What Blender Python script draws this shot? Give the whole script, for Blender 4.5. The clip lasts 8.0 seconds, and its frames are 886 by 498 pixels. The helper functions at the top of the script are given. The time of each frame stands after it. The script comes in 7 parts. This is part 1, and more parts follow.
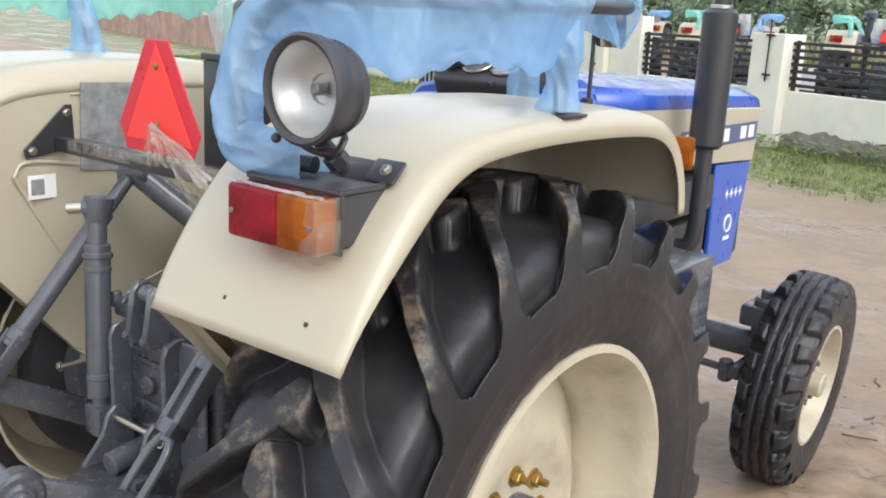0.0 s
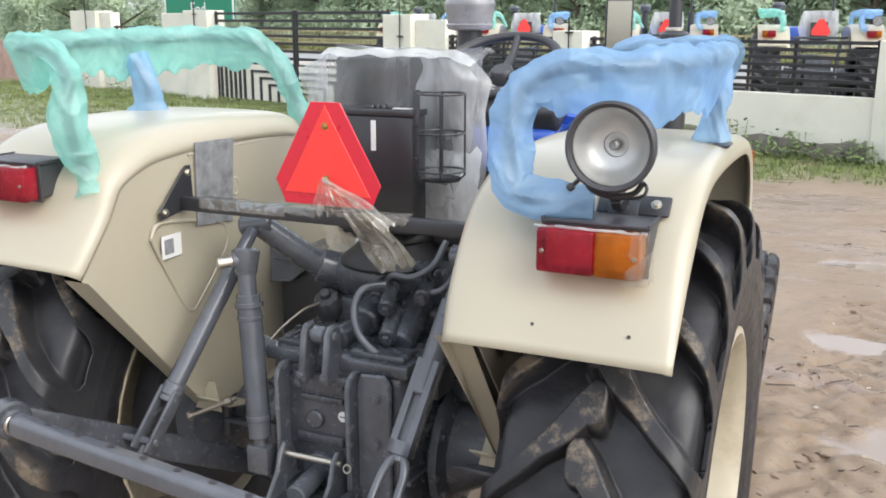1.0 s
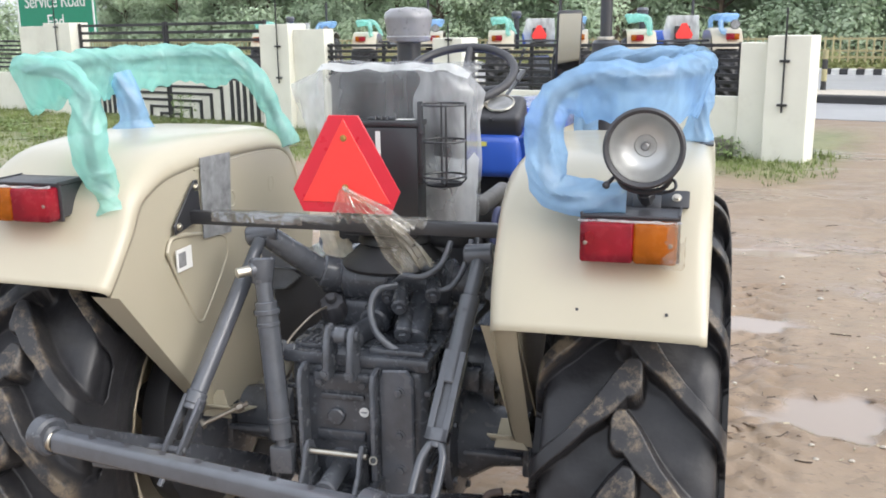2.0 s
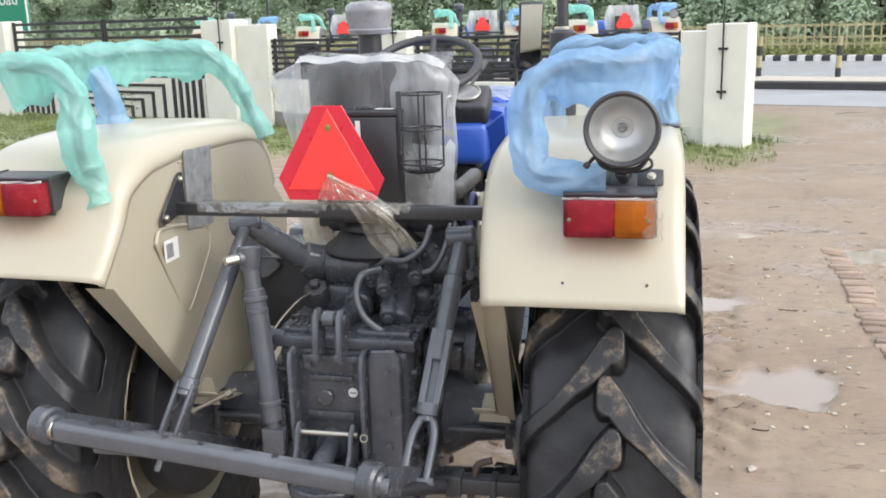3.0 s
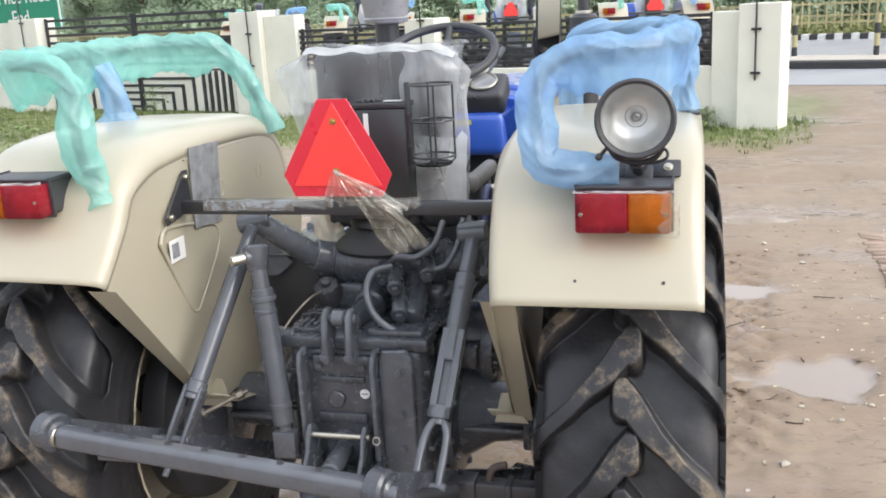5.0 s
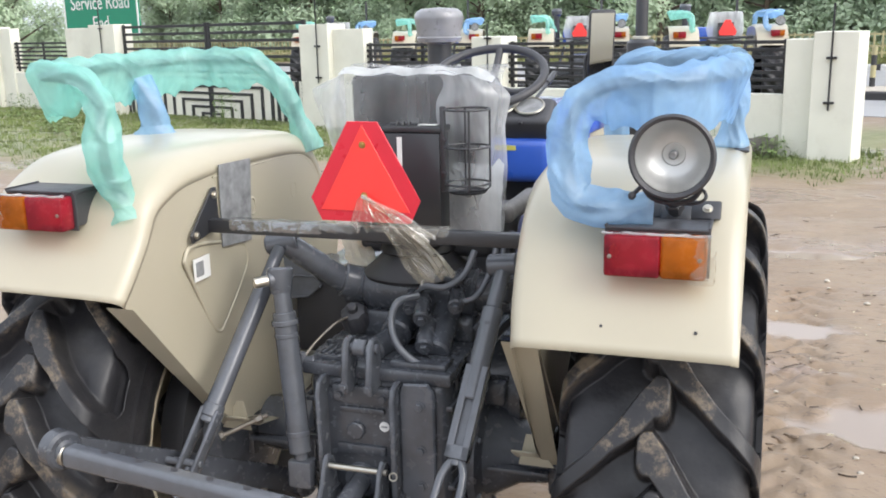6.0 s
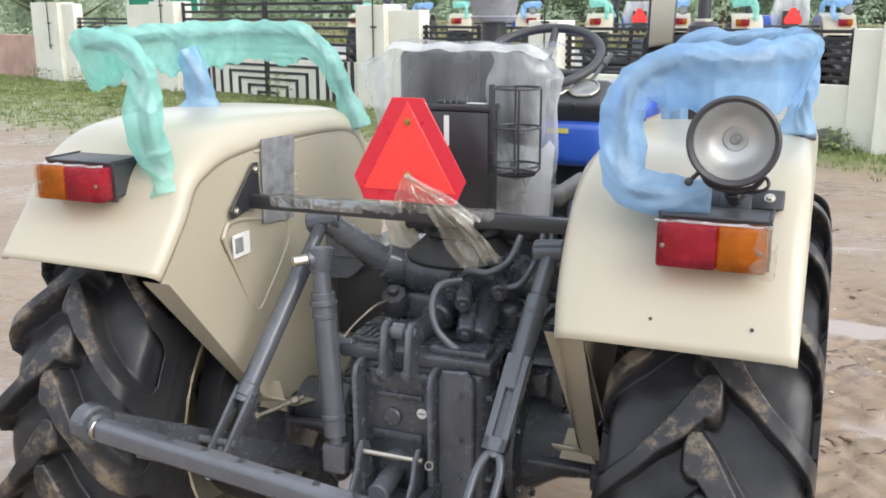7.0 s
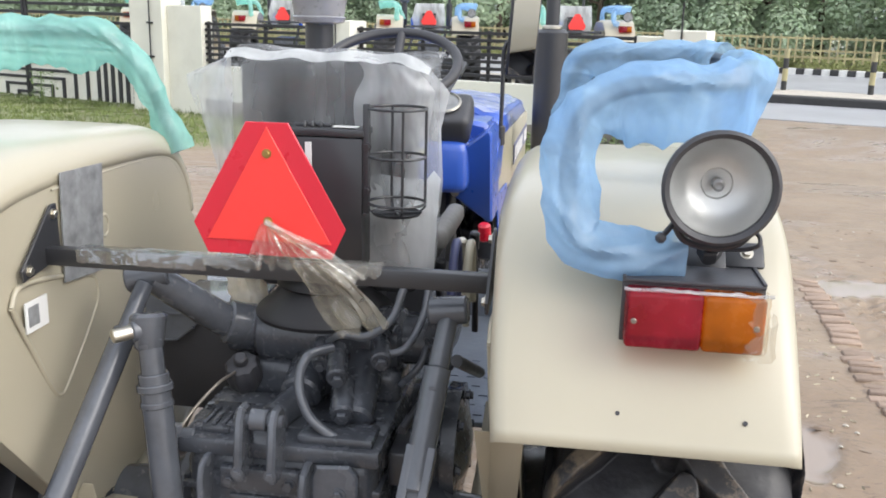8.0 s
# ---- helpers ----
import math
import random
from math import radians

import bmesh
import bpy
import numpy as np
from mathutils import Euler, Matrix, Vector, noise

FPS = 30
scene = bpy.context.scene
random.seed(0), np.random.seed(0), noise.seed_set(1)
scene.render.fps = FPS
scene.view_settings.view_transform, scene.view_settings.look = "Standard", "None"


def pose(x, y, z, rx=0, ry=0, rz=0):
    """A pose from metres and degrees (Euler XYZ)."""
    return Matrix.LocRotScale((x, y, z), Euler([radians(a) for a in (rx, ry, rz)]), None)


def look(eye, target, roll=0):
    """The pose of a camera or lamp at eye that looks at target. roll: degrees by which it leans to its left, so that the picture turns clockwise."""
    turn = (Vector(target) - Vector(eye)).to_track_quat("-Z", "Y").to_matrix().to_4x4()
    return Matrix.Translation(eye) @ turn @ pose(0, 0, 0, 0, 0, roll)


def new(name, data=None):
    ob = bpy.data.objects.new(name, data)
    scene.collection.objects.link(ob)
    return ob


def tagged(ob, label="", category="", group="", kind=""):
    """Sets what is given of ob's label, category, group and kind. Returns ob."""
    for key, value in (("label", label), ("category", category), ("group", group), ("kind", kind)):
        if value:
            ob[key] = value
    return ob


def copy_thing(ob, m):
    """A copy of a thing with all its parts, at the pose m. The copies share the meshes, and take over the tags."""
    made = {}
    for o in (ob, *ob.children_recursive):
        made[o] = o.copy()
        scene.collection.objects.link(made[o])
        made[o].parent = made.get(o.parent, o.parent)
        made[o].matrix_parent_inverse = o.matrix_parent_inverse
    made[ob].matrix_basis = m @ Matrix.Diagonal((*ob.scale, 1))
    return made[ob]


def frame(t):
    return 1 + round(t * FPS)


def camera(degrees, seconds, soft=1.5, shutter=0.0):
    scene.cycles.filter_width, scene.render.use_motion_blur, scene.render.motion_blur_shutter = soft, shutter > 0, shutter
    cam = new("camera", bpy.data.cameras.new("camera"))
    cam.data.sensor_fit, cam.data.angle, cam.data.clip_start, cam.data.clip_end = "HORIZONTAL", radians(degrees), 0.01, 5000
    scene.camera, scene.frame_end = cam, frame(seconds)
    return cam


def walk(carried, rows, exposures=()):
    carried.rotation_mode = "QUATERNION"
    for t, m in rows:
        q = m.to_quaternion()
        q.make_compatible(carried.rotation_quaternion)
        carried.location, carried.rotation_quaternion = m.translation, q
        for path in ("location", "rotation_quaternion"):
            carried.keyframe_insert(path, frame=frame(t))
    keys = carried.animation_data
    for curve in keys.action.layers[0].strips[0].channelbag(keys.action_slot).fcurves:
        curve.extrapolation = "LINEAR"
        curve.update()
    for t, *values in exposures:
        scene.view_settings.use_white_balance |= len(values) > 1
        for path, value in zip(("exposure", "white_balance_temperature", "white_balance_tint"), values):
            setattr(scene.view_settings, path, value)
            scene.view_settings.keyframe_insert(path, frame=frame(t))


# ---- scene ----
# The tractor's frame: the ground under its rear axle is the origin, y ahead, x to its right.
cam = camera(50.4, 8.0, soft=1.8)
METRES, EYE, TILT, LEAN, TURN = 2.14, (1.6217, -1.3972, 1.6107), -14.104, -2.879, 38.296
ROWS = [
    (0.0, 0.0, 0.0, 0.0, 0.0, 0.0, -0.0),
    (0.5, -0.1946, -0.0538, 0.0282, -7.64, -0.29, 3.19),
    (1.0, -0.3742, -0.0824, 0.0417, -13.13, -0.58, 6.06),
    (1.5, -0.5126, -0.0925, 0.0612, -17.72, -0.97, 7.88),
    (1.7, -0.5246, -0.0969, 0.0582, -19.42, -0.87, 8.25),
    (2.8, -0.5940, -0.1275, 0.0518, -23.94, -1.97, 9.90),
    (3.0, -0.5978, -0.1288, 0.0517, -24.63, -2.17, 10.28),
    (3.5, -0.5907, -0.128, 0.0496, -24.72, -4.65, 10.83),
    (4.0, -0.5942, -0.128, 0.0507, -21.69, -4.6, 11.36),
    (4.5, -0.5879, -0.1274, 0.0522, -21.07, -5.58, 11.35),
    (4.7, -0.5774, -0.1190, 0.0525, -22.68, -4.13, 11.52),
    (5.8, -0.5150, -0.0845, 0.0625, -19.93, -1.24, 9.37),
    (6.0, -0.5079, -0.0812, 0.064, -18.62, -0.93, 8.65),
    (6.5, -0.5026, -0.079, 0.0609, -16.62, -0.66, 7.77),
    (6.7, -0.4992, -0.0700, 0.0600, -15.72, -0.68, 7.19),
    (7.0, -0.4914, -0.0494, 0.0609, -15.49, -1.44, 6.87),
    (7.2, -0.4950, -0.0100, 0.0675, -15.46, -2.96, 6.04),
    (7.5, -0.5071, 0.0556, 0.0835, -20.06, -3.1, 6.19),
    (7.7, -0.5075, 0.0960, 0.0961, -23.80, -2.56, 7.60),
    (8.0, -0.4983, 0.163, 0.1157, -28.75, -3.21, 8.05),
]
walk(cam, [(t, pose(*EYE, TILT, LEAN, TURN) @ pose(METRES * x, METRES * y, METRES * z, 90 + pitch, roll, yaw)) for t, x, y, z, yaw, pitch, roll in ROWS],
     [(0.0, 0.58), (1.0, 0.68), (2.8, 0.72), (4.6, 0.73), (6.0, 0.73), (8.0, 0.68)])

# ---- light: a bright overcast sky after rain ----
world = bpy.data.worlds.new("world")
scene.world = world
world.use_nodes = True
wn, wl = world.node_tree.nodes, world.node_tree.links
sky = wn.new("ShaderNodeTexSky")
sky.sky_type, sky.sun_disc = "NISHITA", False
sky.sun_elevation, sky.sun_rotation = radians(39), radians(110)
sky.air_density, sky.dust_density, sky.ozone_density = 1.0, 6.0, 1.0
pale = wn.new("ShaderNodeHueSaturation")
pale.inputs["Saturation"].default_value = 0.4
wl.new(sky.outputs[0], pale.inputs["Color"])
cloud = wn.new("ShaderNodeMix")
cloud.data_type = "RGBA"
cloud.inputs[0].default_value = 0.6
cloud.inputs[7].default_value = (6.2, 6.6, 7.4, 1)
wl.new(pale.outputs[0], cloud.inputs[6])
wl.new(cloud.outputs[2], wn["Background"].inputs[0])
wn["Background"].inputs[1].default_value = 0.178
sun = new("sun", bpy.data.lights.new("sun", "SUN"))
sun.data.energy, sun.data.angle, sun.data.color = 0.62, radians(50), (1.0, 0.98, 0.95)
sun.matrix_world = look((8.6, -3.2, 7.4), (0, 0, 0))


# ---- materials ----
def material(name, colour, rough=0.5, metal=0.0, vary=0.12, scale=6.0, bump=0.0, bump_scale=60.0, coat=0.0, dirt=None, dirt_scale=3.0, dirt_amount=0.3, rough_vary=0.1, piece=0.0, spec=0.5):
    """Principled paint with grain, blotches and, where given, a second colour of dirt."""
    m = bpy.data.materials.new(name)
    m.use_nodes = True
    n, l = m.node_tree.nodes, m.node_tree.links
    b = n["Principled BSDF"]
    b.inputs["Roughness"].default_value, b.inputs["Metallic"].default_value = rough, metal
    b.inputs["Coat Weight"].default_value, b.inputs["Coat Roughness"].default_value = coat, 0.12
    b.inputs["Specular IOR Level"].default_value = spec
    co = n.new("ShaderNodeTexCoord")
    big = n.new("ShaderNodeTexNoise")
    big.inputs["Scale"].default_value, big.inputs["Detail"].default_value = scale, 6
    l.new(co.outputs["Object"], big.inputs["Vector"])
    ramp = n.new("ShaderNodeMapRange")
    ramp.inputs[1].default_value, ramp.inputs[2].default_value = 0.3, 0.7
    ramp.inputs[3].default_value, ramp.inputs[4].default_value = 1 - vary, 1 + vary
    l.new(big.outputs[0], ramp.inputs[0])
    mul = n.new("ShaderNodeMix")
    mul.data_type, mul.blend_type = "RGBA", "MULTIPLY"
    mul.inputs[0].default_value = 1.0
    mul.inputs[6].default_value = (*colour, 1)
    l.new(ramp.outputs[0], mul.inputs[7])
    out = mul.outputs[2]
    if piece:
        info = n.new("ShaderNodeObjectInfo")
        pr = n.new("ShaderNodeMapRange")
        pr.inputs[3].default_value, pr.inputs[4].default_value = 1 - piece, 1 + piece
        l.new(info.outputs["Random"], pr.inputs[0])
        pm = n.new("ShaderNodeMix")
        pm.data_type, pm.blend_type = "RGBA", "MULTIPLY"
        pm.inputs[0].default_value = 1.0
        l.new(out, pm.inputs[6])
        l.new(pr.outputs[0], pm.inputs[7])
        out = pm.outputs[2]
    if dirt:
        dn = n.new("ShaderNodeTexNoise")
        dn.inputs["Scale"].default_value, dn.inputs["Detail"].default_value, dn.inputs["Roughness"].default_value = dirt_scale, 8, 0.65
        l.new(co.outputs["Object"], dn.inputs["Vector"])
        dr = n.new("ShaderNodeMapRange")
        dr.inputs[1].default_value, dr.inputs[2].default_value = 0.5, 0.72
        dr.inputs[4].default_value = dirt_amount
        l.new(dn.outputs[0], dr.inputs[0])
        dm = n.new("ShaderNodeMix")
        dm.data_type = "RGBA"
        dm.inputs[7].default_value = (*dirt, 1)
        l.new(dr.outputs[0], dm.inputs[0])
        l.new(out, dm.inputs[6])
        out = dm.outputs[2]
    l.new(out, b.inputs["Base Color"])
    rr = n.new("ShaderNodeMapRange")
    rr.inputs[3].default_value, rr.inputs[4].default_value = max(0.02, rough - rough_vary), min(1, rough + rough_vary)
    rn = n.new("ShaderNodeTexNoise")
    rn.inputs["Scale"].default_value, rn.inputs["Detail"].default_value = scale * 4, 4
    l.new(co.outputs["Object"], rn.inputs["Vector"])
    l.new(rn.outputs[0], rr.inputs[0])
    l.new(rr.outputs[0], b.inputs["Roughness"])
    if bump:
        bn = n.new("ShaderNodeTexNoise")
        bn.inputs["Scale"].default_value, bn.inputs["Detail"].default_value = bump_scale, 5
        l.new(co.outputs["Object"], bn.inputs["Vector"])
        bp = n.new("ShaderNodeBump")
        bp.inputs["Strength"].default_value, bp.inputs["Distance"].default_value = bump, 0.01
        l.new(bn.outputs[0], bp.inputs["Height"])
        l.new(bp.outputs[0], b.inputs["Normal"])
    return m


def film(name, colour, opacity, bump=0.6, through_light=0.5, stretch=1.0, gloss=0.05, gloss_rough=0.36, spread=0.16):
    """Thin crumpled plastic film: partly clear, partly milky, with a soft gloss."""
    m = bpy.data.materials.new(name)
    m.use_nodes = True
    n, l = m.node_tree.nodes, m.node_tree.links
    n.remove(n["Principled BSDF"])
    co = n.new("ShaderNodeTexCoord")
    tex = n.new("ShaderNodeTexNoise")
    tex.inputs["Scale"].default_value, tex.inputs["Detail"].default_value, tex.inputs["Distortion"].default_value = 11, 3, 0.6
    size = n.new("ShaderNodeMapping")
    size.inputs["Scale"].default_value = (1, 1, stretch)
    l.new(co.outputs["Object"], size.inputs[0])
    l.new(size.outputs[0], tex.inputs["Vector"])
    fold = n.new("ShaderNodeTexNoise")
    fold.inputs["Scale"].default_value, fold.inputs["Detail"].default_value, fold.inputs["Distortion"].default_value = 8, 2, 1.2
    l.new(size.outputs[0], fold.inputs["Vector"])
    peak = n.new("ShaderNodeMath")
    peak.operation = "PINGPONG"
    peak.inputs[1].default_value = 0.12
    l.new(fold.outputs[0], peak.inputs[0])
    both = n.new("ShaderNodeMath")
    both.operation = "MULTIPLY_ADD"
    both.inputs[1].default_value = 1.1
    l.new(peak.outputs[0], both.inputs[0])
    l.new(tex.outputs[0], both.inputs[2])
    # sharp facets between the creases
    warp = n.new("ShaderNodeVectorMath")
    warp.operation = "MULTIPLY_ADD"
    warp.inputs[1].default_value = (0.06, 0.06, 0.06)
    l.new(fold.outputs["Color"], warp.inputs[0])
    l.new(size.outputs[0], warp.inputs[2])
    facet = n.new("ShaderNodeTexVoronoi")
    facet.feature, facet.inputs["Scale"].default_value = "DISTANCE_TO_EDGE", 10
    l.new(warp.outputs[0], facet.inputs["Vector"])
    sharp = n.new("ShaderNodeMath")
    sharp.operation = "MULTIPLY_ADD"
    sharp.inputs[1].default_value = 0.7
    l.new(facet.outputs["Distance"], sharp.inputs[0])
    l.new(both.outputs[0], sharp.inputs[2])
    bp = n.new("ShaderNodeBump")
    bp.inputs["Strength"].default_value, bp.inputs["Distance"].default_value = bump, 0.014
    l.new(sharp.outputs[0], bp.inputs["Height"])
    dif, tra, clear, glo = (n.new("ShaderNodeBsdf" + k) for k in ("Diffuse", "Translucent", "Transparent", "Glossy"))
    for s in (dif, tra):
        s.inputs[0].default_value = (*colour, 1)
    clear.inputs[0].default_value = (*[0.5 + 0.5 * c for c in colour], 1)
    glo.inputs["Roughness"].default_value = gloss_rough
    for s in (dif, tra, glo):
        l.new(bp.outputs[0], s.inputs["Normal"])
    a, b, c = (n.new("ShaderNodeMixShader") for _ in range(3))
    a.inputs[0].default_value = through_light
    l.new(dif.outputs[0], a.inputs[1])
    l.new(tra.outputs[0], a.inputs[2])
    op = n.new("ShaderNodeMapRange")
    op.inputs[1].default_value, op.inputs[2].default_value = 0.3, 0.7
    op.inputs[3].default_value, op.inputs[4].default_value = max(0.0, opacity - spread), min(1.0, opacity + spread)
    l.new(tex.outputs[0], op.inputs[0])
    l.new(op.outputs[0], b.inputs[0])
    l.new(clear.outputs[0], b.inputs[1])
    l.new(a.outputs[0], b.inputs[2])
    c.inputs[0].default_value = gloss
    l.new(b.outputs[0], c.inputs[1])
    l.new(glo.outputs[0], c.inputs[2])
    l.new(c.outputs[0], n["Material Output"].inputs[0])
    return m


CREAM = material("cream_paint", (0.422, 0.385, 0.292), 0.36, vary=0.03, scale=4, coat=0.4, dirt=(0.40, 0.38, 0.26), dirt_scale=9, dirt_amount=0.12, rough_vary=0.08)
RIM_CREAM = material("cream_wheel_paint", (0.46, 0.415, 0.315), 0.4, vary=0.06, scale=8, coat=0.2, dirt=(0.22, 0.17, 0.115), dirt_scale=6, dirt_amount=0.6)
BLUE = material("blue_paint", (0.032, 0.10, 0.47), 0.3, vary=0.06, coat=0.5)
GREY = material("grey_machine_paint", (0.093, 0.100, 0.115), 0.25, vary=0.16, scale=10, bump=0.08, bump_scale=130, dirt=(0.04, 0.042, 0.048), dirt_scale=12, dirt_amount=0.5, coat=0.35)
GREY_LIGHT = material("grey_tube_paint", (0.088, 0.095, 0.110), 0.22, vary=0.12, scale=12, bump=0.07, bump_scale=120, dirt=(0.05, 0.052, 0.056), dirt_scale=20, dirt_amount=0.35, coat=0.5)
CAST = material("cast_iron_grey_paint", (0.060, 0.065, 0.076), 0.24, vary=0.25, scale=14, bump=0.13, bump_scale=110, dirt=(0.028, 0.029, 0.033), dirt_scale=9, dirt_amount=0.75, rough_vary=0.16, coat=0.3)
BLACK = material("black_paint", (0.030, 0.031, 0.035), 0.38, vary=0.2, coat=0.2, dirt=(0.05, 0.045, 0.04), dirt_scale=10, dirt_amount=0.2)
BLACK_PLASTIC = material("black_plastic", (0.042, 0.042, 0.047), 0.45, vary=0.15, bump=0.1, bump_scale=200)
RUBBER = material("tyre_rubber", (0.021, 0.021, 0.024), 0.40, spec=0.42, vary=0.3, scale=9, bump=0.18, bump_scale=45, dirt=(0.082, 0.078, 0.074), dirt_scale=4, dirt_amount=0.4, rough_vary=0.2)


def muddy_lugs(m):
    """Dried brown mud in patches on what the tyre's lug attribute marks as tread."""
    n, l = m.node_tree.nodes, m.node_tree.links
    b = n["Principled BSDF"]
    old = b.inputs["Base Color"].links[0].from_socket
    co, at, tx, rg, mu, mx = (n.new(k) for k in ("ShaderNodeTexCoord", "ShaderNodeAttribute", "ShaderNodeTexNoise", "ShaderNodeMapRange", "ShaderNodeMath", "ShaderNodeMix"))
    at.attribute_name = "lug"
    tx.inputs["Scale"].default_value, tx.inputs["Detail"].default_value, tx.inputs["Roughness"].default_value = 9, 10, 0.78
    l.new(co.outputs["Object"], tx.inputs["Vector"])
    rg.inputs[1].default_value, rg.inputs[2].default_value, rg.inputs[4].default_value = 0.50, 0.59, 0.8
    l.new(tx.outputs[0], rg.inputs[0])
    mu.operation = "MULTIPLY"
    l.new(rg.outputs[0], mu.inputs[0])
    l.new(at.outputs["Fac"], mu.inputs[1])
    mx.data_type = "RGBA"
    mx.inputs[7].default_value = (0.185, 0.145, 0.10, 1)
    l.new(mu.outputs[0], mx.inputs[0])
    l.new(old, mx.inputs[6])
    l.new(mx.outputs[2], b.inputs["Base Color"])


muddy_lugs(RUBBER)
STEEL = material("bright_steel", (0.55, 0.52, 0.45), 0.35, metal=1.0, vary=0.1, bump=0.1)
STEEL_DARK = material("dull_steel", (0.30, 0.27, 0.23), 0.45, metal=0.8, vary=0.2, scale=20)
GOLD = material("zinc_yellow_plating", (0.42, 0.29, 0.10), 0.4, metal=0.9, vary=0.25, scale=20)
MIRROR = material("mirror_glass", (0.9, 0.9, 0.9), 0.03, metal=1.0, vary=0.0, rough_vary=0.0)
RED = material("red_reflector", (0.63, 0.016, 0.038), 0.3, vary=0.06, coat=0.3)
ORANGE = material("fluorescent_orange_red", (0.90, 0.048, 0.042), 0.35, vary=0.04, coat=0.2)
LENS_RED = material("red_lens", (0.31, 0.020, 0.048), 0.26, vary=0.35, scale=16, coat=0.6, bump=0.12, bump_scale=70)
LENS_AMBER = material("amber_lens", (0.43, 0.150, 0.012), 0.26, vary=0.4, scale=16, coat=0.6, bump=0.12, bump_scale=70)
BULB = material("bulb_cap", (0.30, 0.30, 0.30), 0.35, metal=0.8, vary=0.1)


def lit_through(m, amount, clear=None):
    """Lets a share of the light pass through a leaf or a coloured plastic lens; clear: the tint of what passes straight."""
    n, l = m.node_tree.nodes, m.node_tree.links
    b = n["Principled BSDF"]
    t, mx = n.new("ShaderNodeBsdfTranslucent"), n.new("ShaderNodeMixShader")
    l.new(b.inputs["Base Color"].links[0].from_socket, t.inputs[0])
    mx.inputs[0].default_value = amount
    l.new(b.outputs[0], mx.inputs[1])
    l.new(t.outputs[0], mx.inputs[2])
    l.new(mx.outputs[0], n["Material Output"].inputs[0])
    if clear:
        g, my = n.new("ShaderNodeBsdfTransparent"), n.new("ShaderNodeMixShader")
        g.inputs[0].default_value = (*clear, 1)
        my.inputs[0].default_value = 0.35
        l.new(mx.outputs[0], my.inputs[1])
        l.new(g.outputs[0], my.inputs[2])
        l.new(my.outputs[0], n["Material Output"].inputs[0])


lit_through(LENS_RED, 0.5, (1.0, 0.22, 0.20))
lit_through(LENS_AMBER, 0.5, (1.0, 0.50, 0.12))
LAMP_SILVER = material("lamp_reflector", (0.66, 0.665, 0.65), 0.48, metal=1.0, vary=0.1, scale=18)
SEAT = material("grey_seat_cloth", (0.046, 0.046, 0.049), 0.75, vary=0.25, scale=5, bump=0.3, bump_scale=40)
VINYL = material("dusty_grey_vinyl", (0.15, 0.145, 0.14), 0.6, vary=0.2, scale=12, bump=0.2, bump_scale=60)
LABEL = material("grey_label", (0.24, 0.245, 0.25), 0.5, vary=0.3, scale=30, dirt=(0.08, 0.08, 0.085), dirt_scale=25, dirt_amount=0.6)
PRIMER = material("bare_primer", (0.16, 0.12, 0.09), 0.7, vary=0.2)
WHITE = material("white_sticker", (0.75, 0.75, 0.73), 0.5, vary=0.05)
INK = material("dark_print", (0.03, 0.03, 0.035), 0.6, vary=0.1)
BADGE = material("badge_blue_grey", (0.10, 0.11, 0.22), 0.4, vary=0.1)
CHEQUER = material("steel_foot_plate", (0.24, 0.27, 0.32), 0.45, metal=0.3, vary=0.2, bump=0.2)
FILM_BLUE = film("blue_plastic_film", (0.44, 0.68, 0.93), 0.50, 0.42, 0.45, 1.0, 0.04, 0.32, 0.10)
FILM_GREEN = film("green_plastic_film", (0.47, 0.86, 0.79), 0.48, 0.42, 0.45, 1.0, 0.04, 0.32, 0.12)
FILM_CLEAR = film("milky_plastic_film", (0.80, 0.81, 0.82), 0.14, 0.6, 0.5, 0.22, 0.05, 0.3, 0.26)
FILM_WHITE = film("white_plastic_film", (0.86, 0.88, 0.88), 0.72, 0.6, 0.5, 0.35, 0.05, 0.36, 0.24)
FILM_MID = film("half_milky_plastic_film", (0.82, 0.83, 0.84), 0.40, 0.9, 0.5, 0.4, 0.06, 0.3, 0.34)
FILM_PEACH = film("peach_plastic_film", (0.97, 0.87, 0.70), 0.88, 0.4, 0.65, 1.0, 0.04, 0.3, 0.15)
FILM_THIN = film("thin_clear_film", (0.85, 0.85, 0.83), 0.07, 1.0, 0.5, 0.6, 0.24, 0.10, 0.10)
FILM_SCRAP = film("torn_clear_film", (0.85, 0.82, 0.75), 0.13, 0.9, 0.5, 1.0, 0.10, 0.2, 0.18)
FILM_TAN = film("dusty_plastic_film", (0.86, 0.79, 0.64), 0.21, 0.8, 0.5, 0.6, 0.07, 0.26, 0.18)
FILM_SHEET = film("clear_plastic_sheet", (0.80, 0.84, 0.90), 0.32, 0.8, 0.4, 0.6, 0.12, 0.12, 0.26)
WALL = material("cream_wall_paint", (0.70, 0.69, 0.60), 0.8, vary=0.08, scale=1.2, bump=0.15, bump_scale=40, dirt=(0.35, 0.31, 0.24), dirt_scale=1.3, dirt_amount=0.25)
PINK = material("faded_pink_wall", (0.46, 0.30, 0.25), 0.9, vary=0.2, scale=1.5, bump=0.2, dirt=(0.22, 0.17, 0.14), dirt_scale=2, dirt_amount=0.6)
RAIL = material("black_railing_paint", (0.018, 0.018, 0.02), 0.5, vary=0.2)
YELLOW = material("faded_yellow_rail", (0.40, 0.36, 0.20), 0.7, vary=0.25, scale=2)
SIGN_GREEN = material("green_sign_sheet", (0.0, 0.22, 0.12), 0.5, vary=0.04)
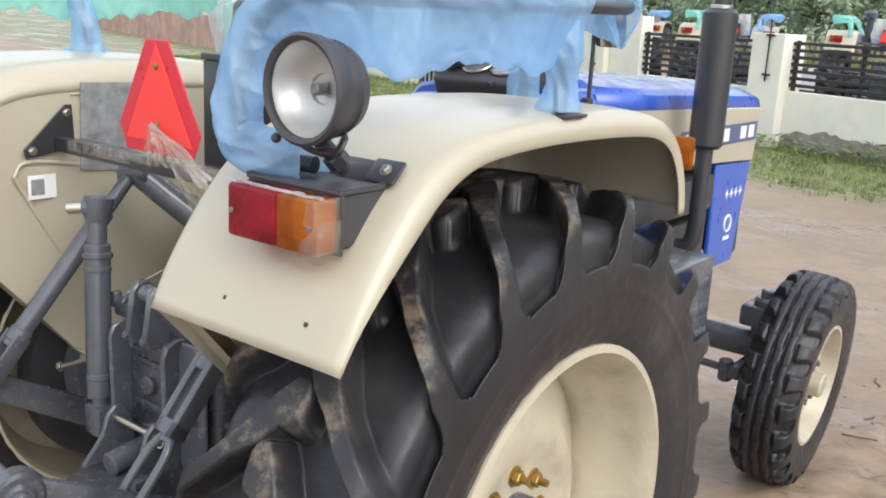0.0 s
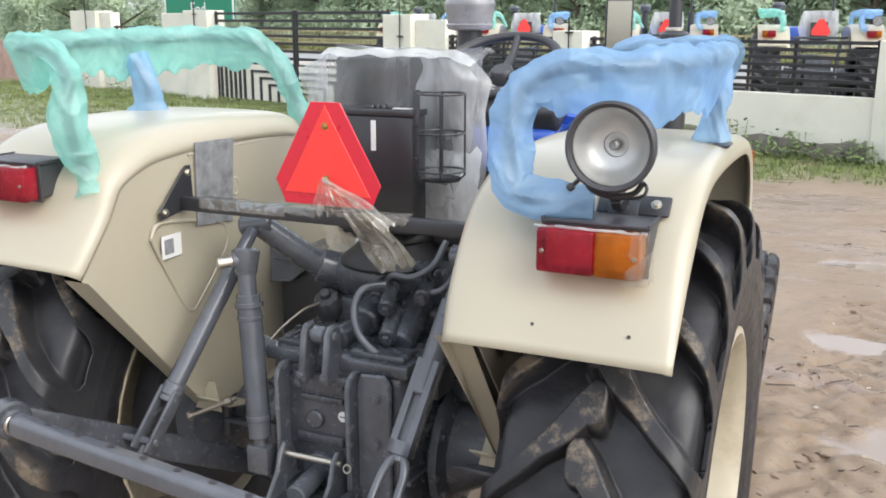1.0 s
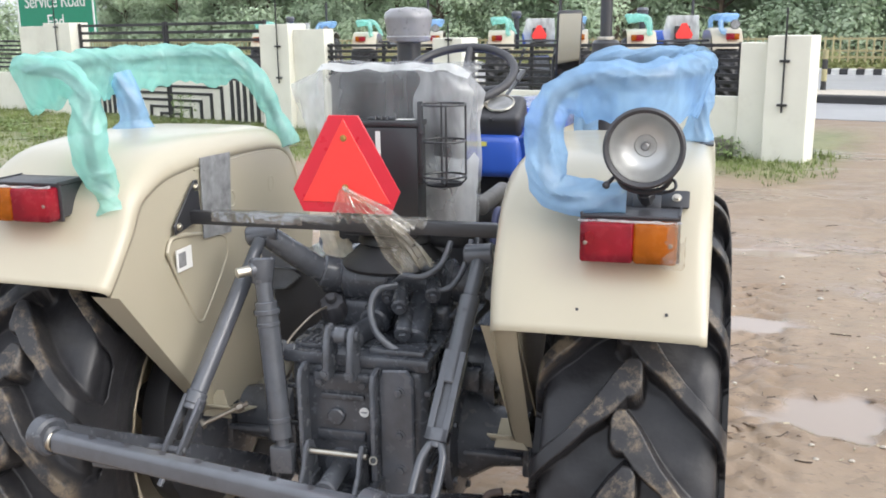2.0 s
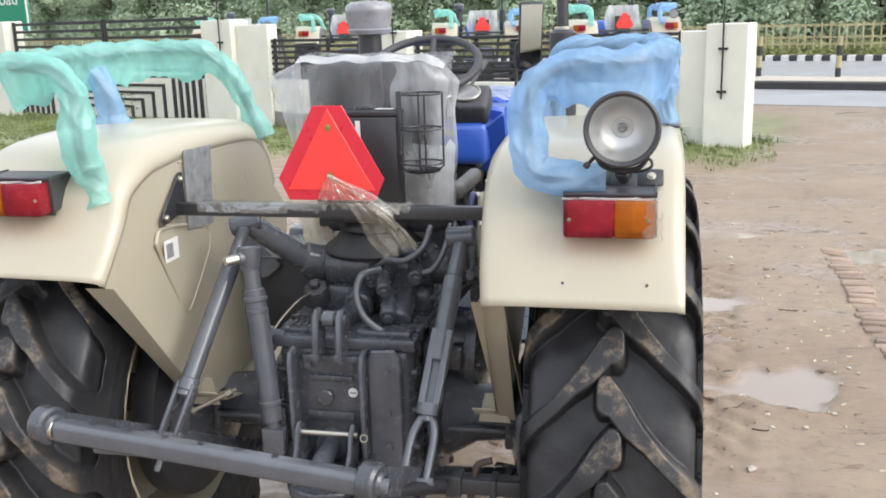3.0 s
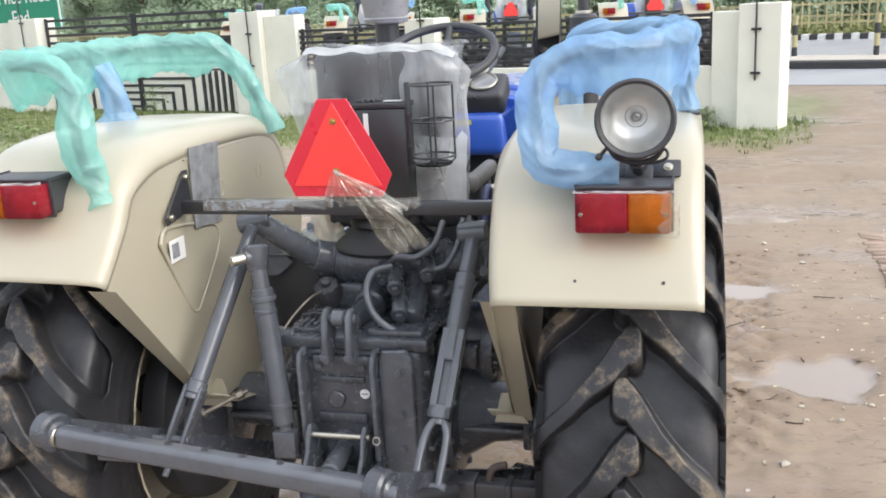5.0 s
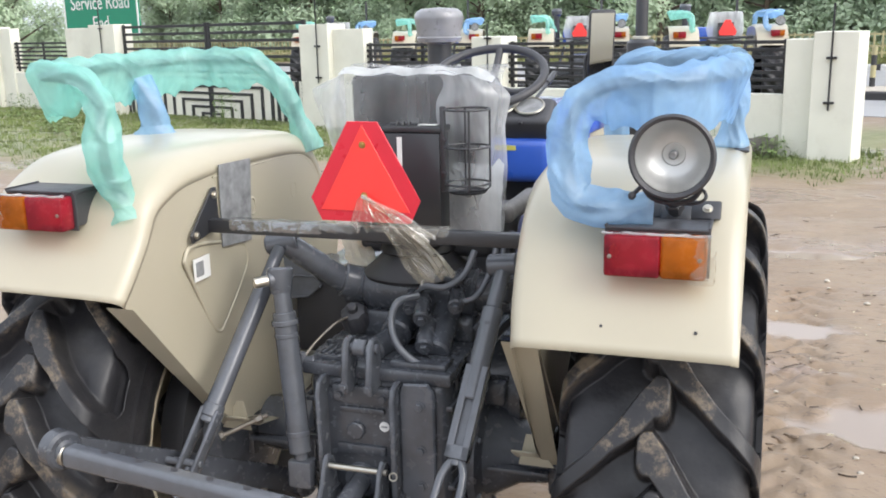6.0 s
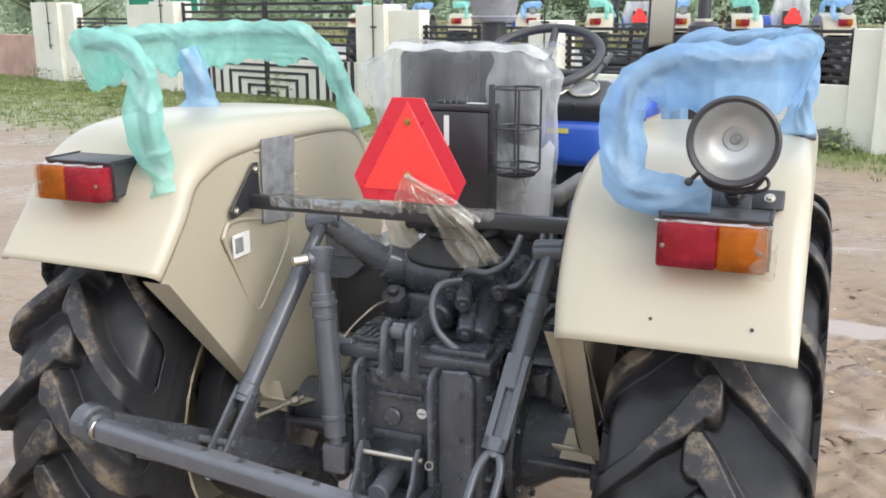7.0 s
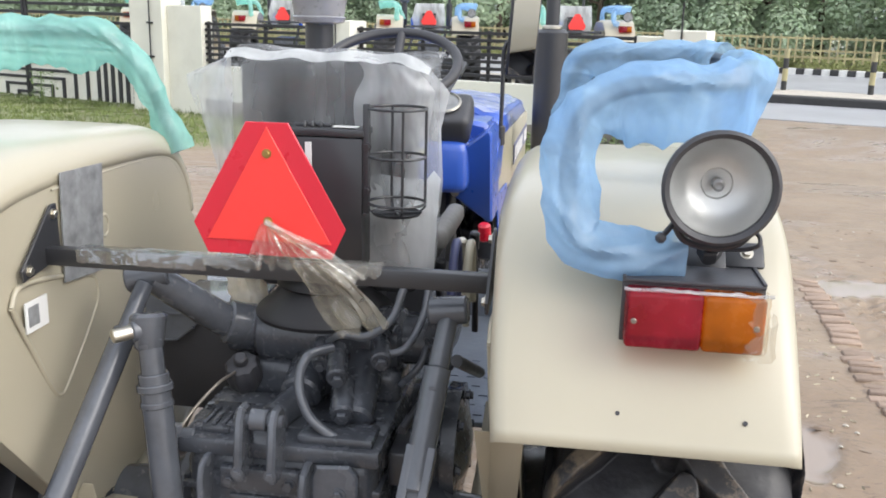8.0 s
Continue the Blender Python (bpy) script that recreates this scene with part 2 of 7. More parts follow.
ASPHALT = material("wet_asphalt", (0.36, 0.36, 0.375), 0.35, vary=0.12, scale=0.8, bump=0.2, bump_scale=30)
KERB_W = material("white_kerb", (0.6, 0.6, 0.57), 0.8, vary=0.15)
KERB_B = material("black_kerb", (0.04, 0.04, 0.04), 0.8, vary=0.15)
BRICK = material("old_brick", (0.29, 0.215, 0.165), 0.85, vary=0.2, scale=12, bump=0.4, bump_scale=50, dirt=(0.33, 0.25, 0.185), dirt_scale=6, dirt_amount=0.9, piece=0.2)
STONE = material("pale_stone", (0.45, 0.41, 0.35), 0.8, vary=0.2, scale=30, bump=0.4)
BARK = material("bark", (0.10, 0.075, 0.055), 0.9, vary=0.3, bump=0.6)
# far paler than real foliage: the distance haze is put into the leaf colour
LEAF = material("hazed_green_leaves", (0.50, 0.60, 0.43), 0.8, vary=0.2, scale=0.35, rough_vary=0.05, spec=0.1)
lit_through(LEAF, 0.3)
SCRUB = material("yellow_green_scrub", (0.30, 0.33, 0.15), 0.8, vary=0.35, scale=0.6, spec=0.2)
lit_through(SCRUB, 0.4)
WEED = material("weed_leaves", (0.16, 0.22, 0.085), 0.7, vary=0.35, scale=3, spec=0.2)
GRASS = material("grass_blades", (0.165, 0.205, 0.078), 0.8, vary=0.4, scale=1.2, spec=0.15)


def mud():
    """Wet brown earth with darker damp patches, shining puddles and small relief."""
    m = bpy.data.materials.new("wet_earth")
    m.use_nodes = True
    n, l = m.node_tree.nodes, m.node_tree.links
    b = n["Principled BSDF"]
    co = n.new("ShaderNodeTexCoord")

    def noise_at(scale, detail=6, rough=0.6, dist=0.0, stretch=None):
        t = n.new("ShaderNodeTexNoise")
        t.inputs["Scale"].default_value, t.inputs["Detail"].default_value = scale, detail
        t.inputs["Roughness"].default_value, t.inputs["Distortion"].default_value = rough, dist
        if stretch:
            sz = n.new("ShaderNodeMapping")
            sz.inputs["Scale"].default_value = stretch
            l.new(co.outputs["Object"], sz.inputs[0])
            l.new(sz.outputs[0], t.inputs["Vector"])
        else:
            l.new(co.outputs["Object"], t.inputs["Vector"])
        return t.outputs[0]

    def span(v, a, b2, c=0.0, d=1.0):
        r = n.new("ShaderNodeMapRange")
        r.interpolation_type = "SMOOTHSTEP"
        for i, q in enumerate((a, b2, c, d)):
            r.inputs[i + 1].default_value = q
        l.new(v, r.inputs[0])
        return r.outputs[0]

    def mix(f, a, b2):
        x = n.new("ShaderNodeMix")
        x.data_type = "RGBA"
        l.new(f, x.inputs[0])
        for i, q in ((6, a), (7, b2)):
            if isinstance(q, tuple):
                x.inputs[i].default_value = (*q, 1)
            else:
                l.new(q, x.inputs[i])
        return x.outputs[2]

    base = mix(span(noise_at(0.7), 0.35, 0.65), (0.234, 0.167, 0.110), (0.286, 0.216, 0.150))
    base = mix(span(noise_at(7, 8, 0.62), 0.45, 0.7, 0, 0.35), base, (0.22, 0.16, 0.115))
    base = mix(span(noise_at(60, 3), 0.62, 0.76, 0, 0.22), base, (0.38, 0.31, 0.25))
    base = mix(span(noise_at(14, 5, 0.6, 1.0, (1, 2.4, 1)), 0.6, 0.655, 0, 0.7), base, (0.12, 0.085, 0.062))
    line = noise_at(3.4, 5, 0.62, 0.8, (0.55, 3.2, 1))
    ridge = n.new("ShaderNodeMath")
    ridge.operation = "ABSOLUTE"
    shift = n.new("ShaderNodeMath")
    shift.operation = "SUBTRACT"
    l.new(line, shift.inputs[0])
    shift.inputs[1].default_value = 0.56
    l.new(shift.outputs[0], ridge.inputs[0])
    patch = n.new("ShaderNodeMath")
    patch.operation = "MULTIPLY"
    l.new(span(ridge.outputs[0], 0.0, 0.02, 0.75, 0.0), patch.inputs[0])
    l.new(span(noise_at(1.1, 3), 0.45, 0.58), patch.inputs[1])
    base = mix(patch.outputs[0], base, (0.10, 0.072, 0.052))
    wet = span(noise_at(0.7, 6, 0.62, 0.4, (0.7, 1.5, 1)), 0.49, 0.62)
    base = mix(span(noise_at(2.3, 7, 0.7, 1.2), 0.5, 0.66, 0, 0.5), base, (0.235, 0.17, 0.12))
    base = mix(wet, base, (0.25, 0.185, 0.14))
    att = n.new("ShaderNodeAttribute")
    att.attribute_name = "grass"
    blotch = n.new("ShaderNodeMath")
    blotch.operation = "MULTIPLY"
    l.new(att.outputs["Fac"], blotch.inputs[0])
    l.new(span(noise_at(3.0, 8, 0.7), 0.28, 0.5), blotch.inputs[1])
    base = mix(blotch.outputs[0], base, mix(span(noise_at(1.5), 0.4, 0.6), (0.14, 0.165, 0.06), (0.21, 0.215, 0.10)))
    pud = n.new("ShaderNodeAttribute")
    pud.attribute_name = "puddle"
    base = mix(pud.outputs["Fac"], base, (0.285, 0.226, 0.180))
    l.new(base, b.inputs["Base Color"])
    dry = n.new("ShaderNodeMix")
    l.new(wet, dry.inputs[0])
    dry.inputs[2].default_value, dry.inputs[3].default_value = 0.52, 0.20
    flat = n.new("ShaderNodeMix")
    l.new(pud.outputs["Fac"], flat.inputs[0])
    l.new(dry.outputs[0], flat.inputs[2])
    flat.inputs[3].default_value = 0.04
    l.new(flat.outputs[0], b.inputs["Roughness"])
    inv = n.new("ShaderNodeMath")
    inv.operation = "SUBTRACT"
    inv.inputs[0].default_value = 1.0
    l.new(pud.outputs["Fac"], inv.inputs[1])
    bp = n.new("ShaderNodeBump")
    bp.inputs["Distance"].default_value = 0.014
    l.new(inv.outputs[0], bp.inputs["Strength"])
    h = n.new("ShaderNodeMath")
    h.operation = "MULTIPLY_ADD"
    l.new(noise_at(3.2, 4, 0.42), h.inputs[0])
    h.inputs[1].default_value = 3.0
    l.new(noise_at(13, 3, 0.45), h.inputs[2])
    l.new(h.outputs[0], bp.inputs["Height"])
    l.new(bp.outputs[0], b.inputs["Normal"])
    return m


MUD = mud()


# ---- building tools ----
def part(name, bm, mat, parent=None, label="", smooth=True, flip=False):
    """Links a bmesh as one mesh object, under a thing or a part where given."""
    if flip:
        bmesh.ops.reverse_faces(bm, faces=bm.faces)
    me = bpy.data.meshes.new(name)
    bm.to_mesh(me)
    bm.free()
    me.materials.append(mat)
    if smooth:
        me.polygons.foreach_set("use_smooth", [True] * len(me.polygons))
        me.set_sharp_from_angle(angle=radians(38))
    ob = new(name, me)
    if parent:
        ob.parent = parent
    if label:
        tagged(ob, label)
    return ob


def thing(name, at=(0, 0, 0), label="", category="", group="", kind=""):
    ob = new(name)
    ob.empty_display_size = 0.1
    ob.location = at
    return tagged(ob, label, category, group, kind)


def box(bm, lo, hi, bevel=0.004, m=None, seg=2):
    """A bevelled block between two corners."""
    r = bmesh.ops.create_cube(bm, size=1.0)
    vs = r["verts"]
    for v in vs:
        v.co = Vector([lo[i] + (v.co[i] + 0.5) * (hi[i] - lo[i]) for i in range(3)])
    if m:
        bmesh.ops.transform(bm, matrix=m, verts=vs)
    if bevel:
        es = list({e for v in vs for e in v.link_edges})
        bmesh.ops.bevel(bm, geom=es, offset=bevel, segments=seg, affect="EDGES", profile=0.5)
    return bm


def ring_frame(d, hint=Vector((0, 0, 1))):
    d = d.normalized()
    if abs(d.dot(hint)) > 0.95:
        hint = Vector((0, 1, 0))
    a = d.cross(hint).normalized()
    return a, a.cross(d).normalized()


def loft(bm, rings, cap=True, closed=True):
    """Faces between rings of equally many points."""
    vs = [[bm.verts.new(p) for p in r] for r in rings]
    k = len(vs[0])
    for a, b in zip(vs, vs[1:]):
        for i in range(k if closed else k - 1):
            j = (i + 1) % k
            bm.faces.new((a[i], a[j], b[j], b[i]))
    if cap and closed:
        bm.faces.new(list(reversed(vs[0])))
        bm.faces.new(vs[-1])
    return vs


def rod(bm, p, q, r, r2=None, seg=16, chamfer=0.0):
    """A round bar from p to q, its ends chamfered."""
    p, q = Vector(p), Vector(q)
    r2 = r if r2 is None else r2
    a, b = ring_frame(q - p)
    d = (q - p).normalized()
    st = [(p, r), (q, r2)]
    if chamfer:
        st = [(p, r - chamfer), (p + d * chamfer, r), (q - d * chamfer, r2), (q, r2 - chamfer)]
    loft(bm, [[c + (a * math.cos(t) + b * math.sin(t)) * rr for t in [2 * math.pi * i / seg for i in range(seg)]] for c, rr in st])
    return bm


def smooth_path(points, n=8):
    """Catmull-Rom through the points."""
    ps = [Vector(p) for p in points]
    ps = [ps[0] * 2 - ps[1]] + ps + [ps[-1] * 2 - ps[-2]]
    out = []
    for i in range(1, len(ps) - 2):
        a, b, c, d = ps[i - 1:i + 3]
        for k in range(n):
            t = k / n
            out.append(0.5 * (2 * b + (c - a) * t + (2 * a - 5 * b + 4 * c - d) * t * t + (3 * b - a - 3 * c + d) * t ** 3))
    out.append(ps[-2])
    return out


def pipe(bm, points, r, seg=10, n=6, curved=True):
    """A bent tube through the points."""
    ps = smooth_path(points, n) if curved else [Vector(p) for p in points]
    rings, a = [], None
    for i, p in enumerate(ps):
        d = (ps[min(i + 1, len(ps) - 1)] - ps[max(i - 1, 0)]).normalized()
        if a is None:
            a = ring_frame(d)[0]
        a = (a - d * a.dot(d)).normalized()
        b = d.cross(a)
        rr = r(i / (len(ps) - 1)) if callable(r) else r
        rings.append([p + (a * math.cos(t) + b * math.sin(t)) * rr for t in [2 * math.pi * k / seg for k in range(seg)]])
    loft(bm, rings)
    return bm


def plate(bm, outline, axis, lo, hi, bevel=0.003):
    """A flat plate: an outline in the two other axes, thick from lo to hi along axis."""
    def at(u, v, w):
        return {"x": (w, u, v), "y": (u, w, v), "z": (u, v, w)}[axis]
    a = [bm.verts.new(at(u, v, lo)) for u, v in outline]
    b = [bm.verts.new(at(u, v, hi)) for u, v in outline]
    fs = [bm.faces.new(a), bm.faces.new(list(reversed(b)))]
    k = len(a)
    for i in range(k):
        j = (i + 1) % k
        fs.append(bm.faces.new((a[j], a[i], b[i], b[j])))
    bmesh.ops.recalc_face_normals(bm, faces=fs)
    if bevel:
        es = [e for e in fs[0].edges] + [e for e in fs[1].edges]
        bmesh.ops.bevel(bm, geom=es, offset=bevel, segments=1, affect="EDGES")
    return bm


def lathe(bm, profile, at=(0, 0, 0), axis="x", seg=48, closed=False):
    """Turns (along, radius) pairs round an axis."""
    at = Vector(at)
    rings = []
    for k in range(seg):
        t = 2 * math.pi * k / seg
        c, s = math.cos(t), math.sin(t)
        rings.append([bm.verts.new(at + Vector({"x": (w, r * c, r * s), "y": (r * s, w, r * c), "z": (r * c, r * s, w)}[axis])) for w, r in profile])
    for k in range(seg):
        a, b = rings[k], rings[(k + 1) % seg]
        for i in range(len(profile) if closed else len(profile) - 1):
            j = (i + 1) % len(profile)
            bm.faces.new((a[i], a[j], b[j], b[i]))
    bmesh.ops.remove_doubles(bm, verts=[v for r in rings for v in r], dist=1e-5)
    bmesh.ops.recalc_face_normals(bm, faces=bm.faces)
    return bm


def torus(bm, at, R, r, m=None, seg=40, k=10):
    at = Vector(at)
    m = m or Matrix.Identity(3)
    rings = []
    for i in range(seg):
        t = 2 * math.pi * i / seg
        d = Vector((math.cos(t), math.sin(t), 0))
        rings.append([bm.verts.new(at + m @ (d * (R + r * math.cos(u)) + Vector((0, 0, r * math.sin(u))))) for u in [2 * math.pi * j / k for j in range(k)]])
    for i in range(seg):
        a, b = rings[i], rings[(i + 1) % seg]
        for j in range(k):
            bm.faces.new((a[j], b[j], b[(j + 1) % k], a[(j + 1) % k]))
    return bm


def bolt(bm, at, axis, r=0.008, h=0.006):
    """A hexagon head with a washer, its outer face along axis."""
    at, axis = Vector(at), Vector(axis).normalized()
    rod(bm, at, at + axis * h * 0.25, r * 1.45, seg=12)
    rod(bm, at + axis * h * 0.25, at + axis * h, r, seg=6, chamfer=r * 0.12)
    return bm


def smoothstep(a, b, v):
    t = min(1, max(0, (v - a) / (b - a)))
    return t * t * (3 - 2 * t)


def mesh():
    return bmesh.new()


def solid(ob, t, offset=-1):
    md = ob.modifiers.new("thickness", "SOLIDIFY")
    md.thickness, md.offset = t, offset
    return ob


# ---- tractor: wheels ----
def tyre_mesh(R=0.672, lugs=20, deep=0.06):
    """A farm tyre turned round x. Valleys are sunk between two staggered rows of slanting lugs; returns mesh data."""
    half = [(0.0, R), (0.05, R - 0.0005), (0.10, R - 0.003), (0.145, R - 0.009), (0.172, R - 0.028), (0.184, R - 0.062), (0.189, R - 0.105), (0.190, R - 0.155), (0.187, R - 0.205), (0.176, R - 0.26), (0.160, R - 0.295), (0.150, R - 0.308)]
    fine = smooth_path([(x, r, 0) for x, r in half], 5)
    run = [0.0]
    for p, q in zip(fine, fine[1:]):
        run.append(run[-1] + (q - p).length)
    run = np.array(run)
    nw, nt = 161, 1200
    w = np.linspace(-1, 1, nw)
    w = np.sign(w) * np.abs(w) ** 1.35 * run[-1]
    aw = np.abs(w)
    px = np.interp(aw, run, [p.x for p in fine]) * np.sign(w)
    pr = np.interp(aw, run, [p.y for p in fine])
    depth = np.interp(aw, [0, 0.13, 0.18, 0.22, 0.262, 0.285, 0.31], [deep, deep, deep, deep * 0.8, deep * 0.6, deep * 0.5, 0.0])
    th = np.arange(nt) * 2 * math.pi / nt
    pitch = 2 * math.pi * R / lugs
    A, Wd = np.meshgrid(th * R, w, indexing="ij")
    # the grid itself leans with the lugs, so that their edges run along it
    curve = lambda u: np.interp(u, [0, 0.05, 0.11, 0.17, 0.21, 0.26, 0.31], [0, 0.062, 0.132, 0.188, 0.212, 0.228, 0.236])
    turn = (A + curve(np.abs(Wd))) / R
    A = turn * R
    lug = np.zeros_like(A)
    for side in (-1, 1):
        u = Wd * side
        c = curve(u)
        hw = np.interp(u, [0, 0.03, 0.07, 0.13, 0.175, 0.20, 0.22], [0.030, 0.030, 0.018, 0.015, 0.017, 0.023, 0.029])
        scoop = np.clip(1 - np.abs((u - 0.215) / 0.068) ** 3.2, 0, 1) ** (1 / 3.0)
        hw = np.where(u > 0.215, pitch / 2 - (pitch / 2 - 0.030) * scoop + 0.01 * (scoop <= 0), hw)
        slant = np.interp(u, [0, 0.15, 0.2, 0.25], [0.68, 0.70, 0.9, 1.0])
        d = (A - c - (pitch / 2 if side > 0 else 0) + pitch / 2) % pitch - pitch / 2
        d = np.abs(d) * slant - hw
        nose = np.hypot(np.maximum(d + 0.02, 0), np.maximum(-u - 0.008, 0)) - 0.02
        d = np.where(u < 0, nose, d)
        t = np.clip((0.005 - d) / 0.008, 0, 1)
        lug = np.maximum(lug, t * t * (3 - 2 * t))
    r = pr[None, :] - depth[None, :] * (1 - lug) + 0.0015 * np.sin(A * 60) * np.sin(Wd * 45)
    narrow = 1 - 0.10 * np.clip((aw[None, :] - 0.17) / 0.06, 0, 1) * (1 - lug) * (depth[None, :] / deep)
    X = px[None, :] * narrow
    # moulded rings on the sidewall
    for at_, high in ((0.335, 0.003), (0.385, 0.002), (0.40, 0.002)):
        X = X + np.sign(Wd) * high * np.exp(-((np.abs(Wd) - at_) / 0.005) ** 2)
    Y, Z = r * np.cos(turn), r * np.sin(turn)
    verts = np.stack([X, Y, Z], -1).reshape(-1, 3)
    i, j = np.meshgrid(np.arange(nt), np.arange(nw - 1), indexing="ij")
    i2 = (i + 1) % nt
    faces = np.stack([i * nw + j, i2 * nw + j, i2 * nw + j + 1, i * nw + j + 1], -1).reshape(-1, 4)
    me = bpy.data.meshes.new("tyre")
    me.from_pydata(verts.tolist(), [], faces.tolist())
    me.materials.append(RUBBER)
    top = np.clip((lug - 0.6) / 0.4, 0, 1) * np.clip((0.215 - aw[None, :]) / 0.03, 0, 1)
    at = me.attributes.new("lug", "FLOAT", "POINT")
    at.data.foreach_set("value", top.reshape(-1).astype(np.float32))
    me.polygons.foreach_set("use_smooth", [True] * len(me.polygons))
    return me


TYRE = tyre_mesh()


def rear_wheel(tractor, x, side):
    """side: +1 for the wheel whose outer face looks to +x."""
    hub = new("rear_wheel")
    hub.parent, hub.location = tractor, (x, 0, 0.66)
    hub.rotation_euler = (radians(-1.1 if side > 0 else 6), 0, 0)
    ty = new("tyre", TYRE)
    ty.parent = hub
    tagged(ty, "black rubber tractor tyre with deep muddy lugs")
    bm = mesh()
    s = side
    lathe(bm, [(s * a, r) for a, r in ((0.152, 0.386), (0.168, 0.384), (0.170, 0.372), (0.155, 0.362), (0.12, 0.352), (0.07, 0.345), (0.03, 0.318), (-0.03, 0.318), (-0.07, 0.345), (-0.12, 0.352), (-0.146, 0.358), (-0.154, 0.364), (-0.153, 0.370), (-0.148, 0.371))], seg=64)
    r = part("rim", bm, RIM_CREAM, hub, "cream painted steel wheel rim")
    solid(r, 0.006, 0)
    bm = mesh()
    lathe(bm, [(s * a, r) for a, r in ((-0.02, 0.335), (-0.012, 0.33), (-0.005, 0.30), (0.03, 0.25), (0.062, 0.20), (0.066, 0.16), (0.045, 0.125), (0.045, 0.07), (0.05, 0.0))], seg=64)
    solid(part("wheel_disc", bm, RIM_CREAM, hub), 0.008, 0)
    bm = mesh()
    rod(bm, (s * 0.04, 0, 0), (s * 0.10, 0, 0), 0.062, seg=24, chamfer=0.006)
    rod(bm, (s * 0.10, 0, 0), (s * 0.115, 0, 0), 0.04, seg=24, chamfer=0.004)
    part("axle_hub", bm, GREY, hub)
    for i in range(8):
        t = 2 * math.pi * i / 8
        c = (s * 0.046, 0.098 * math.cos(t), 0.098 * math.sin(t))
        bm = mesh()
        bolt(bm, c, (s, 0, 0), 0.015, 0.02)
        rod(bm, c, (s * 0.083, c[1], c[2]), 0.008, seg=8)
        part("wheel_nut", bm, GOLD, hub)
    return hub


def turned_tyre(half, depth_at, cut, nw, nt):
    """A tyre turned round x from a half profile; cut(along, across) gives how far each spot is sunk, 0 to 1."""
    fine = smooth_path([(x, r, 0) for x, r in half], 5)
    run = [0.0]
    for p, q in zip(fine, fine[1:]):
        run.append(run[-1] + (q - p).length)
    w = np.linspace(-run[-1], run[-1], nw)
    aw = np.abs(w)
    px = np.interp(aw, run, [p.x for p in fine]) * np.sign(w)
    pr = np.interp(aw, run, [p.y for p in fine])
    th = np.arange(nt) * 2 * math.pi / nt
    A, Wd = np.meshgrid(th * half[0][1], w, indexing="ij")
    r = pr[None, :] - depth_at(aw)[None, :] * cut(A, Wd)
    X = np.broadcast_to(px[None, :], r.shape)
    verts = np.stack([X, r * np.cos(th)[:, None], r * np.sin(th)[:, None]], -1).reshape(-1, 3)
    i, j = np.meshgrid(np.arange(nt), np.arange(nw - 1), indexing="ij")
    i2 = (i + 1) % nt
    faces = np.stack([i * nw + j, i2 * nw + j, i2 * nw + j + 1, i * nw + j + 1], -1).reshape(-1, 4)
    me = bpy.data.meshes.new("tyre")
    me.from_pydata(verts.tolist(), [], faces.tolist())
    me.materials.append(RUBBER)
    me.polygons.foreach_set("use_smooth", [True] * len(me.polygons))
    return me


def front_pattern(A, Wd):
    """Three grooves round the tyre, cuts across the ribs, and notches in the shoulders."""
    n = 22
    pitch = 2 * math.pi * 0.392 / n
    soft = lambda d, w: np.clip(1 - np.abs(d) / w, 0, 1) ** 0.5
    g = np.zeros_like(A)
    for c in (-0.052, -0.018, 0.018, 0.052):
        g = np.maximum(g, soft(Wd - c - 0.002 * np.sin(A / pitch * 2 * math.pi), 0.0065))
    for k, (lo, hi) in enumerate(((-0.052, -0.018), (-0.018, 0.018), (0.018, 0.052))):
        d = (A + k * pitch * 0.4 + Wd * 0.5) % pitch - pitch / 2
        g = np.maximum(g, 0.35 * soft(d, 0.003) * ((Wd > lo) & (Wd < hi)))
    d = (A - np.sign(Wd) * 0.02 + np.abs(Wd) * 0.3) % pitch - pitch / 2
    wide = np.interp(np.abs(Wd), [0.055, 0.065, 0.10, 0.125, 0.14], [0.018, 0.026, 0.031, 0.027, 0.0])
    t = np.clip((wide - np.abs(d)) / 0.006 + 0.5, 0, 1) * (np.abs(Wd) > 0.054)
    return np.maximum(g, t)


FRONT_TYRE = turned_tyre([(0.0, 0.392), (0.04, 0.391), (0.075, 0.386), (0.095, 0.372), (0.104, 0.345), (0.106, 0.31), (0.103, 0.275), (0.093, 0.235), (0.082, 0.213)],
                         lambda w: np.interp(w, [0, 0.05, 0.07, 0.10, 0.14], [0.02, 0.022, 0.034, 0.034, 0.008]), front_pattern, 110, 620)


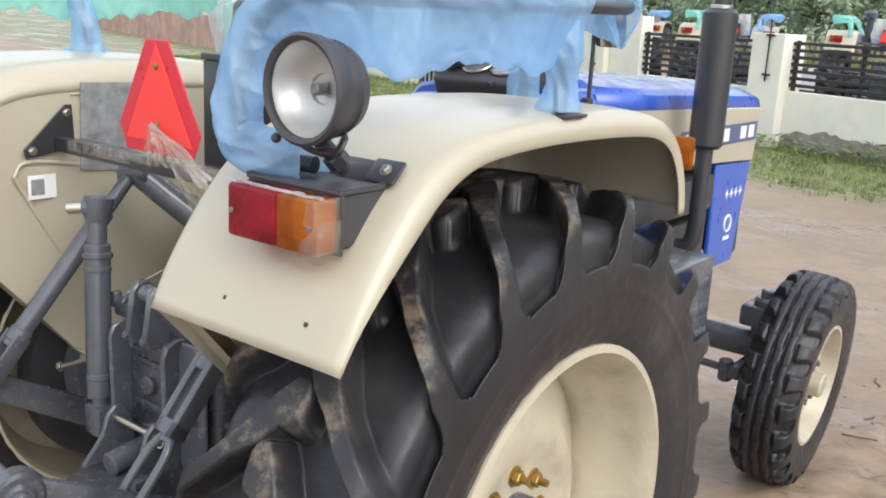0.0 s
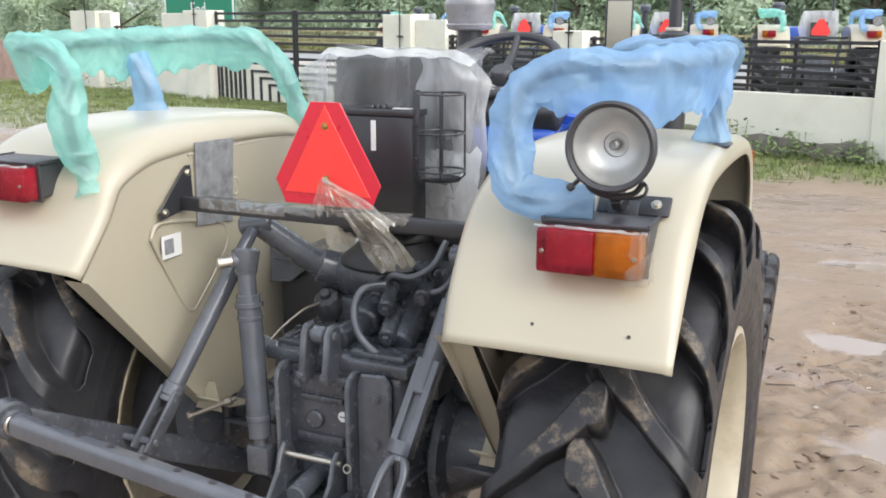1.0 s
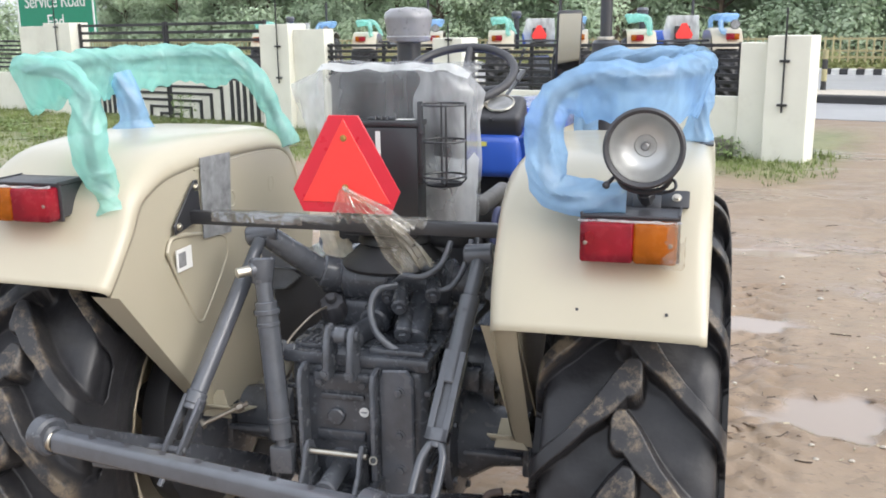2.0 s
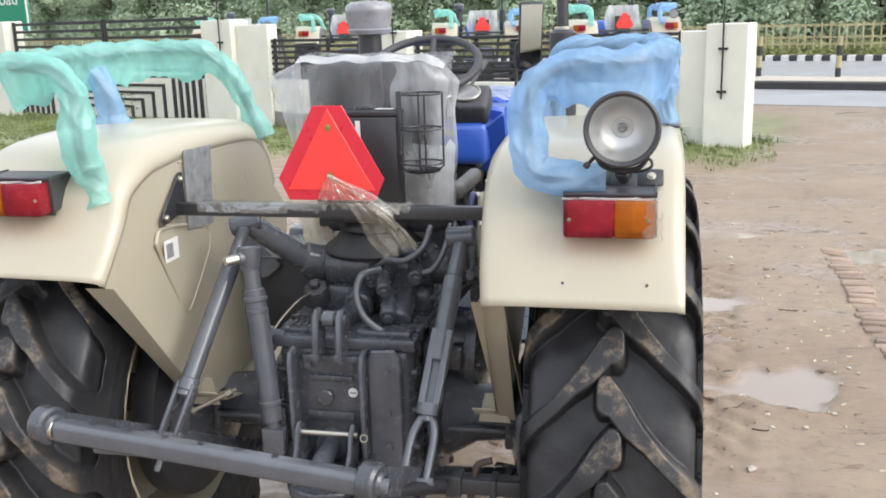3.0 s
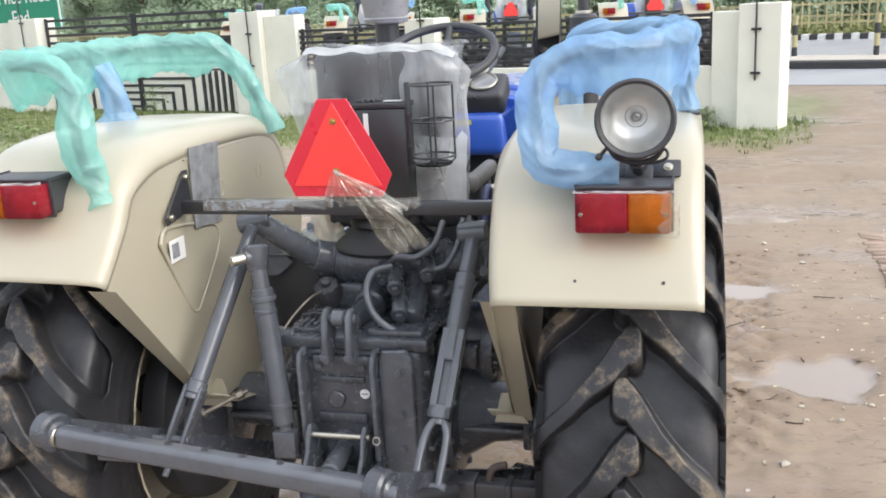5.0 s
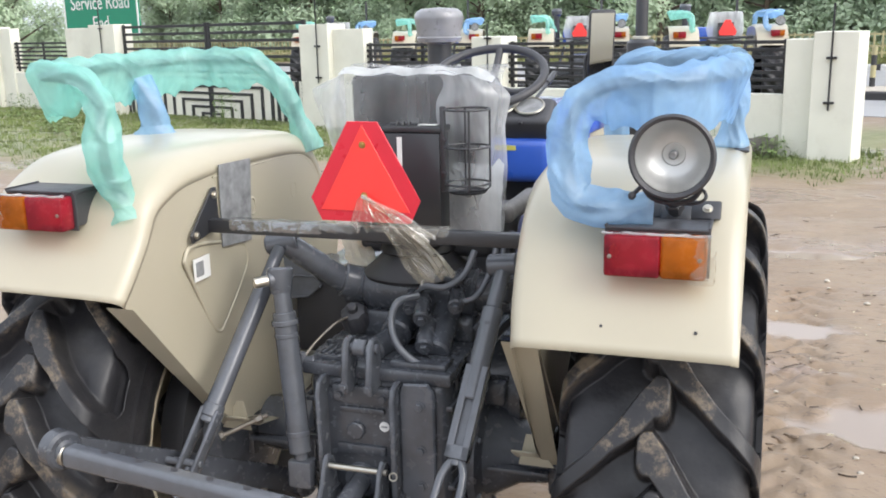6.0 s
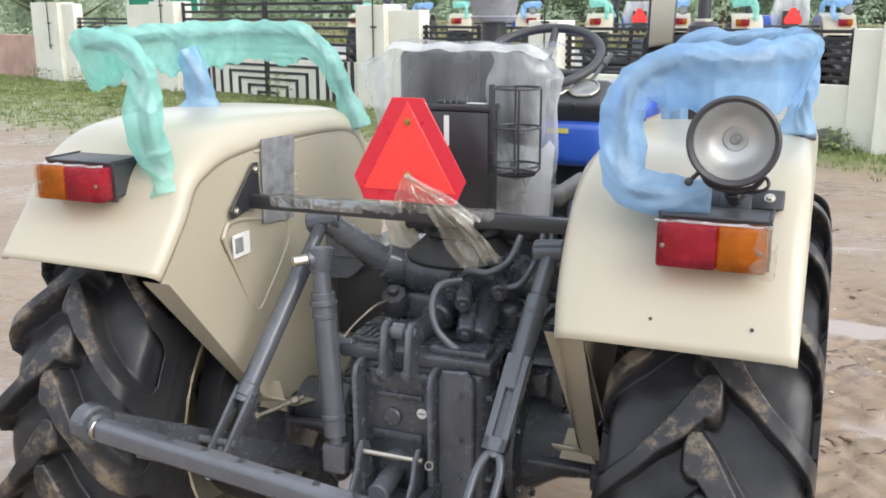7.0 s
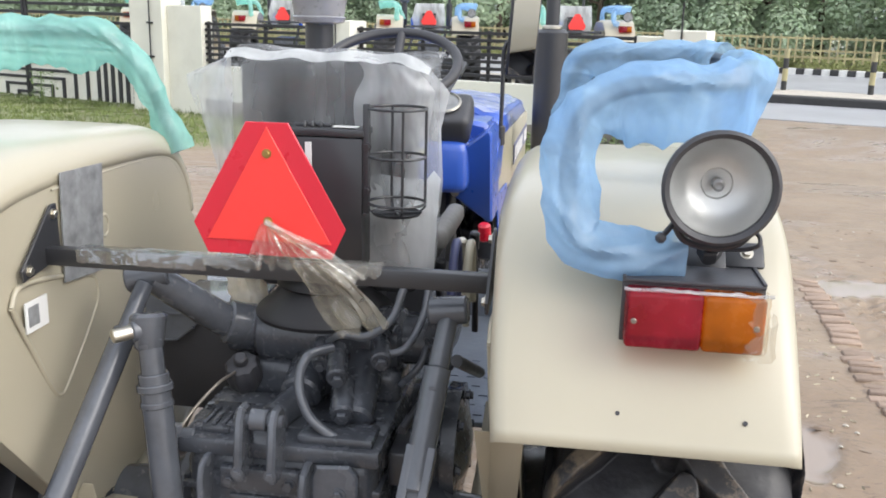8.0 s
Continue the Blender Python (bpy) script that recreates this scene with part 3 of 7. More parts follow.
def front_wheel(tractor, x, y, side):
    hub = new("front_wheel")
    hub.parent, hub.location, hub.rotation_euler = tractor, (x, y, 0.385), (0, radians(4 * side), radians(2))
    ty = new("tyre", FRONT_TYRE)
    ty.parent = hub
    tagged(ty, "black ribbed front tyre with notched shoulders")
    s = side
    bm = mesh()
    lathe(bm, [(s * a, r) for a, r in ((0.078, 0.226), (0.09, 0.224), (0.09, 0.214), (0.07, 0.205), (0.04, 0.198), (0.02, 0.18), (-0.04, 0.18), (-0.07, 0.205), (-0.09, 0.214), (-0.078, 0.226))], seg=48)
    solid(part("rim", bm, RIM_CREAM, hub), 0.005, 0)
    bm = mesh()
    lathe(bm, [(s * a, r) for a, r in ((0.0, 0.19), (0.02, 0.17), (0.045, 0.12), (0.05, 0.08), (0.052, 0.0))], seg=48)
    solid(part("wheel_disc", bm, RIM_CREAM, hub), 0.006, 0)
    bm = mesh()
    rod(bm, (s * 0.05, 0, 0), (s * 0.10, 0, 0), 0.045, seg=20, chamfer=0.006)
    part("axle_hub", bm, CREAM, hub)
    for i in range(6):
        t = 2 * math.pi * i / 6
        bm = mesh()
        bolt(bm, (s * 0.05, 0.075 * math.cos(t), 0.075 * math.sin(t)), (s, 0, 0), 0.011, 0.016)
        part("wheel_nut", bm, GREY, hub)
    return hub


# ---- tractor: fenders ----
FENDER_TOP = [(-0.592, 1.157), (-0.553, 1.222), (-0.499, 1.296), (-0.446, 1.358), (-0.392, 1.402), (-0.327, 1.433), (-0.25, 1.448), (-0.12, 1.456), (0.04, 1.456), (0.20, 1.450),
              (0.30, 1.436), (0.37, 1.404), (0.42, 1.352), (0.45, 1.29), (0.462, 1.235)]
XI, XO = 0.405, 0.838


def fender(tractor, s):
    """Sheet-metal mudguard over a rear wheel. s: side."""
    root = new("fender")
    root.parent = tractor
    tagged(root, "glossy cream sheet steel fender over the rear tyre")
    tail_end = FENDER_TOP[:3] if s > 0 else [(-0.565, 1.167), (-0.528, 1.219), (-0.480, 1.288)]
    ps = [Vector((0, y, z)) for y, z in tail_end + FENDER_TOP[3:]]
    path = smooth_path(ps, 4)
    # cross-section from the outer lip to the inner corner: x, depth below the top surface
    sec = [(XO - 0.012, 0.038), (XO - 0.003, 0.042), (XO, 0.036), (XO - 0.0005, 0.024), (XO - 0.005, 0.013), (XO - 0.013, 0.006), (XO - 0.027, 0.001), (XO - 0.06, -0.002), (0.74, -0.004), (0.62, -0.005), (0.52, -0.004), (XI + 0.085, -0.003), (XI + 0.054, 0.0), (XI + 0.034, 0.006), (XI + 0.018, 0.017), (XI + 0.007, 0.032), (XI + 0.0015, 0.047), (XI, 0.062)]
    bm = mesh()
    rings = []
    inner = []
    for i, p in enumerate(path):
        d = (path[min(i + 1, len(path) - 1)] - path[max(i - 1, 0)]).normalized()
        nrm = Vector((0, -d.z, d.y))
        f = i / (len(path) - 1)
        off = float(np.interp(f, [0, 0.07, 0.14, 0.25, 0.4, 0.6], [0.030, 0.023, 0.018, 0.013, 0.006, 0.0]))
        k = 0.45 + 0.55 * smoothstep(0.08, 0.45, f)
        lip = 0.35 + 0.65 * smoothstep(0.0, 0.22, f)
        skew = (1 - smoothstep(0.05, 0.35, f)) if s < 0 else 0.0
        bend = [(XI + (x - XI) * k, dep * k) if x < XI + 0.07 else (x, dep * (lip if x > XO - 0.05 else 1.0)) for x, dep in sec]
        rings.append([Vector((s * (x + (off if x < 0.47 else 0)), p.y - nrm.y * dep - 0.020 * skew * (x - XI) / 0.43, p.z - nrm.z * dep + 0.014 * skew * (x - XI) / 0.43)) for x, dep in bend])
        inner.append(rings[-1][-1])
    loft(bm, rings, cap=False, closed=False)
    bmesh.ops.recalc_face_normals(bm, faces=bm.faces)
    top = part("fender_top", bm, CREAM, root, flip=s < 0)
    solid(top, 0.003, 0)
    # inner panel
    low = [(0.475, 1.16), (0.50, 1.08), (0.46, 0.95), (0.33, 0.82), (0.14, 0.735), (-0.06, 0.708), (-0.17, 0.735), (-0.225, 0.775)]
    bm = mesh()
    vs = [bm.verts.new(p) for p in inner] + [bm.verts.new((s * XI, y, z)) for y, z in low]
    bm.faces.new(vs)
    bmesh.ops.triangulate(bm, faces=bm.faces)
    # pressed ridges of the triangular panel and the border line
    tri = [(-0.345, 1.205), (-0.315, 1.235), (-0.20, 1.222), (-0.085, 1.195), (-0.062, 1.165), (-0.075, 1.12), (-0.19, 1.01), (-0.22, 0.998), (-0.245, 1.02), (-0.30, 1.12)]
    pipe(bm, [(s * (XI + 0.004), y, z) for y, z in tri + tri[:1]], 0.0052, 10, 5)
    pipe(bm, [(s * (XI + 0.0016), y, z) for y, z in ((-0.20, 1.384), (-0.1, 1.386), (0.12, 1.386), (0.27, 1.376), (0.33, 1.345), (0.375, 1.29), (0.395, 1.23))], 0.0022, 8, 5)
    for y, z in ((-0.02, 1.28), (0.215, 1.285)):
        pipe(bm, [(s * (XI + 0.0035), y + 0.017 * math.cos(k * math.pi / 4), z + 0.022 * math.sin(k * math.pi / 4)) for k in range(9)], 0.0045, 8, 3)
    pan = part("inner_panel", bm, CREAM, root, "cream inner panel with a pressed triangular ridge")
    # bottom flange with bolts, and a brace under the sheet
    bm = mesh()
    edge = [(0.33, 0.82), (0.14, 0.735), (-0.06, 0.708), (-0.17, 0.735), (-0.225, 0.775)]
    rows = [[Vector((s * (XI - d), y, z - 0.004)) for d in (-0.002, 0.02, 0.04, 0.06)] for y, z in edge]
    loft(bm, rows, cap=False, closed=False)
    bmesh.ops.recalc_face_normals(bm, faces=bm.faces)
    solid(part("bottom_flange", bm, CREAM, root), 0.004, 0)
    bm = mesh()
    rows = [[Vector((s * (XI + 0.004 + a * (1 - 0.45 * f)), -0.548 + 0.37 * f, 1.150 - 0.425 * f)) for a in (0.0, 0.025, 0.05, 0.068, 0.070)] for f in (0, 0.25, 0.5, 0.75, 1.0)]
    loft(bm, rows, cap=False, closed=False)
    plate(bm, [(s * (XI - 0.05), 0.722), (s * (XI - 0.032), 0.80), (s * (XI - 0.012), 0.80), (s * (XI + 0.035), 0.722)], "y", -0.192, -0.188, 0.001)
    plate(bm, [(-0.52, 1.155), (-0.46, 1.155), (-0.14, 0.76), (-0.17, 0.745)], "x", s * (XI + 0.062), s * (XI + 0.066), 0.001)
    part("stay", bm, CREAM, root)
    for y in (-0.13, 0.03, 0.1):
        bm = mesh()
        bolt(bm, (s * (XI - 0.03), y, float(np.interp(y, [-0.17, -0.06, 0.14], [0.733, 0.706, 0.733]))), (0, 0.0, 1), 0.008, 0.012)
        part("bolt", bm, STEEL, root)
    # two small holes with dark plugs on the rear slope
    for x in (0.601, 0.765):
        bm = mesh()
        c = Vector((s * x, -0.5665, 1.2)) if s > 0 else Vector((s * x, -0.541, 1.2))
        n = Vector((0, -0.84, 0.54))
        rod(bm, c - n * 0.006, c + n * 0.0072, 0.0032, seg=10)
        part("plug", bm, INK, root)
    # chipped paint below the lamp
    if s > 0:
        for x, y, z, w in ((0.4975, -0.4874, 1.2747, 0.009), (0.529, -0.491, 1.27, 0.007), (0.487, -0.4843, 1.2791, 0.004), (0.705, -0.498, 1.2602, 0.004)):
            bm = mesh()
            n = Vector((0, -0.81, 0.585))
            c = Vector((x, y - 0.0145, z + 0.0105)) + n * 0.006
            e, g = Vector((1, 0, 0)), n.cross(Vector((1, 0, 0)))
            bm.faces.new([bm.verts.new(c + e * w * math.cos(t) * r + g * w * 0.35 * math.sin(t) * r) for t, r in ((0, 1), (0.9, 0.6), (1.8, 1.1), (2.8, 0.8), (3.6, 1.1), (4.5, 0.7), (5.5, 0.9))])
            part("paint_chip", bm, PRIMER, root)
    return root


def lens_film(root, cx, y0, z0, z1, s):
    """Remains of the protective film: a curled pale hem along the lens's top and outer end, and a ragged thin skin over the end."""
    bm = mesh()
    rings = []
    for i in range(41):
        f = i / 40
        x = cx - s * 0.091 + s * 0.186 * f
        w = noise.noise(Vector((x * 60, s, 1.0)))
        c = Vector((x, y0 - 0.030 + 0.004 * w, z1 + 0.0035 + 0.002 * noise.noise(Vector((x * 35, 2.0, s)))))
        r = 0.0024 + 0.0016 * w
        rings.append([c + Vector((0, 1.6 * r * math.cos(k * math.pi / 4), r * math.sin(k * math.pi / 4))) for k in range(8)])
    loft(bm, rings)
    part("film_hem", bm, FILM_MID, root, "pale curled film edge")
    bm = mesh()
    rings = []
    for i in range(25):
        z = z0 + 0.002 + (z1 - z0) * i / 24
        reach = 0.016 + 0.012 * noise.noise(Vector((z * 60, s, 7.0))) + 0.006 * noise.noise(Vector((z * 190, s, 3.0)))
        e = 0.0035 * noise.noise(Vector((z * 80, 4.0, s)))
        rings.append([Vector((cx + s * x, y, z)) for x, y in ((0.0925 + e, y0 + 0.004), (0.0935 + e, y0 - 0.014), (0.092 + e, y0 - 0.033), (0.086, y0 - 0.0375), (0.086 - reach, y0 - 0.0365))])
    loft(bm, rings, cap=False, closed=False)
    part("film_end", bm, FILM_TAN, root, "torn thin film over the lens's end")


def tail_lamp(tractor, s, cx, back=0.0, up=0.0):
    """Wedge-shaped black housing with a red and an amber lens; amber lies outward."""
    root = new("tail_lamp")
    root.parent = tractor
    tagged(root, "red and amber tail lamp in a black wedge housing")
    w = 0.092
    y0, zt, zb = -0.535, 1.378, 1.286
    bm = mesh()
    plate(bm, [(y0 + 0.012, zb + 0.012), (y0 + 0.012, zt - 0.004), (-0.412, zt - 0.004), (-0.408, zt - 0.012), (-0.470, zb + 0.012)], "x", cx - w + 0.004, cx + w - 0.004, 0.004)
    part("housing", bm, BLACK_PLASTIC, root)
    # lid over the housing with a raised border
    bm = mesh()
    box(bm, (cx - w, y0 + 0.004, zt - 0.006), (cx + w, -0.415, zt), 0.002)
    for x0, x1, ya, yb in ((cx - w, cx - w + 0.005, y0 + 0.004, -0.415), (cx + w - 0.005, cx + w, y0 + 0.004, -0.415), (cx - w, cx + w, -0.421, -0.415)):
        box(bm, (x0, ya, zt - 0.001), (x1, yb, zt + 0.003), 0.001)
    part("lid", bm, BLACK_PLASTIC, root)
    bm = mesh()
    box(bm, (cx - w, y0 + 0.008, zb + 0.004), (cx + w, y0 + 0.014, zt - 0.003), 0.002)
    part("gasket", bm, BLACK_PLASTIC, root)
    inner, outer = (cx - s * 0.088, cx + s * 0.088)
    split = cx + s * 0.010
    for nm, a, b, mat in (("red_lens", inner, split, LENS_RED), ("amber_lens", split, outer, LENS_AMBER)):
        bm = mesh()
        box(bm, (min(a, b) + 0.0004, y0 - 0.034, zb + 0.009), (max(a, b) - 0.0004, y0 + 0.008, zt - 0.008), 0.006, seg=3)
        part(nm, bm, mat, root)
    bm = mesh()
    box(bm, (cx - 0.082, y0 + 0.001, zb + 0.014), (cx + 0.082, y0 + 0.004, zt - 0.013), 0.001)
    part("reflector_plate", bm, WHITE, root)
    lens_film(root, cx, y0, zb + 0.009, zt - 0.008, s)
    for x in (cx - 0.077, cx + 0.077):
        bm = mesh()
        rod(bm, (x, y0 - 0.037, (zt + zb) / 2), (x, y0 - 0.030, (zt + zb) / 2), 0.004, seg=10, chamfer=0.001)
        part("screw", bm, STEEL_DARK, root)
    root.location = (0, back, up)
    return root


# ---- tractor ----
def ridged(p):
    """Sharp-edged folds between -1 and 1."""
    return 1 - 3.0 * abs(noise.noise(p))


def film_sleeve(bm, points, r=0.034, sag=0.03, seed=0, n=30, seg=60):
    """Loose plastic sleeve round a bent tube: pinched, pleated and creased, hanging flat in an uneven skirt below it."""
    ps = smooth_path(points, n)
    rings, a = [], None
    run = 0.0
    up = Vector((0, 0, 1))
    for i, p in enumerate(ps):
        d = (ps[min(i + 1, len(ps) - 1)] - ps[max(i - 1, 0)]).normalized()
        run += (p - ps[i - 1]).length if i else 0
        if a is None:
            a = ring_frame(d)[0]
        a = (a - d * a.dot(d)).normalized()
        b = d.cross(a)
        row = []
        flat = 1 - abs(d.z)
        out = d.cross(up).normalized() if flat > 0.02 else a
        loose = 0.5 + 0.9 * noise.noise(Vector((run * 7 + seed, 1.3, seed)))
        pinch = 1 - 0.5 * max(0.0, noise.noise(Vector((run * 11, seed, 5.0))) - 0.05)
        hem = 0.30 * ridged(Vector((run * 16, seed, 2.0))) + 0.16 * noise.noise(Vector((run * 50, seed, 6.0)))
        rr = r(i / (len(ps) - 1)) if callable(r) else r
        for k in range(seg):
            t = 2 * math.pi * k / seg
            q = a * math.cos(t) + b * math.sin(t)
            w = noise.noise(Vector((p.x * 8 + seed, p.y * 8, p.z * 8)) + q * 0.9)
            big = ridged(Vector((run * 6, seed, 0.0)) + q * 0.9)
            kink = ridged(Vector((run * 15 + 0.9 * q.z, seed + 4, 1.0)) + q * 0.8)
            fine = ridged(Vector((run * 30 + 1.5 * w, seed + 9, 2.0)) + q * 1.8)
            v = q * (rr * pinch * (1 + 0.24 * w + 0.10 * big) + 0.0036 * kink + 0.0010 * fine)
            if q.z < 0 and p.z > 1.55:
                drop = -q.z * flat
                v.z -= drop ** 1.3 * sag * max(0.0, 1.1 + 1.1 * loose + hem)
                v -= out * (v.dot(out) * 0.55 * drop)
            row.append(p + v)
        rings.append(row)
    loft(bm, rings, cap=False)
    return bm


def hoop(tractor, s):
    """Hand rail on the fender: a bent black tube with a short middle post."""
    pts = [(0.672, -0.468, 1.393), (0.595, -0.485, 1.396), (0.533, -0.488, 1.423), (0.518, -0.47, 1.50), (0.53, -0.45, 1.575), (0.575, -0.445, 1.614), (0.64, -0.435, 1.626), (0.705, -0.405, 1.627), (0.757, -0.34, 1.626), (0.788, -0.22, 1.627),
           (0.80, 0.0, 1.632), (0.797, 0.16, 1.634), (0.755, 0.25, 1.638), (0.65, 0.28, 1.638), (0.55, 0.29, 1.63), (0.49, 0.31, 1.59), (0.455, 0.325, 1.52), (0.42, 0.335, 1.43), (0.40, 0.335, 1.38)]
    if s > 0:
        pts[-5:] = [(0.55, 0.285, 1.63), (0.512, 0.30, 1.59), (0.502, 0.31, 1.53), (0.50, 0.315, 1.48), (0.50, 0.315, 1.44)]
    if s < 0:
        pts[:3] = [(0.483, -0.436, 1.348), (0.490, -0.438, 1.368), (0.513, -0.448, 1.42)]
        pts = [(x - (0.012 if z > 1.45 and y < 0.2 else 0), y, z + 0.012 * (z > 1.6)) for x, y, z in pts]
    pts = [(s * x, y, z) for x, y, z in pts]
    bm = mesh()
    pipe(bm, pts, 0.0125, 12, 6)
    rail = part("hand_rail", bm, BLACK, tractor, "bent black steel tube hand rail on the fender")
    bm = mesh()
    bx, by = (0.80, -0.03) if s > 0 else (0.735, 0.05)
    pipe(bm, [(s * bx, by, 1.45), (s * bx, by, 1.53), (s * 0.80, by, 1.632)], 0.012, 12, 5)
    box(bm, (s * bx - 0.035, by - 0.035, 1.452), (s * bx + 0.035, by + 0.035, 1.458), 0.002)
    part("rail_post", bm, BLACK, rail)
    return pts


def work_lamp(tractor):
    root = new("work_lamp")
    root.parent = tractor
    tagged(root, "round black work lamp with a clear ribbed glass")
    c = Vector((0.7115, -0.527, 1.5035))
    bm = mesh()
    lathe(bm, [(0.066, 0.0), (0.066, 0.045), (0.060, 0.060), (0.044, 0.066), (0.042, 0.0635), (0.030, 0.0645), (0.028, 0.068), (0.014, 0.0695), (0.010, 0.073), (-0.008, 0.0745), (-0.012, 0.070), (-0.008, 0.064), (0.0, 0.063)], c, "y", 48)
    part("lamp_body", bm, BLACK_PLASTIC, root)
    bm = mesh()
    lathe(bm, [(0.045, 0.0), (0.044, 0.010), (0.042, 0.019), (0.038, 0.0205), (0.036, 0.033), (0.029, 0.043), (0.019, 0.053), (0.010, 0.058), (0.008, 0.0605), (0.0, 0.064)], c, "y", 48)
    part("reflector", bm, LAMP_SILVER, root, "silvered bowl reflector")
    bm = mesh()
    lathe(bm, [(0.020, 0.0), (0.019, 0.005), (0.021, 0.008), (0.040, 0.008)], c, "y", 24)
    part("bulb_shield", bm, BULB, root)
    bm = mesh()
    lathe(bm, [(-0.011, 0.0), (-0.010, 0.03), (-0.006, 0.055), (-0.003, 0.065)], c, "y", 48)
    g = part("lamp_glass", bm, GLASS, root, "clear domed glass")
    g.visible_shadow = False
    bm = mesh()
    pipe(bm, [c + Vector(v) for v in ((-0.05, 0.025, -0.058), (-0.034, 0.028, -0.078), (0, 0.03, -0.086), (0.034, 0.028, -0.078), (0.05, 0.025, -0.058))], 0.005, 8, 5)
    rod(bm, c + Vector((0, 0.03, -0.070)), c + Vector((0.004, 0.075, -0.112)), 0.012, seg=14, chamfer=0.002)
    rod(bm, c + Vector((0.002, 0.05, -0.088)), c + Vector((0.003, 0.066, -0.104)), 0.017, seg=6, chamfer=0.002)
    part("lamp_bracket", bm, BLACK, root)
    bm = mesh()
    m = pose(0.722, -0.424, 1.383, 44, 0, 0)
    box(bm, (-0.055, -0.012, 0.0), (0.065, 0.024, 0.006), 0.002, m)
    box(bm, (0.018, -0.016, 0.005), (0.072, 0.026, 0.012), 0.004, m)
    box(bm, (-0.035, -0.03, 0.004), (0.02, 0.012, 0.012), 0.003, m)
    part("foot_plate", bm, BLACK, root)
    bm = mesh()
    bolt(bm, m @ Vector((0.048, 0.006, 0.012)), m.to_3x3() @ Vector((0, 0, 1)), 0.0065, 0.006)
    part("bolt", bm, STEEL, root)
    bm = mesh()
    rod(bm, c + Vector((-0.052, 0.025, -0.055)), c + Vector((-0.066, 0.012, -0.070)), 0.004, seg=10)
    rod(bm, c + Vector((-0.064, 0.014, -0.068)), c + Vector((-0.072, 0.008, -0.076)), 0.007, seg=12, chamfer=0.003)
    part("thumb_screw", bm, BLACK_PLASTIC, root)
    bm = mesh()
    pipe(bm, [c + Vector(v) for v in ((0.035, 0.04, -0.055), (0.055, 0.02, -0.062), (0.057, 0.01, -0.074), (0.040, 0.02, -0.084), (0.01, 0.04, -0.09))], 0.003, 8, 5)
    part("cable", bm, BLACK_PLASTIC, root)
    return root


def clear_glass():
    m = bpy.data.materials.new("lamp_glass")
    m.use_nodes = True
    n, l = m.node_tree.nodes, m.node_tree.links
    b = n["Principled BSDF"]
    b.inputs["Transmission Weight"].default_value, b.inputs["Roughness"].default_value, b.inputs["IOR"].default_value = 1.0, 0.12, 1.12
    co, wv, bp = n.new("ShaderNodeTexCoord"), n.new("ShaderNodeTexWave"), n.new("ShaderNodeBump")
    wv.inputs["Scale"].default_value = 30
    l.new(co.outputs["Object"], wv.inputs["Vector"])
    bp.inputs["Strength"].default_value, bp.inputs["Distance"].default_value = 0.12, 0.002
    l.new(wv.outputs[1], bp.inputs["Height"])
    l.new(bp.outputs[0], b.inputs["Normal"])
    return m


GLASS = clear_glass()


def slow_triangle(tractor):
    """Slow-vehicle emblem: a cut-off triangle with a dark red border."""
    root = new("warning_triangle")
    root.parent = tractor
    tagged(root, "red slow-vehicle triangle plate with an orange centre")
    cx, y = 0.023, -0.268
    bm = mesh()
    plate(bm, [(cx - 0.036, 1.531), (cx + 0.036, 1.531), (cx + 0.132, 1.358), (cx + 0.108, 1.306), (cx - 0.108, 1.306), (cx - 0.132, 1.358)], "y", y, y + 0.004, 0.001)
    part("plate", bm, RED, root)
    bm = mesh()
    plate(bm, [(cx, 1.524), (cx + 0.108, 1.331), (cx - 0.108, 1.331)], "y", y - 0.0025, y - 0.0002, 0.0008)
    part("orange_centre", bm, ORANGE, root)
    for z in (1.480, 1.366):
        bm = mesh()
        bolt(bm, (cx, y - 0.0025, z), (0, -1, 0), 0.0055, 0.005)
        part("bolt", bm, GOLD, root)
    bm = mesh()
    box(bm, (cx - 0.012, y + 0.004, 1.29), (cx + 0.012, y + 0.008, 1.50), 0.001)
    part("stay", bm, BLACK, root)
    return root


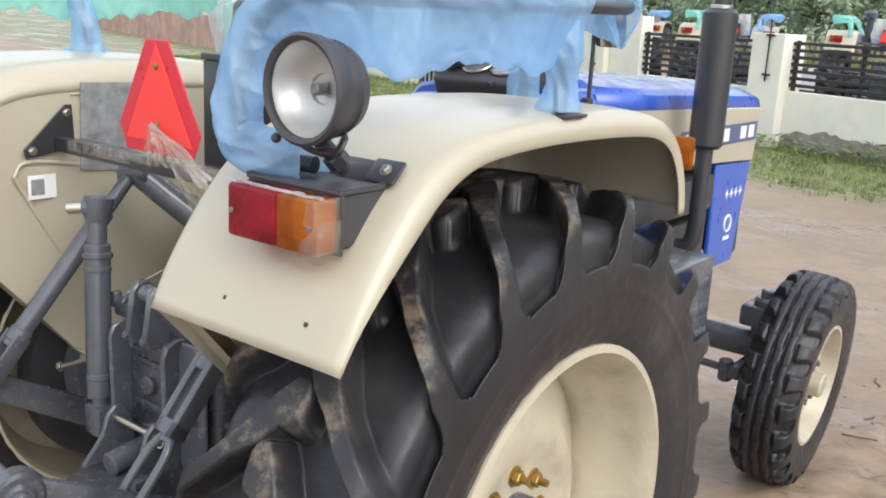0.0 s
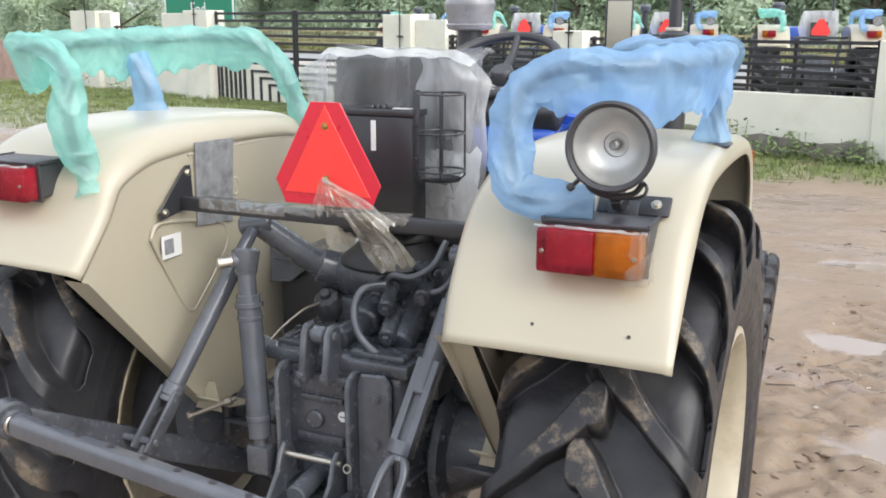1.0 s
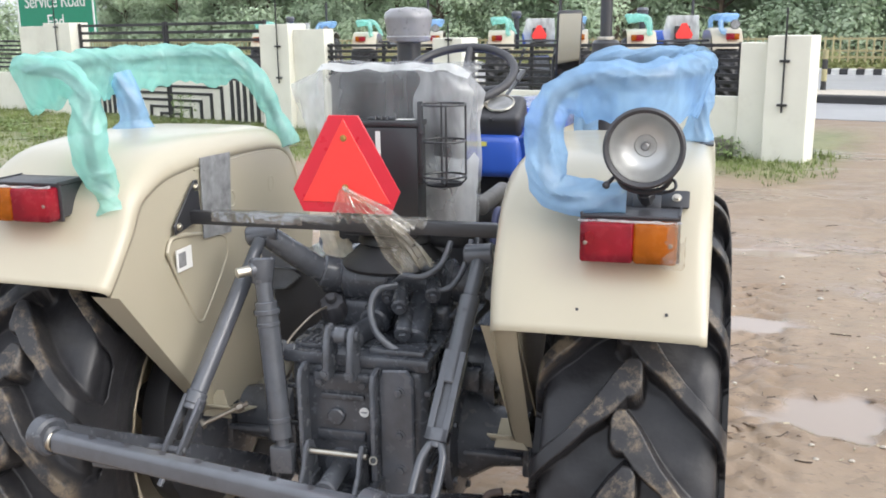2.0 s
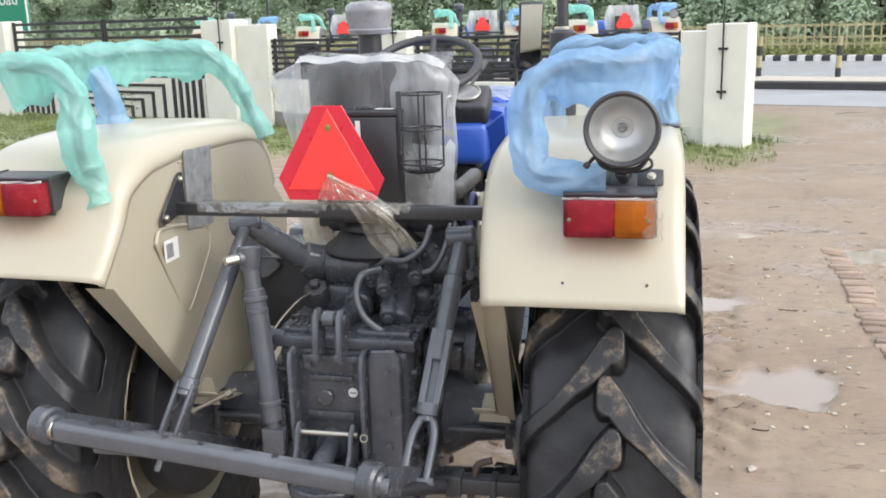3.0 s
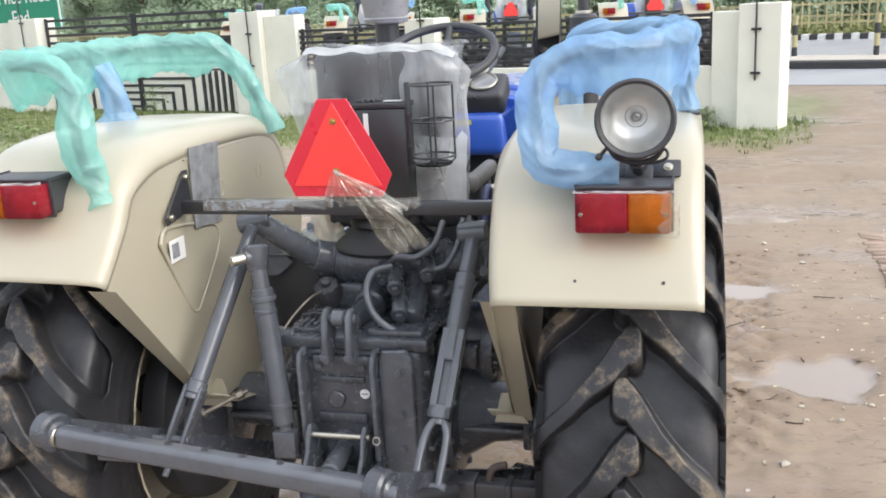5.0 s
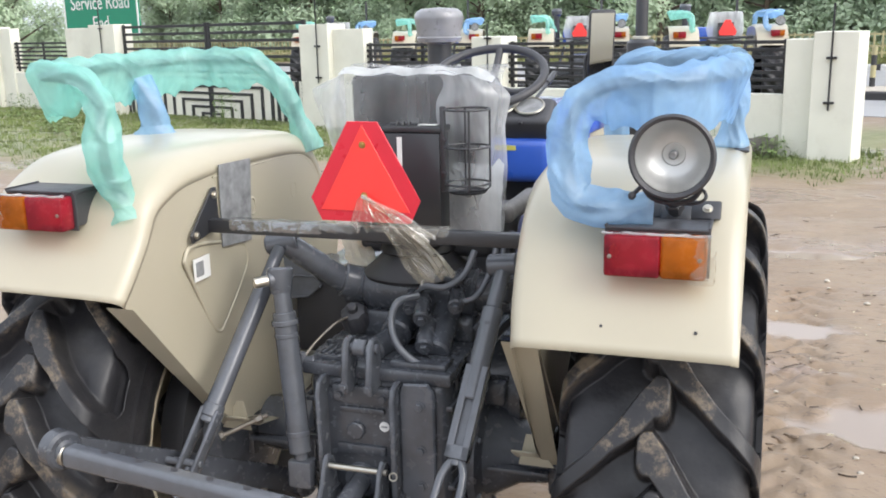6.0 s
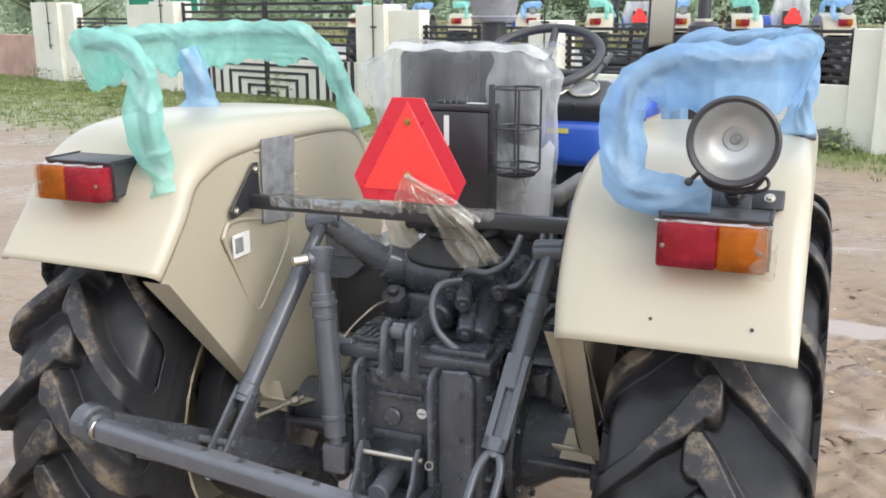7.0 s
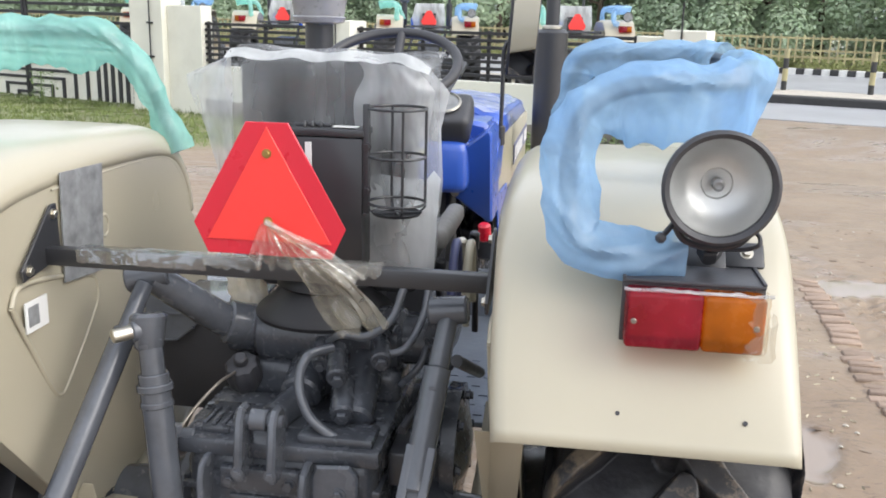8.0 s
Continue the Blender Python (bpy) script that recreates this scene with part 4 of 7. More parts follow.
def hitch(tractor):
    """Rear end: gearbox casting, lift arms, rods, lower links and the cross tube."""
    T = tractor
    # gearbox and axle
    bm = mesh()
    box(bm, (-0.150, -0.262, 0.46), (0.205, 0.55, 0.935), 0.03, seg=3)
    box(bm, (-0.165, -0.20, 0.88), (0.215, 0.30, 0.965), 0.018)
    box(bm, (-0.12, -0.272, 0.60), (0.10, -0.255, 0.90), 0.012)
    box(bm, (-0.16, -0.268, 0.925), (0.215, -0.10, 0.958), 0.008)
    for x, z in ((-0.105, 0.64), (-0.105, 0.74), (-0.105, 0.84), (0.085, 0.70), (0.085, 0.86), (-0.02, 0.885), (0.04, 0.885)):
        bolt(bm, (x, -0.272, z), (0, -1, 0), 0.009, 0.009)
    for z in (0.66, 0.76, 0.86):
        box(bm, (-0.150, -0.272, z), (-0.118, -0.255, z + 0.012), 0.003)
        box(bm, (0.185, -0.25, z), (0.213, 0.05, z + 0.014), 0.004)
        box(bm, (-0.158, -0.25, z), (-0.146, 0.05, z + 0.014), 0.004)
    for x in (-0.13, -0.075, 0.075, 0.13, 0.18):
        bolt(bm, (x, -0.235, 0.957), (0, 0, 1), 0.009, 0.012)
    for x in (-0.14, -0.05, 0.05, 0.14, 0.19):
        bolt(bm, (x, -0.15, 0.964), (0, 0, 1), 0.008, 0.010)
    box(bm, (-0.135, -0.24, 0.955), (-0.06, -0.12, 0.968), 0.004)
    for i in range(4):
        box(bm, (-0.125 + 0.018 * i, -0.23, 0.966), (-0.117 + 0.018 * i, -0.15, 0.973), 0.002)
    box(bm, (0.06, -0.255, 0.955), (0.20, -0.18, 0.975), 0.008)
    rod(bm, (-0.02, -0.27, 0.80), (-0.02, -0.285, 0.80), 0.022, seg=20, chamfer=0.003)
    box(bm, (-0.07, -0.282, 0.74), (0.055, -0.268, 0.765), 0.004)
    box(bm, (-0.06, -0.28, 0.845), (0.055, -0.268, 0.86), 0.004)
    part("gearbox", bm, CAST, T, "dark grey painted cast gearbox housing")
    for s in (-1, 1):
        bm = mesh()
        pr = [(0.12, 0.155), (0.20, 0.150), (0.215, 0.165), (0.235, 0.165), (0.245, 0.125), (0.32, 0.082), (0.41, 0.072), (0.42, 0.10), (0.45, 0.19), (0.53, 0.205), (0.56, 0.19), (0.57, 0.07), (0.64, 0.06)]
        lathe(bm, [(s * a, r) for a, r in pr], (0, 0, 0.665), "x", 32)
        for k in range(6):
            t = radians(30 + 60 * k)
            bolt(bm, (s * 0.236, 0.15 * math.cos(t), 0.665 + 0.15 * math.sin(t)), (s, 0, 0), 0.009, 0.01)
        for z in (0.655,):
            box(bm, (s * 0.325 - 0.085, -0.118, z), (s * 0.325 + 0.085, -0.085, z + 0.012), 0.004)
        part("axle_housing", bm, GREY, T)
        bm = mesh()
        box(bm, (s * 0.425 - 0.02, -0.10, 0.60), (s * 0.425 + 0.02, 0.12, 0.73), 0.01)
        part("axle_bracket", bm, CAST, T)
        bm = mesh()
        lathe(bm, [(s * a, r) for a, r in ((0.50, 0.0), (0.50, 0.27), (0.505, 0.285), (0.53, 0.29), (0.57, 0.285), (0.58, 0.0))], (0, 0, 0.665), "x", 40)
        part("back_plate", bm, BLACK, T)
    # brake drum beside the gearbox
    bm = mesh()
    lathe(bm, [(0.19, 0.10), (0.20, 0.135), (0.225, 0.14), (0.23, 0.125), (0.28, 0.122), (0.285, 0.137), (0.315, 0.137), (0.32, 0.10), (0.335, 0.04), (0.335, 0.0)], (0, 0.12, 0.80), "x", 36)
    for k in range(8):
        t = 2 * math.pi * k / 8
        bolt(bm, (0.318, 0.12 + 0.118 * math.cos(t), 0.80 + 0.118 * math.sin(t)), (1, 0, 0), 0.009, 0.01)
    box(bm, (0.225, -0.05, 0.80), (0.285, 0.02, 0.86), 0.008)
    part("brake_drum", bm, CAST, T)
    bm = mesh()
    box(bm, (0.215, -0.20, 0.86), (0.26, -0.10, 0.93), 0.01)
    rod(bm, (0.24, -0.19, 0.97), (0.30, 0.05, 1.02), 0.009, seg=10)
    rod(bm, (0.33, -0.13, 1.09), (0.35, 0.10, 0.98), 0.012, seg=10)
    part("brake_linkage", bm, BLACK, T)
    # hydraulic lift cover with its cross shaft
    bm = mesh()
    box(bm, (-0.10, -0.06, 0.955), (0.21, 0.34, 1.03), 0.02, seg=3)
    part("lift_cover", bm, CAST, T)
    bm = mesh()
    rod(bm, (-0.155, 0.01, 1.075), (0.30, 0.01, 1.075), 0.050, seg=24, chamfer=0.006)
    rod(bm, (-0.09, 0.01, 1.075), (0.21, 0.01, 1.075), 0.064, seg=24, chamfer=0.008)
    part("lift_shaft", bm, CAST, T)
    bm = mesh()
    rod(bm, (0.03, 0.04, 1.04), (0.03, -0.13, 0.995), 0.05, 0.04, seg=20, chamfer=0.006)
    rod(bm, (0.13, 0.02, 1.06), (0.15, -0.18, 0.975), 0.042, 0.034, seg=20, chamfer=0.006)
    rod(bm, (0.06, -0.02, 1.0), (0.0, -0.20, 0.975), 0.035, 0.03, seg=16, chamfer=0.005)
    part("lift_cylinder", bm, CAST, T)
    bm = mesh()
    for p, q, r in (((0.095, -0.10, 1.085), (0.115, -0.175, 1.055), 0.021), ((0.115, -0.12, 1.03), (0.13, -0.20, 0.995), 0.023), ((0.06, -0.08, 1.09), (0.075, -0.15, 1.07), 0.015), ((0.17, -0.06, 1.10), (0.19, -0.14, 1.08), 0.02), ((0.14, -0.05, 1.13), (0.20, -0.09, 1.13), 0.018)):
        rod(bm, p, q, r, seg=14, chamfer=0.003)
        d = (Vector(q) - Vector(p)).normalized()
        bolt(bm, q, d, r * 0.6, 0.014)
    part("control_valve", bm, CAST, T)
    bm = mesh()
    foot, head_ = Vector((-0.105, -0.05, 0.985)), Vector((-0.105, -0.078, 1.032))
    e1, e2 = ring_frame(head_ - foot)
    scallop = [(2 * math.pi * k / 48, 0.035 + 0.0022 * math.cos(8 * 2 * math.pi * k / 48)) for k in range(48)]
    loft(bm, [[c + (e1 * math.cos(t) + e2 * math.sin(t)) * r * q for t, r in scallop] for c, q in ((foot, 0.96), (foot.lerp(head_, 0.1), 1.0), (foot.lerp(head_, 0.75), 1.0), (foot.lerp(head_, 0.95), 0.85), (head_, 0.6))])
    rod(bm, (-0.105, -0.075, 1.03), (-0.105, -0.085, 1.047), 0.014, seg=10, chamfer=0.003)
    part("oil_filler_cap", bm, BLACK_PLASTIC, T)
    # pipes
    for pts, r, mat in (([(0.10, -0.15, 1.105), (0.065, -0.19, 1.10), (0.055, -0.215, 1.06), (0.075, -0.235, 1.01), (0.115, -0.24, 0.975), (0.16, -0.235, 0.955), (0.185, -0.22, 0.955)], 0.0095, GREY_LIGHT),
                        ([(0.08, -0.10, 1.10), (0.115, -0.13, 1.125), (0.16, -0.13, 1.125), (0.20, -0.10, 1.15), (0.215, -0.06, 1.20)], 0.0085, GREY_LIGHT),
                        ([(0.18, -0.12, 1.085), (0.23, -0.11, 1.10), (0.255, -0.07, 1.15), (0.26, -0.03, 1.20)], 0.008, GREY_LIGHT),
                        ([(-0.165, -0.24, 0.958), (-0.15, -0.205, 0.985), (-0.125, -0.15, 1.015), (-0.11, -0.10, 1.02)], 0.0032, STEEL_DARK),
                        ([(0.21, -0.05, 1.0), (0.25, -0.05, 1.05), (0.26, 0.0, 1.12), (0.25, 0.08, 1.18)], 0.007, GREY)):
        bm = mesh()
        pipe(bm, pts, r, 10, 6)
        part("hydraulic_pipe", bm, mat, T)
    bm = mesh()
    rod(bm, (-0.185, -0.25, 0.95), (-0.13, -0.25, 0.955), 0.013, seg=12, chamfer=0.002)
    rod(bm, (-0.165, -0.255, 0.94), (-0.165, -0.255, 0.975), 0.012, seg=6, chamfer=0.002)
    part("pipe_union", bm, GREY, T)
    # top link bracket: two upright lugs and a pin
    for x in (-0.026, 0.034):
        bm = mesh()
        plate(bm, [(-0.315, 0.905), (-0.325, 0.93), (-0.31, 1.02), (-0.295, 1.036), (-0.27, 1.036), (-0.255, 1.02), (-0.25, 0.93), (-0.26, 0.90)], "x", x - 0.008, x + 0.008, 0.004)
        bolt(bm, (x, -0.322, 0.925), (0, -1, 0), 0.008, 0.008)
        part("top_link_lug", bm, GREY, T)
    bm = mesh()
    rod(bm, (-0.04, -0.285, 1.012), (0.048, -0.285, 1.012), 0.012, seg=14, chamfer=0.002)
    rod(bm, (-0.012, -0.285, 1.012), (0.02, -0.285, 1.012), 0.02, seg=16, chamfer=0.003)
    part("top_link_pin", bm, GREY, T)
    bm = mesh()
    box(bm, (-0.075, -0.285, 0.87), (0.075, -0.26, 0.915), 0.006)
    for x in (-0.055, 0.055):
        bolt(bm, (x, -0.285, 0.89), (0, -1, 0), 0.01, 0.01)
    part("lug_base", bm, CAST, T)
    # upright side plates and the lower guard plates
    for x, w, y in ((-0.098, 0.006, -0.30), (0.088, 0.007, -0.30)):
        bm = mesh()
        plate(bm, [(y - 0.015, 0.60), (y - 0.02, 0.90), (y - 0.01, 0.925), (y + 0.015, 0.935), (-0.25, 0.93), (-0.25, 0.60)], "x", x - w, x + w, 0.003)
        part("drawbar_side_plate", bm, GREY, T)
    bm = mesh()
    plate(bm, [(0.095, 0.60), (0.095, 0.91), (0.105, 0.932), (0.165, 0.936), (0.18, 0.915), (0.18, 0.60)], "y", -0.285, -0.273, 0.004)
    for z in (0.68, 0.77, 0.88):
        bolt(bm, (0.145, -0.285, z), (0, -1, 0), 0.010, 0.009)
    part("drawbar_back_plate", bm, GREY, T)
    for x in (-0.078, 0.062):
        bm = mesh()
        plate(bm, [(-0.40, 0.60), (-0.405, 0.64), (-0.36, 0.69), (-0.345, 0.735), (-0.325, 0.752), (-0.30, 0.745), (-0.28, 0.70), (-0.275, 0.56), (-0.38, 0.56)], "x", x - 0.006, x + 0.006, 0.003)
        part("guard_plate", bm, GREY, T)
    bm = mesh()
    rod(bm, (-0.085, -0.325, 0.725), (0.075, -0.325, 0.725), 0.0075, seg=12, chamfer=0.001)
    part("guard_pin", bm, STEEL, T)
    bm = mesh()
    torus(bm, (0.092, -0.33, 0.72), 0.009, 0.002, Matrix.Rotation(radians(70), 3, "X"), 20, 6)
    part("pin_clip", bm, STEEL, T)
    bm = mesh()
    rod(bm, (-0.012, -0.24, 0.675), (-0.012, -0.385, 0.655), 0.026, seg=24, chamfer=0.004)
    rod(bm, (-0.012, -0.25, 0.675), (-0.012, -0.28, 0.67), 0.045, seg=24, chamfer=0.004)
    part("power_shaft", bm, GREY, T)
    # drawbar clevis: two half-round plates with a brass-coloured pin
    def half_round(r, n=4):
        return [(0.007 + r * math.cos(t), -0.41 + r * 0.72 * math.sin(t)) for t in [math.pi + math.pi * i / n for i in range(n + 1)]]
    for z0, z1, r in ((0.612, 0.634, 0.092), (0.518, 0.542, 0.098)):
        bm = mesh()
        plate(bm, half_round(r) + [(0.007 + r, -0.28), (0.007 - r, -0.28)], "z", z0, z1, 0.004)
        part("clevis_plate", bm, CAST, T)
    bm = mesh()
    rod(bm, (-0.002, -0.425, 0.50), (-0.002, -0.425, 0.60), 0.014, seg=18, chamfer=0.002)
    part("clevis_pin", bm, GOLD, T)
    bm = mesh()
    box(bm, (-0.09, -0.34, 0.52), (-0.065, -0.26, 0.66), 0.006)
    box(bm, (0.08, -0.40, 0.53), (0.105, -0.26, 0.66), 0.006)
    box(bm, (-0.10, -0.29, 0.44), (0.12, -0.20, 0.60), 0.012)
    part("clevis_frame", bm, CAST, T)
    bm = mesh()
    rod(bm, (0.052, -0.2735, 0.816), (0.052, -0.2755, 0.816), 0.0125, seg=20)
    part("round_sticker", bm, WHITE, T, "small round white sticker with faint print")
    bm = mesh()
    box(bm, (0.044, -0.2766, 0.814), (0.060, -0.2758, 0.818), 0)
    part("sticker_print", bm, LABEL, T)
    # lift arms
    bm = mesh()
    pipe(bm, [(-0.115, 0.01, 1.08), (-0.15, -0.02, 1.095), (-0.205, -0.07, 1.15), (-0.262, -0.122, 1.212)], lambda f: 0.036 - 0.006 * f, 14, 6)
    rod(bm, (-0.306, -0.135, 1.204), (-0.230, -0.115, 1.220), 0.026, seg=18, chamfer=0.004)
    rod(bm, (-0.12, 0.0, 1.083), (-0.155, -0.025, 1.098), 0.044, seg=20, chamfer=0.004)
    part("lift_arm", bm, GREY, T)
    bm = mesh()
    pipe(bm, [(0.27, 0.01, 1.08), (0.285, -0.03, 1.10), (0.305, -0.11, 1.16), (0.318, -0.180, 1.20)], lambda f: 0.036 - 0.006 * f, 14, 6)
    rod(bm, (0.285, -0.185, 1.20), (0.355, -0.185, 1.208), 0.025, seg=18, chamfer=0.004)
    part("lift_arm", bm, GREY, T)
    # hanging levelling gear beside the left rod
    bm = mesh()
    rod(bm, (-0.222, -0.292, 1.160), (-0.188, -0.262, 1.164), 0.019, seg=16, chamfer=0.003)
    rod(bm, (-0.204, -0.262, 1.186), (-0.198, -0.276, 1.122), 0.033, 0.025, seg=18, chamfer=0.006)
    torus(bm, (-0.180, -0.262, 1.168), 0.012, 0.003, Matrix.Rotation(radians(80), 3, "Y"), 18, 6)
    part("rod_knuckle", bm, GREY, T)
    bm = mesh()
    rod(bm, (-0.244, -0.318, 1.158), (-0.210, -0.284, 1.162), 0.0125, seg=14, chamfer=0.002)
    part("knuckle_pin", bm, STEEL, T)
    top, bot = Vector((-0.198, -0.274, 1.15)), Vector((-0.146, -0.319, 0.70))
    d = bot - top
    bm = mesh()
    rod(bm, top, top + d * 0.20, 0.021, seg=16, chamfer=0.002)
    ram = part("levelling_ram", bm, GREY_LIGHT, T)
    for nm, f0, f1, r in (("sleeve", 0.15, 0.90, 0.0275), ("collar", 0.19, 0.22, 0.0325), ("collar", 0.26, 0.285, 0.0295), ("collar", 0.78, 0.81, 0.0295), ("ram_rod", 0.88, 1.08, 0.017)):
        bm = mesh()
        rod(bm, top + d * f0, top + d * f1, r, seg=20, chamfer=0.002)
        part(nm, bm, GREY_LIGHT, ram)
    bm = mesh()
    box(bm, (bot.x - 0.03, bot.y - 0.02, bot.z - 0.04), (bot.x + 0.03, bot.y + 0.02, bot.z + 0.03), 0.006)
    part("ram_foot", bm, GREY, ram)
    # left lift rod: a thin neck from the lift arm, a round tube, a flat fork below
    a, b = Vector((-0.262, -0.150, 1.205)), Vector((-0.352, -0.463, 0.770))
    bm = mesh()
    rod(bm, a, a.lerp(b, 0.24), 0.0165, seg=16, chamfer=0.002)
    rod(bm, a.lerp(b, 0.17), a.lerp(b, 0.84), 0.0225, seg=18, chamfer=0.003)
    part("lift_rod", bm, GREY_LIGHT, T)
    bm = mesh()
    d = (b - a).normalized()
    u, v = ring_frame(d, Vector((0, 1, 0)))
    fr = Matrix((u, v, d)).transposed().to_4x4()
    fr.translation = b - d * 0.12
    for o in (-0.019, 0.019):
        box(bm, (o - 0.005, -0.021, 0.0), (o + 0.005, 0.021, 0.155), 0.004, fr)
    rod(bm, b - d * 0.135, b - d * 0.10, 0.026, seg=16, chamfer=0.004)
    rod(bm, b + d * 0.01 - Vector((0.07, 0, 0)), b + d * 0.01 + Vector((0.03, 0, 0)), 0.009, seg=12, chamfer=0.002)
    rod(bm, b + d * 0.02, b + d * 0.10, 0.008, seg=10, chamfer=0.002)
    part("rod_fork", bm, GREY, T)
    # right lift rod: round top, slotted flat box, fork
    a, m1, m2, e = Vector((0.321, -0.190, 1.195)), Vector((0.312, -0.247, 1.118)), Vector((0.284, -0.447, 0.842)), Vector((0.270, -0.535, 0.725))
    bm = mesh()
    rod(bm, a, m1, 0.018, seg=16, chamfer=0.002)
    rod(bm, m1, m1.lerp(m2, 0.62), 0.0235, seg=18, chamfer=0.003)
    c = m1.lerp(m2, 0.1)
    bolt(bm, c + Vector((0, -0.022, 0.003)), (0, -1, 0.1), 0.006, 0.003)
    part("lift_rod", bm, GREY_LIGHT, T)
    bm = mesh()
    d = (m2 - m1).normalized()
    u, v = ring_frame(d, Vector((0, 1, 0)))
    L = (m2 - m1.lerp(m2, 0.40)).length
    fr = Matrix((u, v, d)).transposed().to_4x4()
    fr.translation = m1.lerp(m2, 0.40)
    for o in (-0.017, 0.017):
        box(bm, (o - 0.008, -0.02, 0), (o + 0.008, 0.02, L), 0.003, fr)
    box(bm, (-0.02, -0.008, 0), (0.02, 0.014, L), 0.002, fr)
    box(bm, (-0.025, -0.02, L - 0.03), (0.025, 0.02, L), 0.003, fr)
    part("rod_box", bm, GREY_LIGHT, T)
    bm = mesh()
    pipe(bm, [e + Vector((-0.026, 0, 0)), m2.lerp(e, 0.35) + Vector((-0.026, 0, 0)), m2.lerp(e, 0.08) + Vector((-0.016, 0, 0)), m2 + Vector((0, 0, 0.003)), m2.lerp(e, 0.08) + Vector((0.016, 0, 0)), m2.lerp(e, 0.35) + Vector((0.026, 0, 0)), e + Vector((0.026, 0, 0))], 0.0095, 10, 6)
    rod(bm, m2 - d * 0.03, m2 + d * 0.012, 0.012, seg=12, chamfer=0.002)
    rod(bm, e + Vector((-0.045, 0, 0)), e + Vector((0.045, 0, 0)), 0.010, seg=12, chamfer=0.002)
    part("rod_fork", bm, GREY_LIGHT, T)
    # lower links
    for name, p, q, w in (("lower_link", (-0.505, -0.705, 0.885), (-0.29, -0.06, 0.525), 0.010), ("lower_link", (0.225, -0.70, 0.805), (0.40, -0.06, 0.50), 0.010)):
        p, q = Vector(p), Vector(q)
        d = (q - p).normalized()
        u, v = ring_frame(d)
        fr = Matrix((u, v, d)).transposed().to_4x4()
        fr.translation = p
        bm = mesh()
        box(bm, (-w, -0.032, 0.0), (w, 0.032, (q - p).length), 0.004, fr)
        rod(bm, p - u * 0.022, p + u * 0.022, 0.042, seg=24, chamfer=0.006)
        rod(bm, p - u * 0.030, p + u * 0.030, 0.026, seg=20, chamfer=0.006)
        rod(bm, q - u * 0.03, q + u * 0.03, 0.04, seg=20, chamfer=0.005)
        part(name, bm, CAST, T)
    # drilled drawbar of rounded square section
    a, b = Vector((-0.485, -0.71, 0.880)), Vector((0.205, -0.71, 0.808))
    bm = mesh()
    d = (b - a).normalized()
    side = Vector((0, 1, 0))
    up = d.cross(side) if d.cross(side).z > 0 else side.cross(d)
    fr = Matrix((d, side, up)).transposed().to_4x4()
    fr.translation = a
    box(bm, (0, -0.0225, -0.0245), ((b - a).length, 0.0225, 0.0225), 0.013, fr, 5)
    rod(bm, a - (b - a).normalized() * 0.045, a, 0.017, seg=20, chamfer=0.003)
    rod(bm, b, b + (b - a).normalized() * 0.06, 0.017, seg=20, chamfer=0.003)
    tube = part("drawbar", bm, GREY_LIGHT, T, "grey painted drilled steel drawbar between the lower links")
    bm = mesh()
    rod(bm, a - (b - a).normalized() * 0.015, a + (b - a).normalized() * 0.004, 0.026, seg=24, chamfer=0.002)
    part("collar", bm, STEEL, tube)
    for i in range(7):
        c = fr @ Vector((0.09 + 0.083 * i, 0.004, 0.0225))
        bm = mesh()
        rod(bm, c - up * 0.002, c + up * 0.0006, 0.0085, seg=14)
        part("drill_hole", bm, INK, tube)
    bm = mesh()
    rod(bm, a.lerp(b, 0.10) + Vector((0, 0.03, -0.05)), a.lerp(b, 0.52) + Vector((0, 0.05, -0.03)), 0.011, seg=14, chamfer=0.003)
    part("check_rod", bm, GREY_LIGHT, T)
    bm = mesh()
    rod(bm, (-0.395, -0.265, 0.735), (-0.30, -0.20, 0.775), 0.006, seg=10)
    rod(bm, (-0.40, -0.268, 0.733), (-0.392, -0.263, 0.737), 0.013, seg=6, chamfer=0.002)
    rod(bm, (-0.325, -0.217, 0.764), (-0.31, -0.207, 0.771), 0.012, seg=6, chamfer=0.002)
    part("stay_bolt", bm, STEEL_DARK, T)
    # right stabiliser: turnbuckle with a bent pin
    bm = mesh()
    rod(bm, (0.25, -0.60, 0.735), (0.33, -0.50, 0.70), 0.014, seg=14, chamfer=0.002)
    box(bm, (0.28, -0.475, 0.668), (0.52, -0.435, 0.706), 0.004)
    box(bm, (0.33, -0.482, 0.662), (0.365, -0.428, 0.712), 0.004)
    box(bm, (0.43, -0.482, 0.664), (0.445, -0.428, 0.71), 0.003)
    part("stabiliser", bm, BLACK, T)
    bm = mesh()
    pipe(bm, [(0.376, -0.452, 0.625), (0.392, -0.452, 0.705), (0.402, -0.452, 0.735), (0.432, -0.45, 0.745)], 0.0085, 10, 6)
    part("bent_pin", bm, material("rusty_steel", (0.07, 0.05, 0.042), 0.7, vary=0.3, scale=30, bump=0.3), T, "rusty bent steel pin")
    return tube


